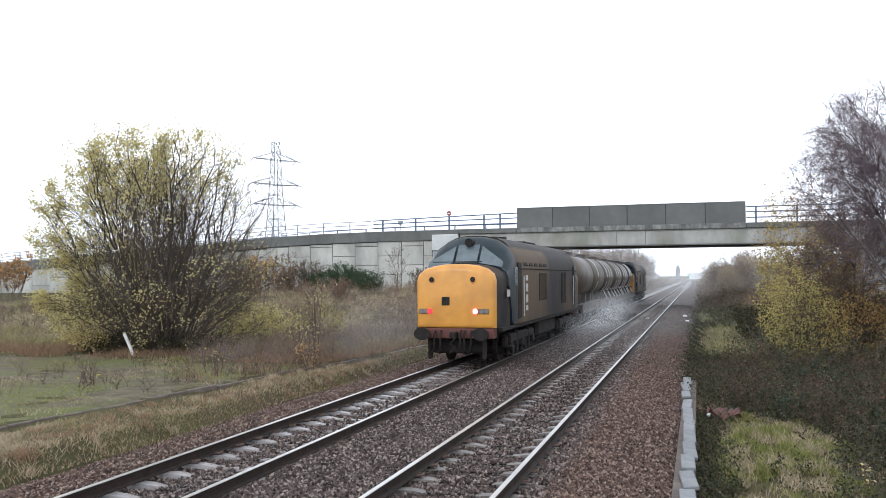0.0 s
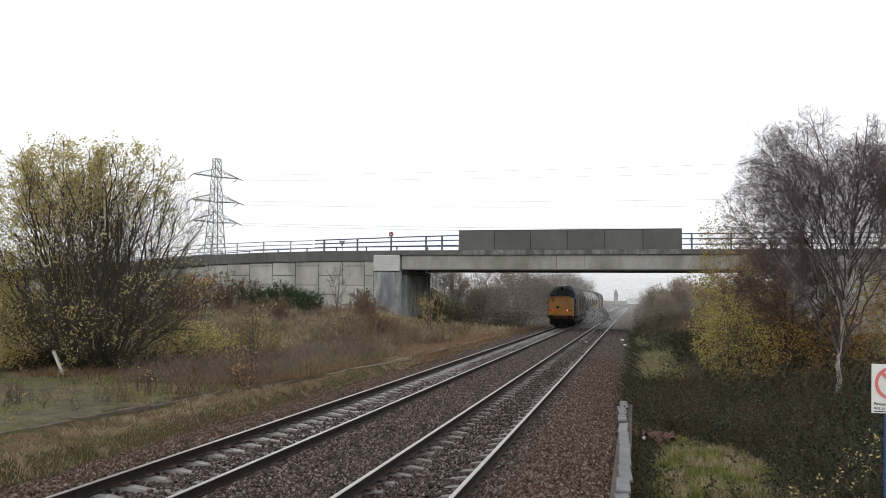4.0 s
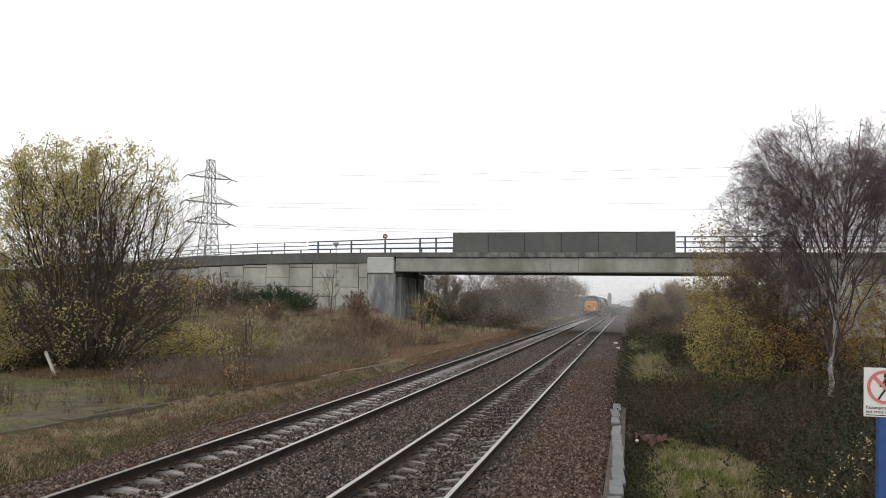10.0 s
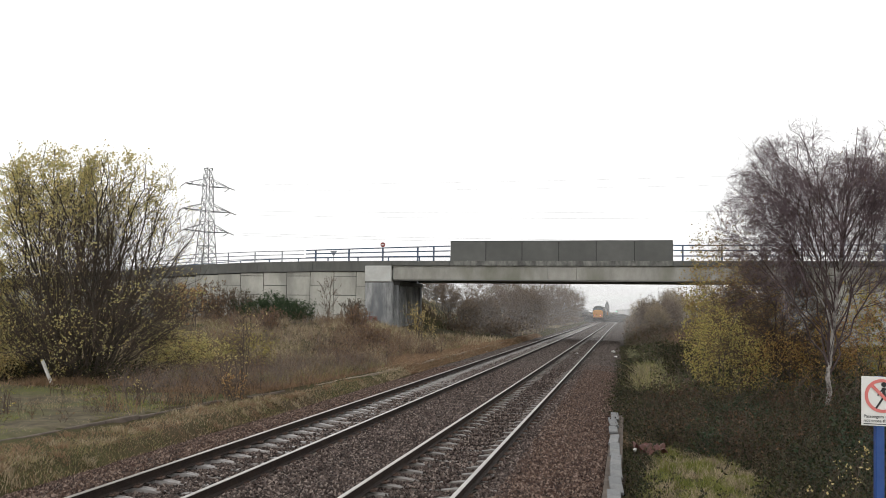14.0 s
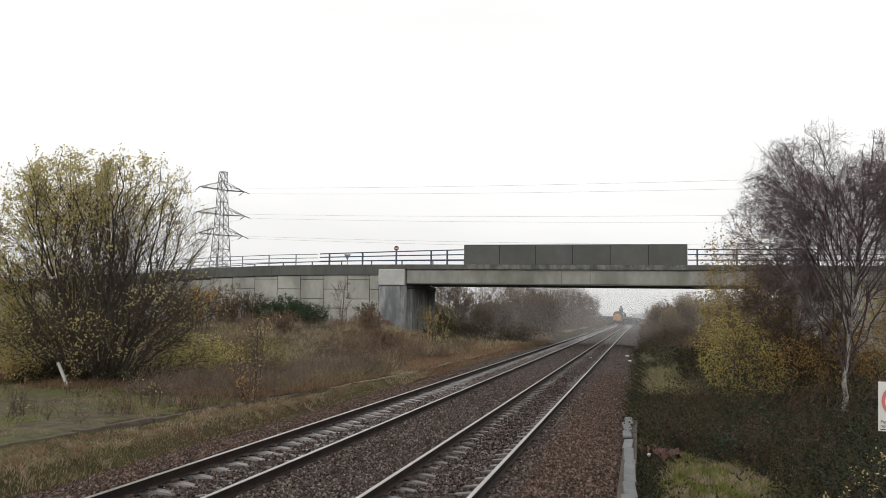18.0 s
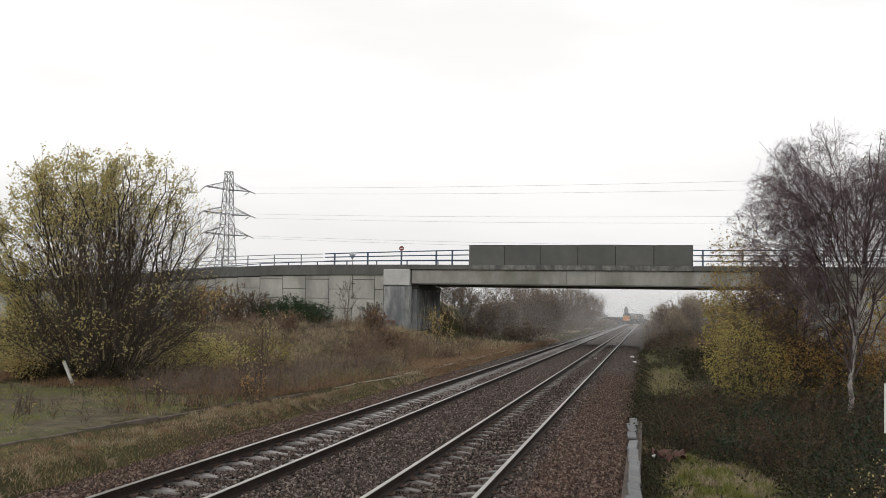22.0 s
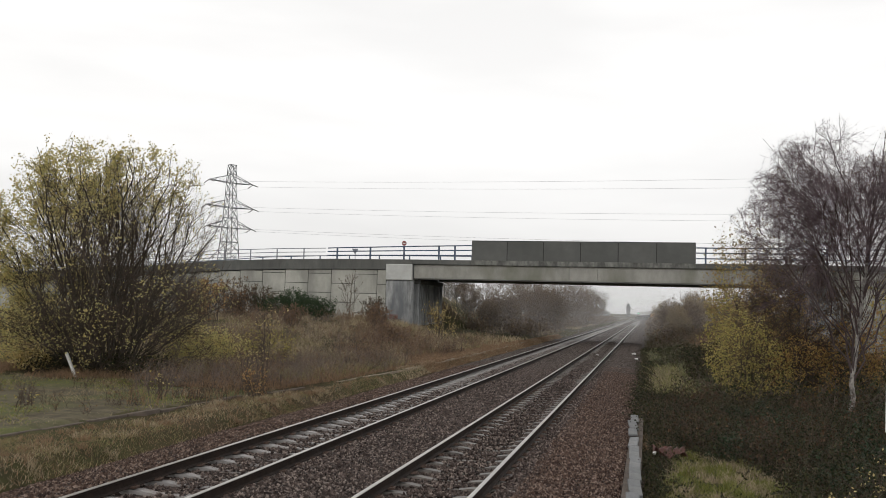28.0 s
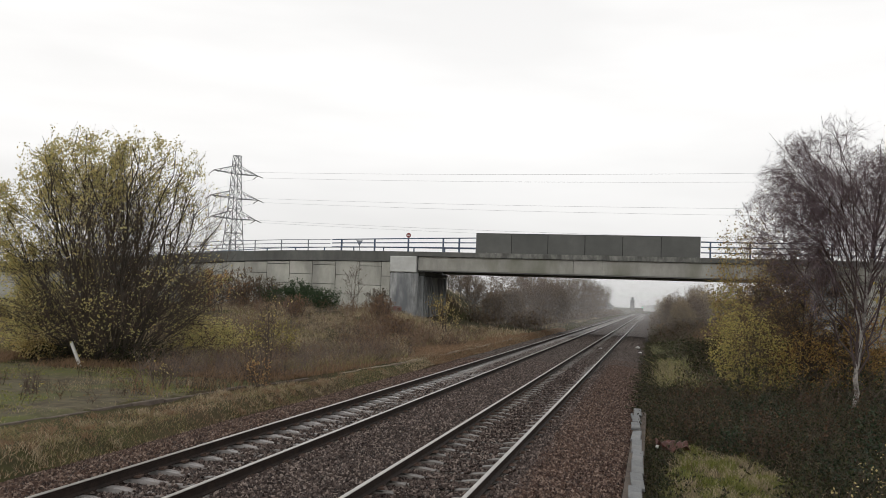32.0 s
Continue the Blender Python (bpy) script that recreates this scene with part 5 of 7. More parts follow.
    if leaf_n:
        q = np.concatenate([along(rng, tips[0], leaf_n // 3, 0.04, leaf_lo), along(rng, tips[1], leaf_n - leaf_n // 3, 0.05, leaf_lo)])
        part("foliage", mesh("foliage", *leaves(rng, q, leaf_size), leaf), leaf, t)
    return t


def at(x, y, dz=0.0):
    return (x, y, float(ground_z(x, y)) + dz)




def crown_tree(name, label, category, base, seed, centre_z, rx, rz, fork, counts, radii, bark, twig, leaf, leaf_n, leaf_size, droop=0.0, group="", jitter=0.2,
               bottom=0.4, reach=(0.5, 0.78, 0.92, 1.0), top_leaves=0.0, lean=(0, 0), bend=0.12, lump=0.1, hollow=0.5, square=2.0):
    """A tree grown towards points of a rounded crown: each branch leaves the nearest branch of the order before it."""
    rng = np.random.default_rng(seed)
    t = thing(name, label, category, pose(*base), group)
    O = np.array([0, 0, fork])
    C = np.array([lean[0], lean[1], centre_z])

    def aims(n, f, inner):
        out = np.zeros((0, 3))
        while len(out) < n:
            u = unit(rng.normal(0, 1, (3 * n, 3)))
            u = u / ((np.hypot(u[:, 0], u[:, 1]) ** square + np.abs(u[:, 2]) ** square) ** (1 / square))[:, None]
            swell = 1 + lump * (np.sin(3.1 * u[:, 0] + 2 * seed) * np.sin(2.7 * u[:, 2] + seed) + 0.6 * np.sin(7 * u[:, 0] + 5 * u[:, 2] + seed))
            s = (rng.uniform(inner, 1, len(u)) ** 0.5 * swell)[:, None]
            p = C + u * s * np.array([rx, rx, rz])
            keep = p[:, 2] > bottom
            out = np.concatenate([out, p[keep]])
        return O + (out[:n] - O) * (f * rng.uniform(0.9, 1.06, n))[:, None]

    prev, tips, fine = None, [], []
    for k, n in enumerate(counts):
        if n < 0:
            # the last twigs stand all along the branches before them
            P, R = prev
            D = unit(np.gradient(P, axis=0))
            L = np.linalg.norm(P[-1] - P[0], axis=1)
            S, D, L, _ = shoots(rng, P, R, D, L, -n, 0.55, 0.55, 0.15)
            P, R, _ = grow(rng, S, D, np.clip(L, 0.2, 0.8), np.full(len(L), radii[k]), 2, bend * 1.3, -droop * 0.9, 0.5)
            fine.append(tubes(P, R, 3))
            tips.append(P)
            continue
        T = aims(n, reach[k], 0.8 if k == 0 else hollow if k < 2 else hollow * 0.6)
        if k == 0:
            a = rng.uniform(0, 6.28, n)
            S = np.stack([jitter * np.cos(a) * rng.uniform(0, 1, n), jitter * np.sin(a) * rng.uniform(0, 1, n), np.full(n, fork - 0.15)], 1)
            D = unit(unit(T - S) + np.array([0, 0, 0.5]))
            R0 = radii[0] * rng.uniform(0.6, 1.1, n)
        else:
            P, R = prev
            lo = 2 if k == 1 else 1
            m = len(P)
            cand, cd, cr = P[lo:].reshape(-1, 3), unit(np.gradient(P, axis=0))[lo:].reshape(-1, 3), R[lo:].reshape(-1)
            cand, cd, cr = cand.astype(np.float32), cd.astype(np.float32), cr.astype(np.float32)
            co = np.linalg.norm(cand - O, axis=1).astype(np.float32)
            odd = np.abs(rng.normal(0, 0.05, len(cand))).astype(np.float32)
            T = T.astype(np.float32)
            pick = np.zeros(n, int)
            for i in range(0, n, 500):
                q = T[i:i + 500]
                dist = np.sqrt(np.maximum((q * q).sum(1)[:, None] + (cand * cand).sum(1)[None] - 2 * q @ cand.T, 0))
                dist += 2.5 * np.maximum(0, co[None] - 0.86 * np.linalg.norm(q - O, axis=1)[:, None])
                pick[i:i + 500] = np.argmin(dist + odd, axis=1)
            S, D, R0 = cand[pick], cd[pick], np.minimum(cr[pick] * 0.75, radii[k])
        L = np.linalg.norm(T - S, axis=1)[:, None]
        T = T - np.array([0, 0, 1.0]) * droop * L * (k >= len(counts) - 2)
        M = S + D * L * 0.42 + rng.normal(0, bend, (n, 3)) * L
        segs = (8, 5, 3, 2)[k]
        u = np.linspace(0, 1, segs + 1)[:, None, None]
        P = (1 - u) ** 2 * S + 2 * u * (1 - u) * M + u ** 2 * T
        P[1:-1] += rng.normal(0, 0.018, P[1:-1].shape) * L * (1 if k else 0.6)
        R = R0 * (1 - u[..., 0] * (0.72 if k < 2 else 0.5))
        prev = (P, R)
        if k == 0:
            part("trunk", mesh("trunk", *tubes(P, R, 6), bark, True), bark, t)
        elif k == 1:
            part("limbwork", mesh("limbwork", *tubes(P, R, 4), bark, True), bark, t)["kind"] = "stuff"
        else:
            fine.append(tubes(P, R, 3))
            tips.append(P)
    part("branchwork", mesh("branchwork", *joined(fine), twig), twig, t)["kind"] = "stuff"
    if leaf_n:
        q = np.concatenate([along(rng, tips[0], leaf_n // 4, 0.05, 0.3), along(rng, tips[-1], leaf_n - leaf_n // 4, 0.06, 0.2)])
        if top_leaves:
            up = (q[:, 2] - fork) / (centre_z + rz - fork)
            out = np.linalg.norm((q - C) / np.array([rx, rx, rz]), axis=1)
            clump = 0.5 + 0.5 * np.sin(1.9 * q[:, 0] + seed) * np.sin(1.6 * q[:, 2] + 1) + 0.35 * np.sin(4.3 * q[:, 1] + 3.1 * q[:, 0])
            q = q[rng.uniform(0, 1, len(q)) < np.clip(up * 1.25, 1 - top_leaves, 1) * np.clip(0.2 + out ** 3, 0.2, 1) * np.clip(0.55 + clump, 0.5, 1)]
        part("foliage", mesh("foliage", *leaves(rng, q, leaf_size), leaf), leaf, t)["kind"] = "stuff"
    return t

LIMB = material("birch_limb_bark", (0.062, 0.044, 0.044), (0.1, 0.075, 0.072), scale=3, rough=0.9, spec=0.15, stain=(0.2, 0.175, 0.165), stain_scale=0.5, stain_amount=0.4)
LEAF_PALE = leaf_material("pale_yellow_leaves", [(0.55, 0.45, 0.2), (0.62, 0.52, 0.26), (0.5, 0.37, 0.15), (0.42, 0.36, 0.14)])
LEAF_FIRE = leaf_material("bright_orange_leaves", [(0.42, 0.22, 0.09), (0.52, 0.34, 0.16), (0.3, 0.16, 0.075), (0.5, 0.39, 0.22)])
LEAF_TAN = leaf_material("yellow_tan_leaves", [(0.28, 0.245, 0.085), (0.4, 0.335, 0.11), (0.47, 0.385, 0.14), (0.22, 0.21, 0.08), (0.36, 0.265, 0.1)])
LEAF_AUTUMN = leaf_material("tawny_autumn_leaves", [(0.38, 0.21, 0.08), (0.52, 0.33, 0.12), (0.46, 0.35, 0.12), (0.3, 0.16, 0.075), (0.58, 0.42, 0.15)])
LEAF_GREY_GREEN = leaf_material("grey_green_leaves", [(0.16, 0.17, 0.09), (0.24, 0.24, 0.13), (0.3, 0.28, 0.15)])
LEAF_TAWNY = leaf_material("olive_and_tawny_leaves", [(0.24, 0.2, 0.08), (0.4, 0.32, 0.12), (0.34, 0.21, 0.09), (0.22, 0.15, 0.07), (0.42, 0.37, 0.15)])
LEAF_FAR_TAN = leaf_material("far_tan_foliage", [(0.26, 0.2, 0.115), (0.36, 0.275, 0.15), (0.2, 0.155, 0.105)], translucent=0.45)
LEAF_CROWN = leaf_material("pale_olive_crown_leaves", [(0.36, 0.345, 0.16), (0.52, 0.48, 0.21), (0.62, 0.55, 0.24), (0.66, 0.53, 0.21), (0.42, 0.37, 0.17)], translucent=0.55)


def bow(rng, S, D, T, segs, sway):
    """Limbs that set out from S along D and end at T, a little uneven on the way."""
    L = np.linalg.norm(T - S, axis=1)[:, None]
    M = S + unit(D) * L * 0.55
    u = np.linspace(0, 1, segs + 1)[:, None, None]
    P = (1 - u) ** 2 * S + 2 * u * (1 - u) * M + u ** 2 * T
    P[1:-1] += rng.normal(0, sway, P[1:-1].shape) * L
    return P


def limb_tree(t, rng, mains, inside, counts, ratios, angles, lifts, radii, bark, twig, low=(0.25, 0.12, 0.1), wobble=0.1, sides=4):
    """Side branches, twigs and fine twigs on given main limbs; returns the points of the last two orders."""
    P, R = mains
    orders = []
    L = np.linalg.norm(np.diff(P, axis=0), axis=2).sum(0)
    for k, n in enumerate(counts):
        D = unit(np.gradient(P, axis=0))
        p, d, l, r = shoots(rng, P, R, D, L, n, ratios[k], angles[k], low[k])
        P, R, D = grow(rng, p, d, l, np.clip(r, radii[k] * 0.6, radii[k]), (6, 4, 3)[k], wobble * (1, 1.2, 1.4)[k], lifts[k], 0.35)
        ok = inside(P[-1])
        P, R, L = P[:, ok], R[:, ok], l[ok]
        orders.append((P, R))
    part("limbwork", mesh("limbwork", *tubes(*orders[0], sides), bark, True), bark, t)["kind"] = "stuff"
    part("branchwork", mesh("branchwork", *joined([tubes(P, R, 3) for P, R in orders[1:]]), twig), twig, t)["kind"] = "stuff"
    return [P for P, R in orders]


def willow():
    """A broad dome of straight stems that fan out from one stool, leafy at the top and down one side."""
    rng = np.random.default_rng(31)
    t = thing("willow_tree", "many-stemmed willow with thin olive-yellow autumn leaves", "tree", pose(*at(-18.75, 27.3)))
    H, W, Z = 8.4, 4.5, 3.7
    n = 54
    turn_ = np.arange(n) * 2.39996 + rng.normal(0, 0.25, n)
    rise = np.linspace(0.03, 1, n) ** 0.75 * 1.5
    u = np.stack([np.cos(turn_) * np.sin(rise), np.sin(turn_) * np.sin(rise), np.cos(rise)], 1)
    k = (np.hypot(u[:, 0], u[:, 1]) ** 2.5 + np.abs(u[:, 2]) ** 2.5) ** (-1 / 2.5)
    T = np.array([0, 0, Z]) + u * (k * rng.uniform(0.8, 0.98, n))[:, None] * np.array([W, W, H - Z])
    T[:, 2] -= 3.2 * np.clip(rise - 0.95, 0, 1)
    low_n = 18
    side_turn = np.arange(low_n) * 2.39996 + 0.5
    T = np.concatenate([T, np.stack([np.cos(side_turn) * W * rng.uniform(0.7, 0.97, low_n), np.sin(side_turn) * W * rng.uniform(0.7, 0.97, low_n), rng.uniform(0.7, 3.6, low_n)], 1)])
    turn_, rise, n = np.concatenate([turn_, side_turn]), np.concatenate([rise, np.full(low_n, 1.25)]), n + low_n
    S = np.stack([np.cos(turn_) * 0.75 * np.sqrt(rise / 1.5), np.sin(turn_) * 0.75 * np.sqrt(rise / 1.5), np.full(n, -0.1)], 1)
    P = bow(rng, S, unit(T - S) + np.array([0, 0, 0.12]), T, 9, 0.016)
    R = (rng.uniform(0.032, 0.058, n) * np.where(rise > 1.1, 0.65, 1))[None] * np.linspace(1, 0.22, 10)[:, None]
    for i in range(n):
        part("stem", mesh("stem", *tubes(P[:, i:i + 1], R[:, i:i + 1], 6), BARK, True), BARK, t)

    def inside(q):
        far_ = np.hypot(q[:, 0], q[:, 1]) / W
        up = np.where(q[:, 2] > Z, (q[:, 2] - Z) / (H - Z), (Z - q[:, 2]) / (Z + 0.8))
        lump = 0.07 * np.sin(2.1 * q[:, 0] + 1) * np.sin(1.9 * q[:, 2]) + 0.05 * np.sin(3.7 * q[:, 1] + 2.3 * q[:, 2])
        return (far_ ** 2.5 + up ** 2.5 < 1.02 + lump + rng.normal(0, 0.06, len(q))) & (q[:, 2] > 0.15)

    P1, P2, P3 = limb_tree(t, rng, (P, R), inside, (12, 8, 4), (0.42, 0.5, 0.62), (0.6, 0.6, 0.6), (0.03, 0.02, 0.02), (0.017, 0.009, 0.0055), BARK, TWIG, low=(0.12, 0.15, 0.1), wobble=0.09)
    q = np.concatenate([along(rng, P2, 40000, 0.06, 0.3), along(rng, P3, 170000, 0.07, 0.2)])
    up, side = q[:, 2] / H, -q[:, 0] / W
    far_ = np.hypot(np.hypot(q[:, 0], q[:, 1]) / W, (q[:, 2] - Z) / (H - Z))
    clump = np.sin(2.3 * q[:, 0] + 0.7) * np.sin(2.0 * q[:, 2] + 1) + 0.7 * np.sin(4.6 * q[:, 1] + 3.9 * q[:, 0]) * np.sin(4.2 * q[:, 2])
    chance = smoothstep(0.38, 0.95, up + 0.5 * side) * 1.4 + 0.06 + 0.14 * smoothstep(0.25, 0.05, up) * (side > -0.2)
    chance = chance * np.clip(far_ * 1.1 - 0.1, 0.12, 1) * np.clip(0.62 + 0.75 * clump, 0.12, 1.3)
    q = q[rng.uniform(0, 1, len(q)) < chance]
    part("foliage", mesh("foliage", *leaves(rng, q, 0.056), LEAF_CROWN), LEAF_CROWN, t)["kind"] = "stuff"


willow()


def birch(x, y, seed, scale=1.0, fine=1.0):
    """A birch: a white trunk that forks low, long rising limbs and a haze of fine drooping purple twigs."""
    rng = np.random.default_rng(seed)
    t = thing("birch_tree", "nearly bare birch with a white trunk and fine drooping purple twigs", "tree", pose(x, y, float(ground_z(x, y))), "birches")
    H, W, Z = 9.4 * scale, 3.6 * scale, 5.2 * scale
    trunk = np.array([[(0, 0, -0.2)], [(-0.05, 0.02, 0.35)], [(0.03, 0, 0.75)], [(-0.03, 0, 1.15)], [(0.1, 0, 2.1)], [(0.2, 0, 3.0)], [(0.32, 0.03, 3.9)], [(0.42, 0, 4.85)], [(0.52, 0, 5.5)], [(0.62, 0.05, 6.3)], [(0.8, 0, 7.3)], [(0.98, 0, 8.9)]], float) * scale
    rt = np.array([0.11, 0.09, 0.083, 0.08, 0.073, 0.067, 0.06, 0.052, 0.042, 0.03, 0.019, 0.008])[:, None] * scale
    part("trunk", mesh("trunk", *tubes(trunk[:8], rt[:8] * 0.88, 10), BIRCH_BARK, True), BIRCH_BARK, t, "peeling white bark with dark scars")
    part("leader", mesh("leader", *tubes(trunk[7:], rt[7:], 6), LIMB, True), LIMB, t)
    n = 27
    start = np.concatenate([rng.uniform(1.1, 2.2, 8), rng.uniform(2.4, 5.4, n - 8)]) * scale
    S = np.stack([np.interp(start, trunk[:, 0, 2], trunk[:, 0, 0]), np.zeros(n), start], 1)
    turn_ = np.arange(n) * 2.39996 + 2.6
    rise = np.where(np.arange(n) < 8, rng.uniform(0.75, 1.2, n), rng.uniform(0.35, 0.95, n))
    T = np.stack([np.cos(turn_) * np.sin(rise) * W, np.sin(turn_) * np.sin(rise) * W, Z + np.cos(rise) * (H - Z) * rng.uniform(0.75, 1.0, n) - 1.0 * (rise > 1.0)], 1)
    fixed = np.array([(-2.55, 0.2, 8.75), (-3.1, -0.3, 5.7), (-1.0, 0.3, 9.3), (2.6, 0.2, 7.9), (-2.0, -0.8, 7.3), (2.9, -0.4, 5.9)]) * scale
    T[[8, 0, 9, 10, 1, 2]] = fixed
    P = bow(rng, S, unit(T - S) + np.array([0, 0, 0.3]), T, 11, 0.011)
    R = np.where(np.arange(n) < 8, 0.03, 0.028)[None] * scale * np.linspace(1, 0.2, 12)[:, None]
    for i in range(n):
        mat = BIRCH_BARK if i == 8 else LIMB
        part("limb", mesh("limb", *tubes(P[:, i:i + 1], R[:, i:i + 1], 6), mat, True), mat, t)
    P, R = np.concatenate([P, trunk], 1), np.concatenate([R, rt], 1)

    def inside(q):
        far_ = np.hypot(q[:, 0] + 0.15, q[:, 1]) / W
        up = np.where(q[:, 2] > Z, (q[:, 2] - Z) / (H - Z), (Z - q[:, 2]) / Z * 0.95)
        lump = 0.14 * np.sin(2.2 * q[:, 0] + seed) * np.sin(1.8 * q[:, 2]) + 0.1 * np.sin(4.4 * q[:, 0] + 3.7 * q[:, 2])
        return (far_ ** 2.2 + up ** 2.2 < 1.0 + lump + rng.normal(0, 0.08, len(q))) & (q[:, 2] > 1.3 + 0.3 * far_)

    P1, P2, P3 = limb_tree(t, rng, (P, R), inside, (int(17 * fine), 9, 9), (0.38, 0.55, 0.85), (0.7, 0.65, 0.6), (0.0, -0.05, -0.2), (0.013, 0.007, 0.005), LIMB, BIRCH_TWIG, low=(0.3, 0.15, 0.1), wobble=0.11)
    q = np.concatenate([along(rng, P2, 1500, 0.05, 0.4), along(rng, P3, 7500, 0.06, 0.4)])
    q = q[rng.uniform(0, 1, len(q)) < 0.25 + 0.75 * smoothstep(0.5, 0.95, q[:, 2] / H) * (np.sin(2 * q[:, 0] + 1) > 0)]
    part("foliage", mesh("foliage", *leaves(rng, q, 0.028), LEAF_CATKIN), LEAF_CATKIN, t)["kind"] = "stuff"


birch(6.05, 28.5, 5)
birch(10.3, 29.8, 6, 0.97, 0.75)
crown_tree("thorn_tree", "leafless purple-brown thorn tree behind the bushes", "tree", at(5.3, 33.0), 9, 3.4, 2.5, 2.9, 0.2, (12, 90, 1200, -6), (0.05, 0.03, 0.015, 0.008), BARK, TWIG, LEAF_RUST, 7000, 0.045, 0.1, jitter=0.3)
for k, (x, y, hc, rx, rz, n, size, leaf) in enumerate(((3.75, 37.0, 4.1, 1.75, 3.7, 5200, 0.058, LEAF_TAWNY), (3.3, 35.0, 1.8, 1.1, 1.7, 6000, 0.05, LEAF_YELLOW), (3.5, 31.4, 1.6, 1.5, 1.7, 11000, 0.045, LEAF_YELLOW), (5.1, 31.6, 1.2, 1.2, 1.2, 7000, 0.045, LEAF_AUTUMN), (6.7, 31.8, 1.6, 1.3, 1.5, 6500, 0.05, LEAF_AUTUMN), (8.4, 32.0, 2.0, 1.7, 2.0, 9000, 0.055, LEAF_FIRE), (5.4, 35.5, 2.2, 1.5, 2.0, 5000, 0.055, LEAF_AUTUMN), (4.5, 33.6, 2.7, 1.4, 2.4, 6500, 0.05, LEAF_TAWNY), (3.6, 41.0, 2.2, 1.3, 2.2, 7000, 0.08, LEAF_TAN), (5.8, 46.0, 2.7, 2.0, 2.6, 7000, 0.09, LEAF_RUST), (9.5, 34.0, 2.6, 2.0, 2.6, 8000, 0.08, LEAF_OLIVE), (2.3, 38.5, 1.0, 1.0, 1.0, 5000, 0.06, LEAF_DARK), (2.2, 47.0, 0.9, 1.2, 0.9, 4000, 0.07, LEAF_DARK))):
    crown_tree("leafy_bush", "dense bush with turning autumn leaves", "bush", at(x, y), 20 + k, hc, rx, rz, 0.1, (10, 60, 420, 1600), (0.04, 0.02, 0.011, 0.007), BARK, TWIG, leaf, n, size, 0.05, "leafy bushes", jitter=0.35, bottom=0.15, lump=0.16, top_leaves=0.3 if hc < 3 else 0.0)
# leafy growth either side of the willow
for k, (x, y, hc, rx, rz, n, leaf) in enumerate(((-22.6, 28.4, 1.5, 1.7, 1.6, 6000, LEAF_CROWN), (-20.9, 26.4, 0.55, 0.9, 0.6, 1800, LEAF_PALE), (-16.6, 30.4, 0.9, 1.8, 1.0, 3600, LEAF_CROWN), (-14.6, 32.0, 1.0, 1.4, 1.0, 1200, LEAF_TAN), (-26.5, 34.0, 1.6, 2.4, 1.5, 5000, LEAF_GREY_GREEN))):
    crown_tree("leafy_shrub", "yellow-green shrub growing beside the willow", "bush", at(x, y), 40 + k, hc, rx, rz, 0.1, (12, 70, 500, 1900), (0.035, 0.018, 0.01, 0.006), BARK, TWIG, leaf, n, 0.058, 0.05, "shrubs by the willow", jitter=0.4, bottom=0.12, lump=0.16, hollow=0.35)
crown_tree("evergreen_bush", "dark evergreen bush spreading against the concrete wall", "bush", at(-29.4, 69.5), 48, 1.1, 3.4, 1.5, 0.1, (14, 90, 700, 2600), (0.04, 0.022, 0.014, 0.01), BARK, TWIG, LEAF_EVERGREEN, 20000, 0.075, 0.0, jitter=1.6, bottom=0.1, lump=0.3)

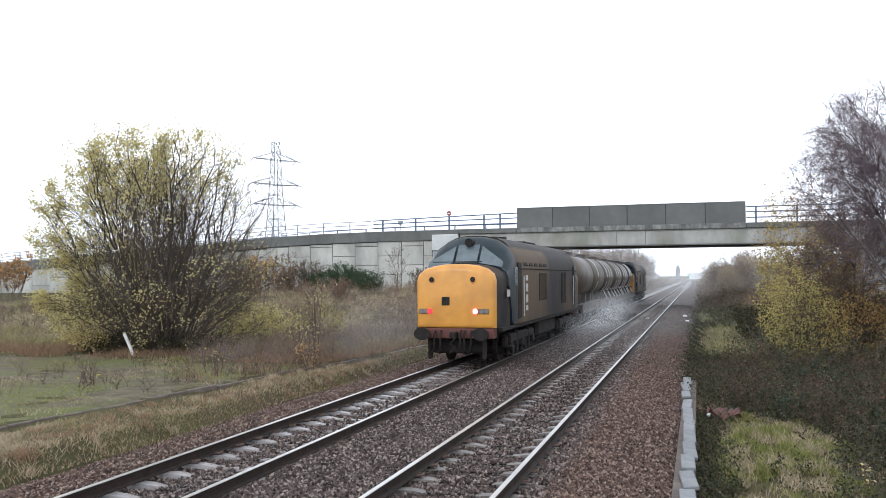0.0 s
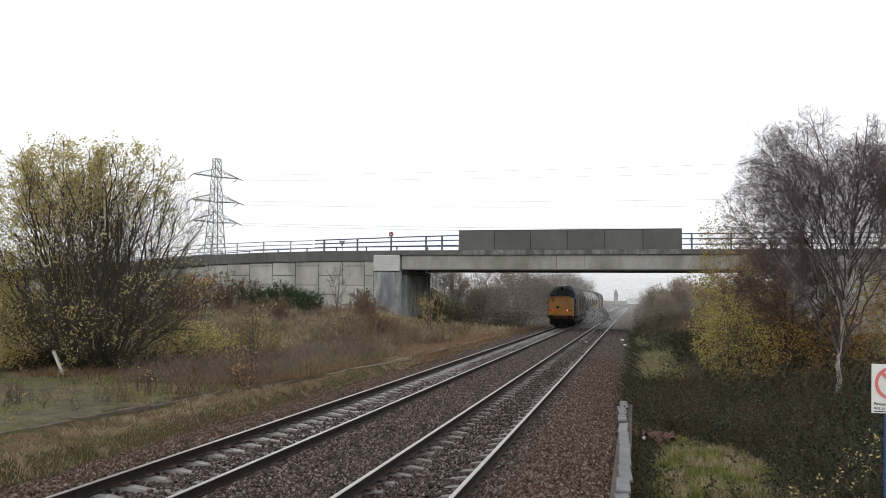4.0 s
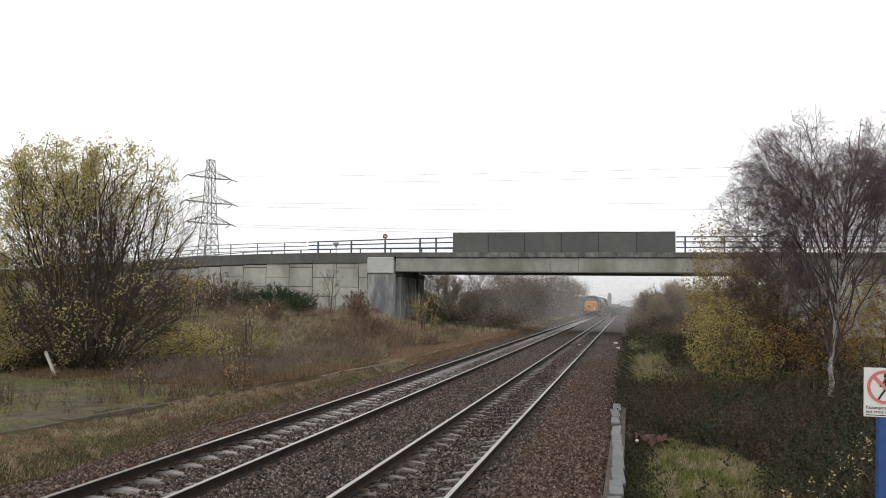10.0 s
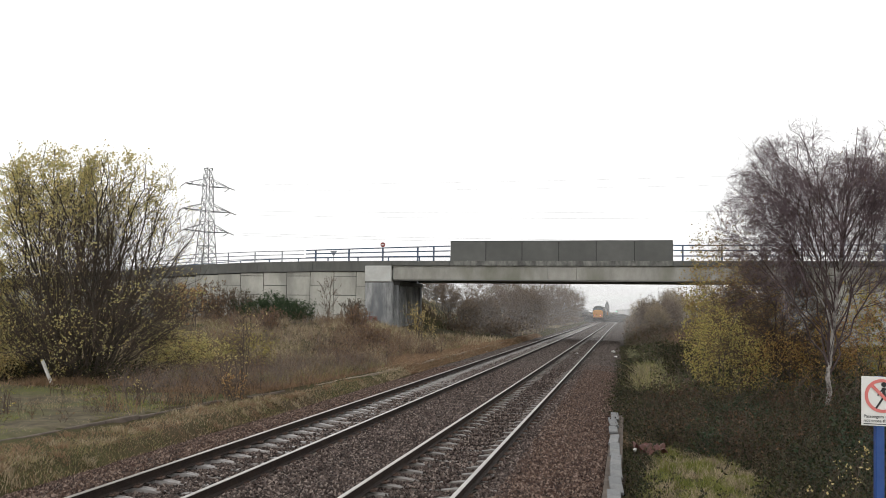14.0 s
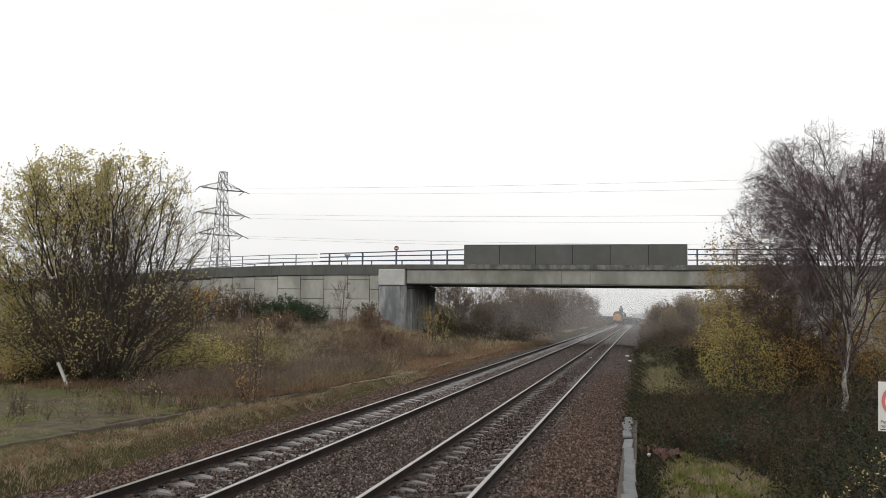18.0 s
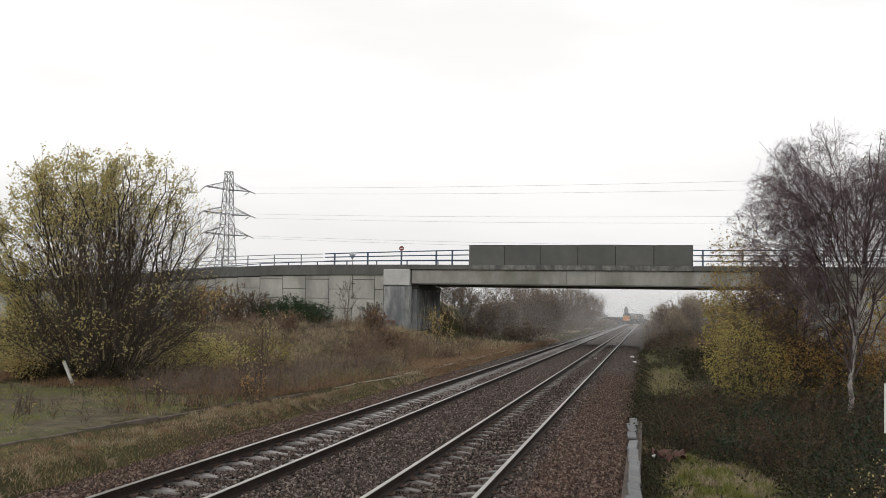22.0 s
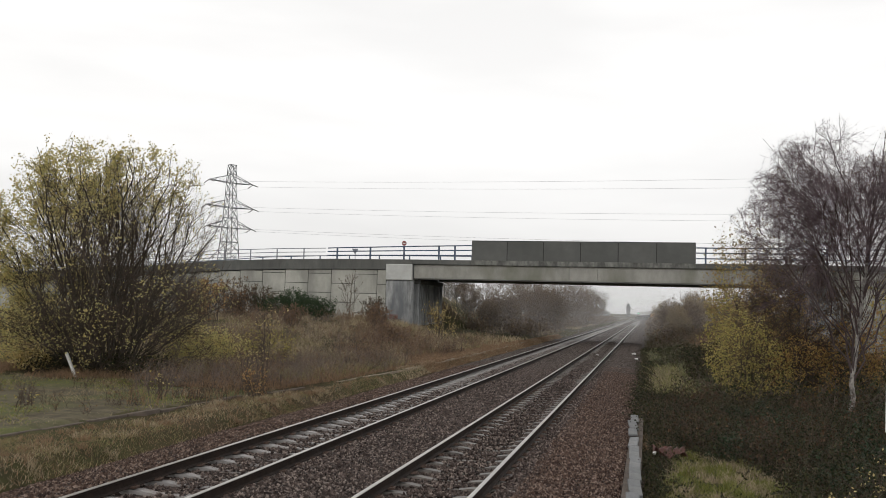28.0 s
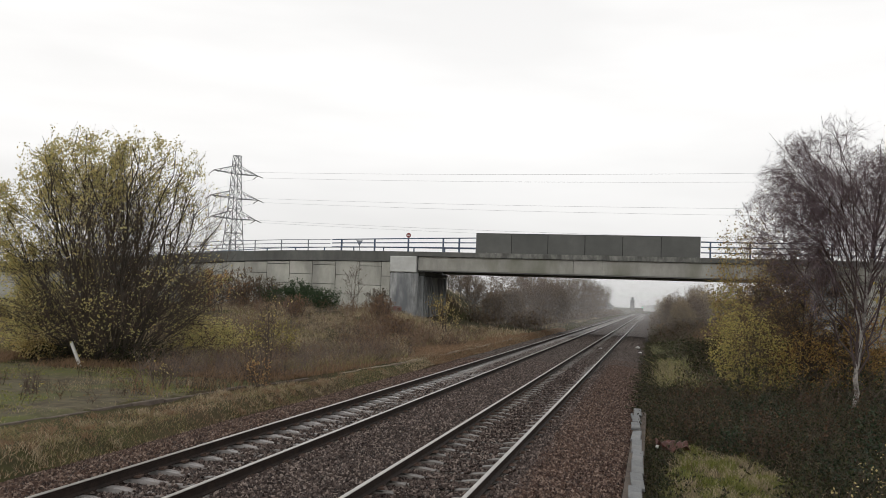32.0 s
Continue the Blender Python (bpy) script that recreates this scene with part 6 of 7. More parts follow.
# bushes and saplings before the approach wall
for k, (x, y, hgt, fan, n, size, leaf, label) in enumerate((
        (-32.5, 68.5, 3.0, 1.0, 900, 0.07, LEAF_SCRUB, "tangled dark bush before the wall"),
        (-38.5, 67.0, 3.6, 1.1, 700, 0.1, LEAF_RUST, "bare brown bush before the wall"),
        (-42.0, 66.0, 3.6, 1.1, 700, 0.1, LEAF_RUST, "bare brown bush before the wall"),
        (-34.5, 68.5, 3.7, 1.1, 700, 0.1, LEAF_RUST, "bare brown bush before the wall"),
        (-33.5, 66.0, 2.6, 0.9, 700, 0.1, LEAF_RUST, "bare brown bush before the wall"),
        (-36.0, 64.0, 2.4, 0.9, 600, 0.1, LEAF_RUST, "bare brown bush before the wall"),
        (-24.6, 69.5, 5.0, 0.22, 40, 0.06, LEAF_RUST, "thin bare sapling before the wall"),
        (-14.8, 62.0, 3.2, 0.6, 1000, 0.065, LEAF_PALE, "yellow-leaved bush beside the abutment"),
        (-22.6, 70.5, 2.2, 0.9, 100, 0.08, LEAF_DARK, "bare grey-brown bush before the abutment"),
        (-57.4, 62.0, 4.2, 0.55, 3200, 0.1, LEAF_FIRE, "orange-leaved bush before the wall"),
        (-31.5, 58.0, 3.8, 0.5, 1500, 0.09, LEAF_FIRE, "orange-leaved bush before the wall"),
        (-11.2, 23.3, 1.5, 0.5, 150, 0.038, LEAF_PALE, "sapling with orange leaves in the yard"),
        (-10.6, 22.6, 1.0, 0.8, 230, 0.04, LEAF_FIRE, "low sapling with orange leaves beside the yard edge"),
        (-11.5, 25.0, 2.5, 0.2, 110, 0.042, LEAF_PALE, "thin sapling with a few pale yellow leaves"),
        (-12.4, 20.5, 1.0, 0.25, 30, 0.04, LEAF_PALE, "thin sapling with a few pale yellow leaves"),
        (-12.9, 21.0, 1.3, 0.6, 24, 0.04, LEAF_YELLOW, "leafless sapling growing through the tarmac"),
        (-14.4, 18.0, 0.8, 0.6, 30, 0.04, LEAF_YELLOW, "small dead weed on the tarmac"),
        (-19.0, 60.0, 2.2, 0.9, 500, 0.09, LEAF_RUST, "bare red-brown bush on the bank"),
        (-24.0, 56.0, 1.9, 0.9, 500, 0.09, LEAF_RUST, "bare red-brown bush on the bank"),
        (-15.0, 50.0, 1.8, 0.9, 500, 0.09, LEAF_RUST, "bare red-brown bush on the bank"))):
    plant("bush", label, "bush", at(x, y), 60 + k, (4 if y < 30 else 24) if fan > 0.7 or y < 30 else 3 if fan < 0.3 else 10, hgt, fan, 0.018 + 0.004 * hgt, TWIG, RED_STEM if leaf is LEAF_RUST and y < 62 else TWIG, leaf, n, size, (6, 5, 2 if hgt > 1.5 else 0), 0.42, (0.07, 0.05, 0.02), 0.6, 0.12 * hgt if fan > 0.3 else 0.03, 0.1, "bushes on the bank", leaf_lo=0.2, twig_r=0.004 + 0.0001 * y, dome=hgt * min(fan, 1.0) * 0.8 if fan > 0.3 else None)

# ---- undergrowth ----
def scatter(rng, n, x0, x1, y0, y1, power=1.0, keep=None):
    x, y = rng.uniform(x0, x1, n), y0 + (y1 - y0) * rng.uniform(0, 1, n) ** power
    if keep is not None:
        k = keep(x, y)
        x, y = x[k], y[k]
    return np.stack([x, y, ground_z(x, y)], 1)


def patchy(scale, cut, seed=0.0):
    """Keeps the points that lie in uneven patches."""
    def f(x, y):
        v = np.sin(x * scale + seed) * np.sin(y * scale * 0.8 + 1.7 * seed) + 0.6 * np.sin(2.3 * x * scale - seed + y * scale) + 0.4 * np.sin(4.1 * y * scale + x)
        return v + RNG.normal(0, 0.25, len(x)) > cut
    return f


def herb(name, label, pts, height, mat, width=0.01, lean=0.3):
    return tagged(part(name, blade_mesh(name, RNG, pts, height, mat, width, lean), mat), label, "grass", kind="stuff")


def thicket(name, label, pts, height, stem_mat, leaf_mat, leaf_n, leaf_size, stems=3, fan=0.7, twigs=3, r=0.008, leaf_lo=0.2):
    """Many low bushes: stems, side twigs and leaves."""
    rng = RNG
    if callable(height):
        height = height(pts[:, 0], pts[:, 1])
    p = np.repeat(pts, stems, axis=0) + rng.normal(0, 0.12, (len(pts) * stems, 3)) * np.array([1, 1, 0])
    n = len(p)
    h = np.repeat(height * np.ones(len(pts)), stems) * rng.uniform(0.5, 1.15, n)
    d = unit(np.stack([rng.normal(0, fan, n), rng.normal(0, fan, n), np.ones(n)], 1))
    P, R, D = grow(rng, p, d, h, np.full(n, r), 3, 0.18, 0.0, 0.4)
    a, b, l1, r1 = shoots(rng, P, R, D, h, twigs, 0.5, 0.8, 0.2)
    P1, R1, D1 = grow(rng, a, b, l1, r1, 2, 0.2, 0.05, 0.4)
    ob = part(name, mesh(name, *joined([tubes(P, R, 3), tubes(P1, R1, 3)]), stem_mat), stem_mat)
    tagged(ob, label, "undergrowth", kind="stuff")
    if leaf_n:
        q = np.concatenate([along(rng, P, leaf_n // 3, leaf_size, leaf_lo), along(rng, P1, leaf_n - leaf_n // 3, leaf_size, leaf_lo)])
        part("leafage", mesh("leafage", *leaves(rng, q, leaf_size, 0.5), leaf_mat), leaf_mat, ob)["kind"] = "stuff"
    return ob


off_track = lambda x, y: x < -11.6 - 0.9 * np.sin(y * 0.31)
behind_yard = lambda x, y: (x < edge_x(y) - 0.3) & (y > 24.6 + 0.8 * np.sin(x * 0.7))
# left of the line, near to far
def tufts(n, each, spread, *area):
    """Points in tight clumps."""
    p = scatter(RNG, n, *area)
    p = np.repeat(p, each, axis=0) + RNG.normal(0, spread, (len(p) * each, 3)) * np.array([1, 1, 0])
    p[:, 2] = ground_z(p[:, 0], p[:, 1])
    return p


strip_only = lambda x, y: x > edge_x(y) + 0.3
herb("strip_grass", "short yellow-olive grass between ballast and yard edge", scatter(RNG, 32000, -12.4, -9.25, 7.5, 32, 1.3, lambda x, y: strip_only(x, y) & patchy(0.8, 0.0, 11)(x, y)), 0.065, GRASS_OLIVE, 0.006, 1.0)
herb("strip_grass", "short straw-coloured grass beside the ballast", scatter(RNG, 16000, -12.4, -9.3, 9, 40, 1.2, lambda x, y: strip_only(x, y) & patchy(0.9, 0.15, 2)(x, y)), 0.085, GRASS_DRY, 0.006, 1.0)
herb("strip_grass", "low brown dead grass beside the ballast", scatter(RNG, 32000, -12.4, -9.3, 7.5, 60, 1.2, strip_only), 0.07, GRASS_RED, 0.006, 0.9)
herb("strip_grass", "low brown dead grass along the foot of the ballast", scatter(RNG, 26000, -10.3, -9.2, 38, 100, 1.2), 0.11, GRASS_RED, 0.013, 1.0)
herb("strip_grass", "low straw along the foot of the ballast", scatter(RNG, 9000, -10.3, -9.2, 34, 90, 1.2, patchy(0.6, 0.1, 101)), 0.12, GRASS_DRY, 0.012, 1.0)
herb("strip_tussocks", "straw tussocks along the ballast", tufts(150, 60, 0.07, -12.2, -9.5, 10, 34, 1.2, lambda x, y: strip_only(x, y) & patchy(0.7, -0.1, 25)(x, y)), 0.15, GRASS_DRY, 0.006, 0.8)
herb("strip_tussocks", "brown tussocks along the ballast", tufts(120, 50, 0.08, -12.2, -9.5, 10, 40, 1.2, strip_only), 0.13, GRASS_RED, 0.006, 0.8)
herb("yard_weeds", "tufts of dry weeds in the cracked tarmac", scatter(RNG, 26000, -30, -11.2, 11, 25.5, 1.0, lambda x, y: (x < edge_x(y) - 0.1) & patchy(0.9, 0.45, 5)(x, y)), 0.1, GRASS_DRY, 0.007, 0.8)
herb("yard_moss", "green moss on the damp tarmac", scatter(RNG, 36000, -34, -11.2, 11, 25.5, 1.0, lambda x, y: (x < edge_x(y) - 0.1) & patchy(0.5, 0.1, 13)(x, y * 2.2)) + np.array([0, 0, 0.03]), 0.04, LEAF_GREEN, 0.009, 0.9)
herb("edge_stalks", "dead brown stalks along the yard edge", scatter(RNG, 2200, -13.0, -9.8, 19, 34, 1.0, lambda x, y: (np.abs(x - edge_x(y) + 0.5) < 0.7) & patchy(0.8, -0.2, 9)(x, y)), 0.5, GRASS_RED, 0.007, 0.45)
herb("red_grass", "band of reddish dry grass behind the yard", scatter(RNG, 30000, -42, -13.0, 24.2, 28.5, 1.0, lambda x, y: behind_yard(x, y) & patchy(0.9, -0.3, 51)(x, y)), 0.28, GRASS_RED, 0.009, 0.65)
herb("olive_grass", "olive tufts behind the red grass", scatter(RNG, 30000, -42, -10.3, 27, 38, 1.0, lambda x, y: behind_yard(x, y) & patchy(0.5, -0.2, 21)(x, y)), 0.4, GRASS_OLIVE, 0.011, 0.5)
herb("tall_grass", "tall dry grass on the bank", scatter(RNG, 50000, -50, -10.4, 30, 73, 1.2, lambda x, y: off_track(x, y) & patchy(0.35, 0.35, 1)(x, y)), 0.45, GRASS_DRY, 0.013, 0.65)
herb("low_grass", "low brown trodden grass beside the line", scatter(RNG, 40000, -14, -9.9, 24, 74, 1.3, lambda x, y: x < edge_x(y) - 0.08), 0.14, GRASS_RED, 0.012, 0.9)
herb("olive_grass", "olive grass on the bank", scatter(RNG, 60000, -50, -10.2, 28, 73, 1.1, lambda x, y: off_track(x, y) & patchy(0.3, -0.1, 4)(x, y)), 0.38, GRASS_OLIVE, 0.014, 0.7)
tuss = scatter(RNG, 520, -48, -10.6, 28, 73, 1.0, lambda x, y: off_track(x, y) & patchy(0.3, -0.2, 17)(x, y))
tuss = np.repeat(tuss, 90, axis=0) + RNG.normal(0, 0.28, (len(tuss) * 90, 3)) * np.array([1, 1, 0])
herb("straw_tussocks", "pale straw tussocks on the bank", tuss, 0.62, GRASS_DRY, 0.014, 0.6)
thicket("red_scrub", "red-brown leafless scrub on the bank", scatter(RNG, 2000, -46, -10.8, 31, 72, 1.0, lambda x, y: off_track(x, y) & patchy(0.28, 0.3, 3)(x, y)), 1.1, RED_STEM, LEAF_RUST, 26000, 0.055, 3, 0.5, 3, 0.012)
thicket("bramble_scrub", "dull green bramble on the bank", scatter(RNG, 900, -46, -11.5, 34, 72, 1.0, lambda x, y: off_track(x, y) & patchy(0.4, 0.5, 7)(x, y)), 0.8, GREY_STEM, LEAF_SCRUB, 24000, 0.055, 3, 0.9, 2, 0.01)
thicket("grey_scrub", "tangled grey-brown twigs over the bank", scatter(RNG, 1700, -44, -11.2, 29, 72, 1.0, lambda x, y: off_track(x, y) & patchy(0.33, 0.1, 19)(x, y)), 0.9, GREY_STEM, LEAF_RUST, 6000, 0.05, 4, 0.8, 3, 0.008)
thicket("dark_tangle", "dark brown tangle of dead stems on the bank", scatter(RNG, 800, -46, -12.5, 36, 72, 1.0, lambda x, y: patchy(0.25, 0.75, 41)(x, y)), 1.4, GREY_STEM, LEAF_RUST, 6000, 0.05, 4, 0.5, 4, 0.011)
thicket("edge_weeds", "dark bare weed stems along the yard edge", scatter(RNG, 190, -13.6, -10.4, 18.5, 27, 1.0, lambda x, y: (np.abs(x - edge_x(y) + 0.55) < 0.75) & patchy(0.9, -0.15, 71)(x, y)), 0.6, DARK_STEM, LEAF_RUST, 900, 0.03, 4, 0.45, 4, 0.0055)
thicket("yard_weeds_tall", "dead brown dock stems on the tarmac", scatter(RNG, 40, -19, -12, 16, 24, 1.0, lambda x, y: x < edge_x(y) - 0.3), 0.45, DARK_STEM, LEAF_RUST, 500, 0.03, 3, 0.3, 4, 0.006)
herb("yard_straw", "pale straw lying over the mossy tarmac", scatter(RNG, 14000, -30, -11.6, 13, 25.5, 1.0, lambda x, y: (x < edge_x(y) - 0.1) & patchy(0.6, 0.25, 87)(x * 0.5, y * 2.2)), 0.05, GRASS_DRY, 0.007, 1.6)
herb("yard_straw", "straw lying in bands over the tarmac", scatter(RNG, 16000, -30, -11.6, 15, 25.5, 1.0, lambda x, y: (x < edge_x(y) - 0.1) & patchy(0.5, 0.3, 83)(x * 0.6, y * 2.6)), 0.05, GRASS_RED, 0.008, 1.6)
thicket("willow_foot", "dark brambles round the foot of the willow", scatter(RNG, 130, -21.0, -16.4, 25.9, 28.5, 1.0), 0.75, DARK_STEM, LEAF_DARK, 9000, 0.05, 4, 0.7, 3, 0.008)
thicket("brown_scrub", "dark leafless weeds and brambles beside the line", scatter(RNG, 620, -17, -10.7, 25, 52, 1.0, lambda x, y: (x < edge_x(y) - 0.4) & patchy(0.45, -0.1, 91)(x, y)), 0.75, DARK_STEM, LEAF_RUST, 7000, 0.04, 4, 0.5, 4, 0.008)
thicket("red_weeds", "dead red-brown willowherb stems beside the line", scatter(RNG, 420, -15, -10.6, 24, 60, 1.0, lambda x, y: (x < edge_x(y) - 0.4) & patchy(0.5, 0.1, 97)(x, y)), 0.8, RED_STEM, LEAF_RUST, 6000, 0.04, 4, 0.3, 3, 0.007)
thicket("yard_scrub", "brown leafless weeds behind the old yard", scatter(RNG, 480, -15, -10.3, 23, 38, 1.0, lambda x, y: x < edge_x(y) - 0.2), 0.85, GREY_STEM, LEAF_RUST, 3000, 0.035, 3, 0.5, 4, 0.006)
# right of the line
heaps = lambda x, y: (1 - 0.35 * smoothstep(22, 27, y)) * 0.72 + 0.3 * np.sin(1.7 * x + 0.4) * np.sin(0.9 * y) + 0.22 * np.sin(3.1 * x + 1.3 * y) + 0.14 * np.sin(2.3 * y - 4 * x)
moss = lambda x, y: np.hypot((x - 1.2) / 1.15, (y - 15.0) / 4.6) + 0.22 * np.sin(4 * x + y) * np.sin(2.6 * y) < 1
herb("moss_grass", "bright mossy grass beside the cable trough", scatter(RNG, 38000, 0.25, 2.9, 11, 21, 1.2, lambda x, y: moss(x, y) & patchy(2.6, 0.3, 14)(x, y)), 0.08, LEAF_MOSS, 0.011, 0.8)
herb("straw_tufts", "straw tufts in the moss", tufts(150, 40, 0.09, 0.3, 2.8, 11.5, 20, 1.2, moss), 0.17, GRASS_DRY, 0.006, 0.7)
herb("moss_tufts", "taller green tufts in the moss", tufts(110, 40, 0.06, 0.3, 2.8, 11.5, 20, 1.2, moss), 0.2, LEAF_MOSS, 0.008, 0.6)
herb("straw_grass", "straw-coloured tussocks in the undergrowth", scatter(RNG, 12000, 0.3, 3.4, 10.5, 19, 1.6, lambda x, y: patchy(1.3, 0.25, 6)(x, y) & ~moss(x, y)), 0.24, GRASS_DRY, 0.006, 0.5)
thicket("bramble", "dark tangled bramble and ivy beside the line", scatter(RNG, 1500, 0.3, 8, 10.5, 31, 1.1, lambda x, y: ~moss(x, y) | (RNG.uniform(0, 1, len(x)) < 0.03)), heaps, TWIG, LEAF_DARK, 200000, 0.033, 4, 0.9, 3, 0.005, 0.05)
thicket("ivy_clumps", "dark green ivy heaped over the bramble", tufts(26, 9, 0.4, 2.0, 7.5, 11.5, 27, 1.0), 0.85, DARK_STEM, LEAF_IVY, 26000, 0.04, 3, 0.9, 3, 0.006, 0.3)
thicket("brown_bramble", "dead brown bramble canes in the undergrowth", tufts(40, 5, 0.4, 0.8, 8, 18, 31, 1.0, lambda x, y: ~moss(x, y)), 0.95, DARK_STEM, LEAF_BROWN, 9000, 0.035, 3, 0.8, 4, 0.005)
thicket("creeping_bramble", "low dark creepers over the edge of the cable trough", scatter(RNG, 420, 0.06, 0.45, 10.5, 32, 1.2), 0.22, TWIG, LEAF_DARK, 22000, 0.03, 3, 1.2, 3, 0.004, 0.05)
thicket("dead_stems", "dry brown stems standing in the bramble", scatter(RNG, 90, 0.6, 8, 16, 31, 1.0, lambda x, y: ~moss(x, y)), 1.1, DARK_STEM, LEAF_BROWN, 3000, 0.04, 3, 0.35, 4, 0.005)
thicket("lineside_hedge", "dark overgrown hedge along the line", scatter(RNG, 1100, 0.5, 8, 29, 73, 1.0), lambda x, y: np.clip(0.18 + 0.33 * x, 0.3, 1.35) * (1 + 0.4 * np.sin(1.3 * x + 0.5 * y) * np.sin(0.37 * y + x)), GREY_STEM, LEAF_HEDGE, 60000, 0.075, 3, 0.7, 3, 0.011, 0.1)
thicket("lineside_hedge", "brown overgrown hedge along the line", scatter(RNG, 320, 3.4, 9, 34, 73, 1.0), 1.8, RED_STEM, LEAF_RUST, 22000, 0.075, 4, 0.45, 4, 0.011, 0.1)
thicket("yellow_sprigs", "sprigs of bright yellow leaves in the bramble", np.array([[3.1, 13.2, -0.35], [2.55, 12.2, -0.35], [2.3, 12.5, -0.35]]), np.array([1.2, 0.9, 0.8]), GREY_STEM, LEAF_PALE, 150, 0.03, 2, 0.2, 3, 0.004, 0.5)
herb("hedge_grass", "pale grass showing through the hedge", tufts(34, 60, 0.13, 0.55, 1.5, 31, 43, 1.0), 0.62, GRASS_DRY, 0.01, 0.6)
herb("hedge_grass", "yellow-green grass showing through the hedge", tufts(46, 60, 0.14, 0.5, 1.7, 29, 45, 1.0), 0.66, GRASS_GREEN, 0.01, 0.6)
herb("hedge_grass", "olive grass showing through the hedge", tufts(70, 50, 0.12, 0.5, 2.2, 22, 50, 1.0), 0.3, GRASS_OLIVE, 0.009, 0.8)
thicket("hedge_moss", "light green bramble tops in the hedge", scatter(RNG, 60, 0.6, 3.5, 30, 60, 1.0, patchy(0.5, 0.2, 33)), 0.9, GREY_STEM, LEAF_GREY_GREEN, 5000, 0.045, 3, 0.7, 3, 0.008)
thicket("ballast_creepers", "dark creepers spilling over the edge of the ballast", scatter(RNG, 900, -0.45, 0.9, 25, 74, 1.2), 0.42, TWIG, LEAF_DARK, 34000, 0.05, 3, 1.2, 3, 0.006, 0.05)
herb("ballast_edge_grass", "dead brown grass along the edge of the ballast", scatter(RNG, 9000, -0.5, 0.7, 20, 74, 1.2, patchy(0.9, 0.0, 61)), 0.2, GRASS_RED, 0.008, 0.8)
# beyond the bridge
thicket("far_scrub", "misty brown scrub beyond the bridge", scatter(RNG, 1300, -45, -10.5, 85, 190, 1.5, lambda x, y: (x > -18) | (y > 112)), 1.9, GREY_STEM, LEAF_FAR, 26000, 0.16, 3, 0.6, 3, 0.025)
thicket("far_scrub", "misty brown scrub beyond the bridge", scatter(RNG, 900, 0.8, 16, 75, 230, 1.3), 1.8, GREY_STEM, LEAF_FAR, 24000, 0.17, 3, 0.6, 3, 0.025)
thicket("far_verge", "misty grey-brown scrub along the far verge", scatter(RNG, 500, -17, -10.6, 180, 345, 1.0), 1.3, GREY_STEM, LEAF_FAR, 14000, 0.2, 3, 0.6, 3, 0.03)
thicket("far_verge", "dark brown hedge along the line beyond the bridge", scatter(RNG, 800, 0.1, 4.5, 74, 150, 1.2), lambda x, y: np.clip(0.5 + 0.45 * x, 0.4, 2.2), GREY_STEM, LEAF_SCRUB, 22000, 0.1, 4, 0.7, 3, 0.018)
thicket("far_verge", "misty brown hedge along the line beyond the bridge", scatter(RNG, 600, 0.3, 8, 140, 345, 1.0), lambda x, y: np.clip(0.9 + 0.5 * x, 0.8, 3.2), GREY_STEM, LEAF_FAR, 16000, 0.2, 4, 0.6, 3, 0.03)
herb("far_grass", "pale dry grass beyond the bridge", scatter(RNG, 22000, -40, -10.4, 62, 190, 1.3, patchy(0.2, 0.1, 8)), 0.4, GRASS_DRY, 0.04, 0.4)
FAR_TREES = [(2.9, 118, 5.4), (3.4, 100, 4.4), (2.6, 140, 5.6), (-19.5, 95, 4.2), (-16.8, 93, 3.6), (-22.5, 101, 5.2), (-18.0, 112, 8.5), (-15.6, 118, 9.0), (-12.8, 120, 6.0), (-13.2, 108, 6.2), (-16, 100, 5.0), (-15, 128, 7.4), (-14.5, 146, 8.6), (-13.8, 166, 9.6), (-14, 190, 10), (-13.8, 214, 10), (-13.5, 240, 9.5), (-20, 110, 3.6), (-25, 112, 3.2), (-24, 130, 7.2), (-22, 150, 9), (-23, 178, 10), (-30, 105, 2.6), (-36, 112, 2.8), (-44, 120, 4.0), (-52, 118, 3.6), (-33, 130, 8.6), (5.0, 112, 5.2), (6.5, 124, 6.4), (10.5, 104, 5.6), (6.5, 142, 7.0), (15, 112, 6.4), (9, 165, 7.6), (12, 135, 7.5), (21, 110, 6.6)]
for k, (x, y, hgt) in enumerate(FAR_TREES):
    crown_tree("tree", "bare grey-brown trackside tree in mist", "tree", at(x, y), 90 + k, hgt * 0.54, hgt * 0.4, hgt * 0.46, 0.1, (7, 50, 420, 2300), (0.1, 0.05, 0.028, 0.016), GREY_STEM, GREY_STEM, LEAF_FAR_TAN if x > 0 and k % 3 else LEAF_FAR, 12000 if y > 119 and -16 < x < -12 else 7000 if k % 3 or x > 0 else 3000, 0.08, 0.05, "trackside trees", jitter=0.7, lump=0.14, hollow=0.3)

# ---- the far end of the line ----
HAZY = material("pale_far_building", (0.74, 0.75, 0.76), (0.8, 0.8, 0.8), scale=0.1, rough=0.9)
HAZY_DARK = material("grey_far_tower", (0.13, 0.14, 0.15), (0.17, 0.18, 0.19), scale=0.1, rough=0.9)
# distance haze painted into the tree line's colours, paler than real foliage
FAR_WOOD = leaf_material("hazed_far_wood", [(0.24, 0.25, 0.25), (0.28, 0.28, 0.28), (0.31, 0.31, 0.3)], translucent=0.0)
tower = thing("tower_block", "distant grey tower block beside the railway", "building", pose(-13.5, 640, 0))
part("wall", box(-1.45, 1.45, 0, 4, 0, 8.2, 0.2), HAZY_DARK, tower)
part("roof", box(-0.8, 0.8, 1, 3, 8.2, 9.8, 0.2), HAZY_DARK, tower)
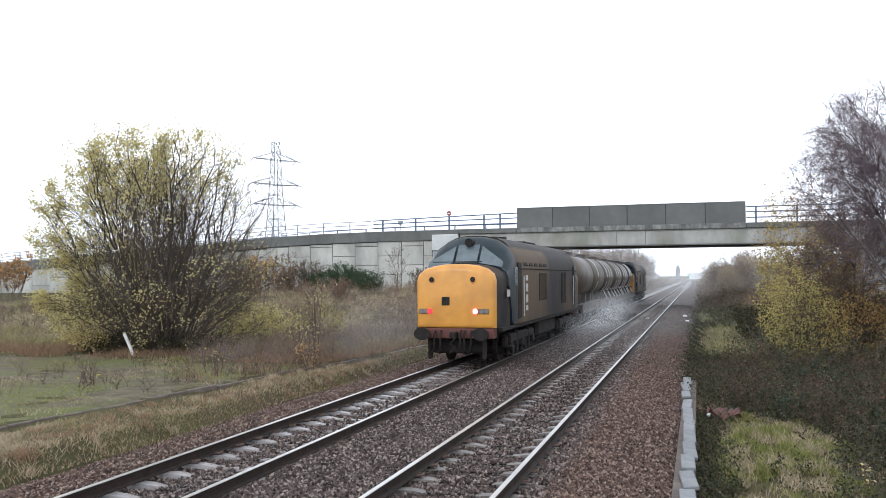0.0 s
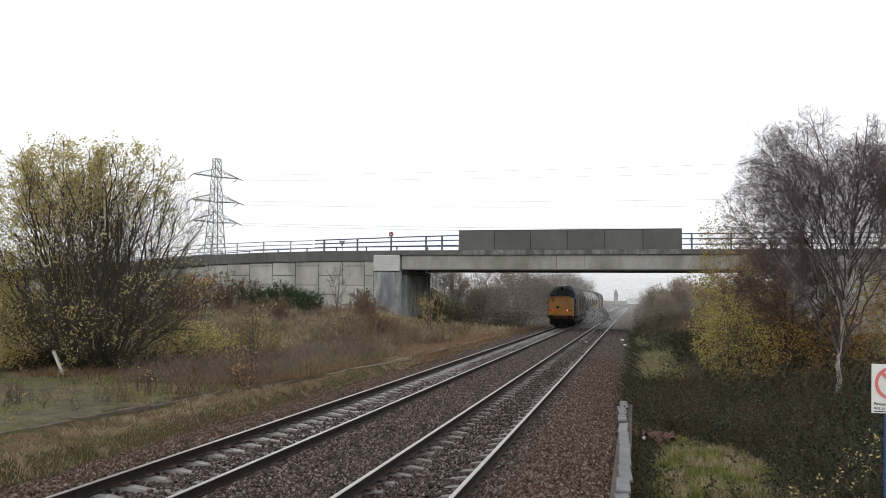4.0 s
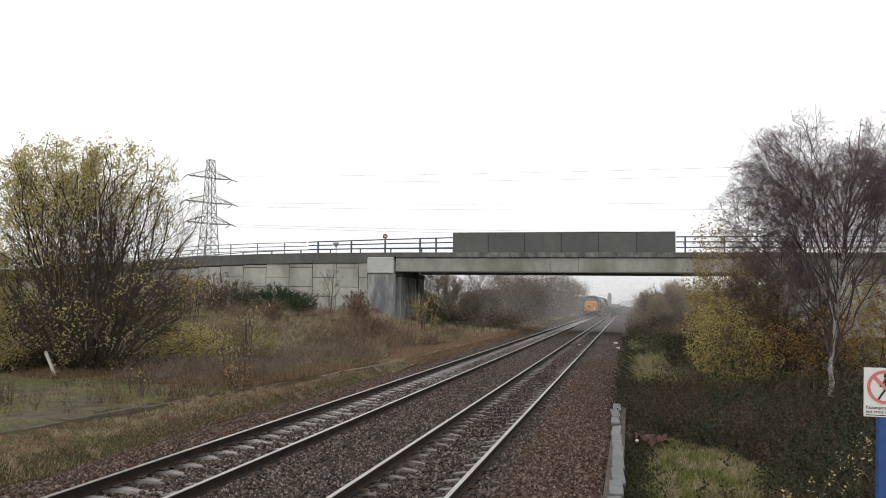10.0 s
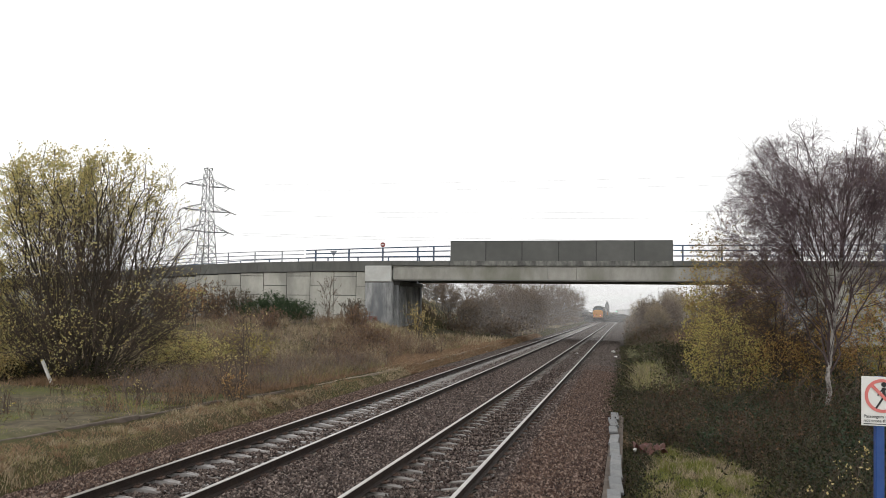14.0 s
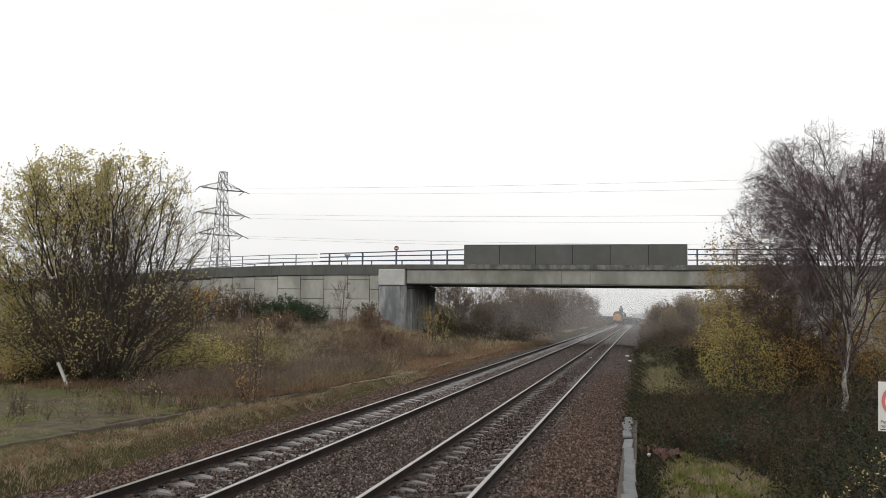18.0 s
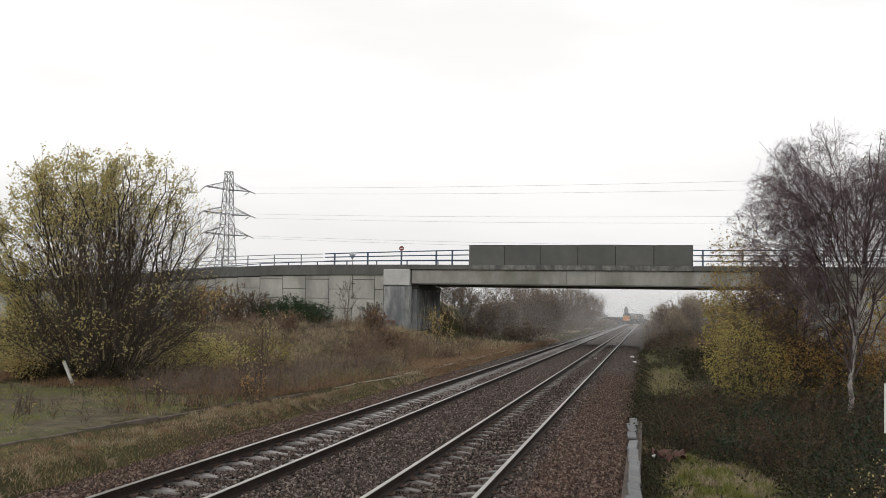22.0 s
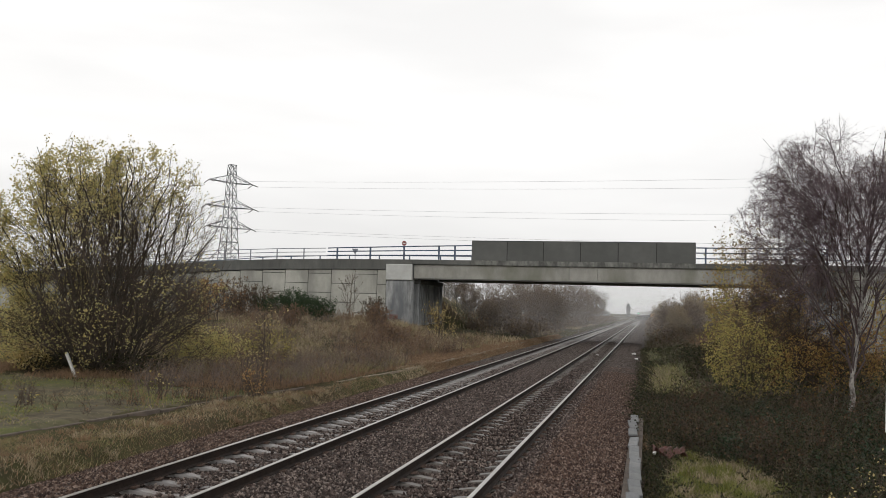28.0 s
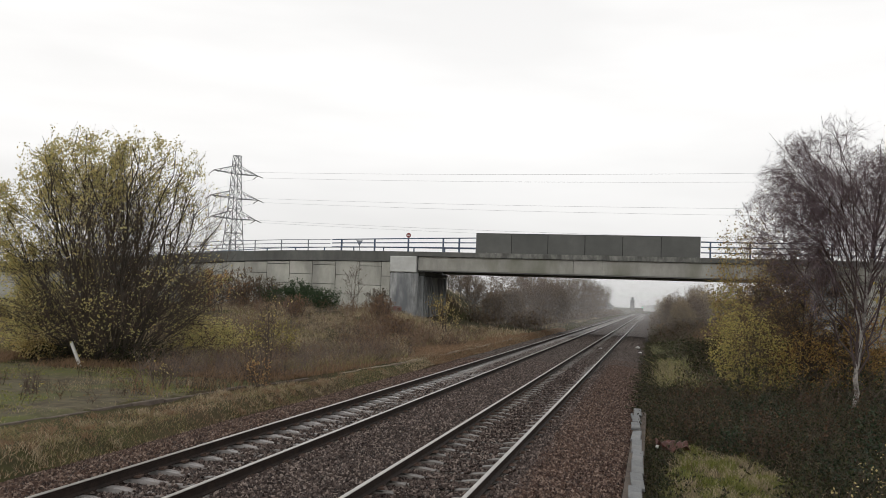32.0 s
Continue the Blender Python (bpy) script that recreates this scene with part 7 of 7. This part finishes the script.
signal = thing("railway_signal", "far colour-light signal showing green beside the line", "signal", pose(-5.3, 520, -0.5))
part("post", rod((0, 0, 0), (0, 0, 2.6), 0.12), HAZY_DARK, signal)
head = part("head", box(-0.4, 0.4, -0.15, 0.15, 2.4, 4.0, 0.05), HAZY_DARK, signal)
part("green_lamp", rod((0, -0.2, 3.3), (0, -0.15, 3.3), 0.26, sides=14), material("green_signal_lamp", (0.05, 0.5, 0.3), rough=0.3, glow=(0.1, 1.0, 0.55, 5.0)), head, "lit green lamp")
shed = thing("warehouse", "distant white warehouse with a low roof", "building", pose(8, 660, -1))
part("wall", box(-14, 14, 0, 30, 0, 5.0, 0.1), HAZY, shed)
part("roof", strip([[(-14.5, y, 5.0), (0, y, 6.2), (14.5, y, 5.0), (14.5, y, 4.7), (-14.5, y, 4.7)] for y in (-0.4, 30.4)], close=True), HAZY, shed)
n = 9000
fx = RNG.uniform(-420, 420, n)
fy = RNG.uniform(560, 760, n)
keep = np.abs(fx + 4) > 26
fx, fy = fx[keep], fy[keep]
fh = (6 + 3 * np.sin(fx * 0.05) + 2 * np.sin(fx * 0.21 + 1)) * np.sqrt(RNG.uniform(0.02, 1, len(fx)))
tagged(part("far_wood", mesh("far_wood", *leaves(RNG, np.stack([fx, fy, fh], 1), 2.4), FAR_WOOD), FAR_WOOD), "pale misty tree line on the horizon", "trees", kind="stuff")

# drifting mist beyond the bridge, in thin sheets
BANK = puff_mesh(vapour("mist_bank", 0.095, 1.6))
THICK_BANK = puff_mesh(vapour("thick_mist_bank", 0.11, 1.4))
for x, y, z, sx, sz, me in ((-16, 87.5, 0.5, 34, 7.5, BANK), (-12, 97, 0.5, 40, 9, BANK), (-10, 122, 1, 45, 10, BANK), (-10, 160, 1, 50, 11, BANK), (-8, 225, 1, 60, 13, THICK_BANK), (-8, 290, 1, 70, 14, THICK_BANK), (-8, 350, 1, 85, 16, THICK_BANK), (-8, 440, 1, 110, 18, THICK_BANK)):
    ob = tagged(new("mist_bank", me), "thin white mist hanging over the line", "mist", kind="stuff")
    ob.matrix_basis = pose(x, y, z) @ Matrix.Diagonal((sx, 1.0, sz, 1))

# ---- trough lids ----
trough = thing("cable_trough", "row of pale concrete trough lids, some askew", "cable trough", kind="structure")
LIDS = [9.0, 10.1, 11.2, 12.25, 13.3, 14.2, 15.5, 16.65, 18.0, 19.5, 20.9, 22.2, 23.6, 25.2]
for k, (a, b) in enumerate(zip(LIDS, LIDS[1:])):
    c = (a + b) / 2
    x = float(np.interp(c, [9, 13.6, 17.8, 21, 25.5], [-0.15, -0.17, -0.215, -0.29, -0.34]))
    gap = 0.16 if k == 10 else 0.035
    mk = pose(x + RNG.normal(0, 0.022), c, -0.22 + RNG.normal(0, 0.016), RNG.normal(0, 1.2), RNG.normal(0, 3.0), RNG.normal(1, 1.7))
    part("lid", box(-0.105, 0.105, -(b - a) / 2 + gap, (b - a) / 2 - 0.03, -0.06, 0.0, 0.012), LID, trough).matrix_basis = mk
part("channel", box(-0.4, -0.1, 9.0, 25.2, -0.6, -0.31), KERB, trough).matrix_basis = pose(0.02, 0, 0, 0, 0, 0)

# ---- pieces of the tracks and the cable trough ----
for t, cx in ((track_left, LEFT_TRACK), (track_right, RIGHT_TRACK)):
    for k in range(300):
        ob = new("sleeper", SLEEPER_MESH if cx == LEFT_TRACK else DIRTY_SLEEPER_MESH)
        ob.parent = t
        drop = RNG.normal(0, 0.004) - (0.02 if cx == RIGHT_TRACK else 0)
        ob.matrix_basis = pose(RNG.normal(0, 0.01), 9.0 + 0.65 * k, drop, 0, RNG.normal(0, 0.3), RNG.normal(0, 0.5))
bm = bmesh.new()
for t in (track_left, track_right):
    far = []
    for k in range(300, 760):
        y = 9.0 + 0.65 * k
        far += [[(x, y - 0.1, -0.18), (x, y + 0.1, -0.18), (x, y + 0.14, -0.3), (x, y - 0.14, -0.3)] for x in (float(curve(y)) - 1.25, float(curve(y)) + 1.25)]
    v = np.array(far).reshape(-1, 3)
    n = len(v) // 8
    quad = np.array([[0, 1, 5, 4], [1, 2, 6, 5], [3, 0, 4, 7]])
    part("far_sleepers", mesh("far_sleepers", v, (np.arange(n)[:, None, None] * 8 + quad[None]).reshape(-1, 4), SLEEPER), SLEEPER, t)["kind"] = "stuff"
CLIP_MESH = bpy.data.meshes.new("rail_clip")
bm = bmesh.new()
add_box(bm, -0.05, 0.05, -0.07, 0.07, -0.165, -0.145, 0.008)
add_rod(bm, (-0.03, -0.05, -0.135), (0.045, -0.05, -0.14), 0.012, sides=6)
add_rod(bm, (-0.03, 0.05, -0.135), (0.045, 0.05, -0.14), 0.012, sides=6)
add_rod(bm, (0.045, -0.055, -0.14), (0.045, 0.055, -0.13), 0.012, sides=6)
bm.to_mesh(CLIP_MESH)
bm.free()
CLIP_MESH.materials.append(CLIP)
for t in (track_left, track_right):
    for k in range(4, 38):
        for side in (-1, 1):
            for inner in (-1, 1):
                ob = new("rail_clip", CLIP_MESH)
                ob.parent = t
                ob.matrix_basis = pose(side * 0.7525 + inner * 0.115, 9.0 + 0.65 * k, 0.003, 0, 0, 0 if inner > 0 else 180)


# ---- what moves ----
def on_line(y, length):
    """The pose of a vehicle of that length whose near end stands at y along the line."""
    a, b = float(curve(y)), float(curve(y + length))
    return pose(LEFT_TRACK - 0.12 + a, y, -0.02, 0, 0, -math.degrees(math.atan2(b - a, length)))


def motions():
    times = [t for t, y in TRAIN] + [23.0, 24.0, 26.0, 27.0, 29.0, 31.0]
    for ob, behind, length in ((rear_loco, 0.0, 18.2), (wagon_a, 18.75, 19.0), (wagon_b, 37.85, 19.0), (front_loco, 57.0, 18.2), (spray_side, 0, 18.2), (spray_low, 0, 18.2), (spray_tail, 0, 18.2)):
        walk(ob, [(t, on_line(float(np.interp(t, [a for a, b in TRAIN], [b for a, b in TRAIN])) + behind, length)) for t in sorted(times)])


motions()
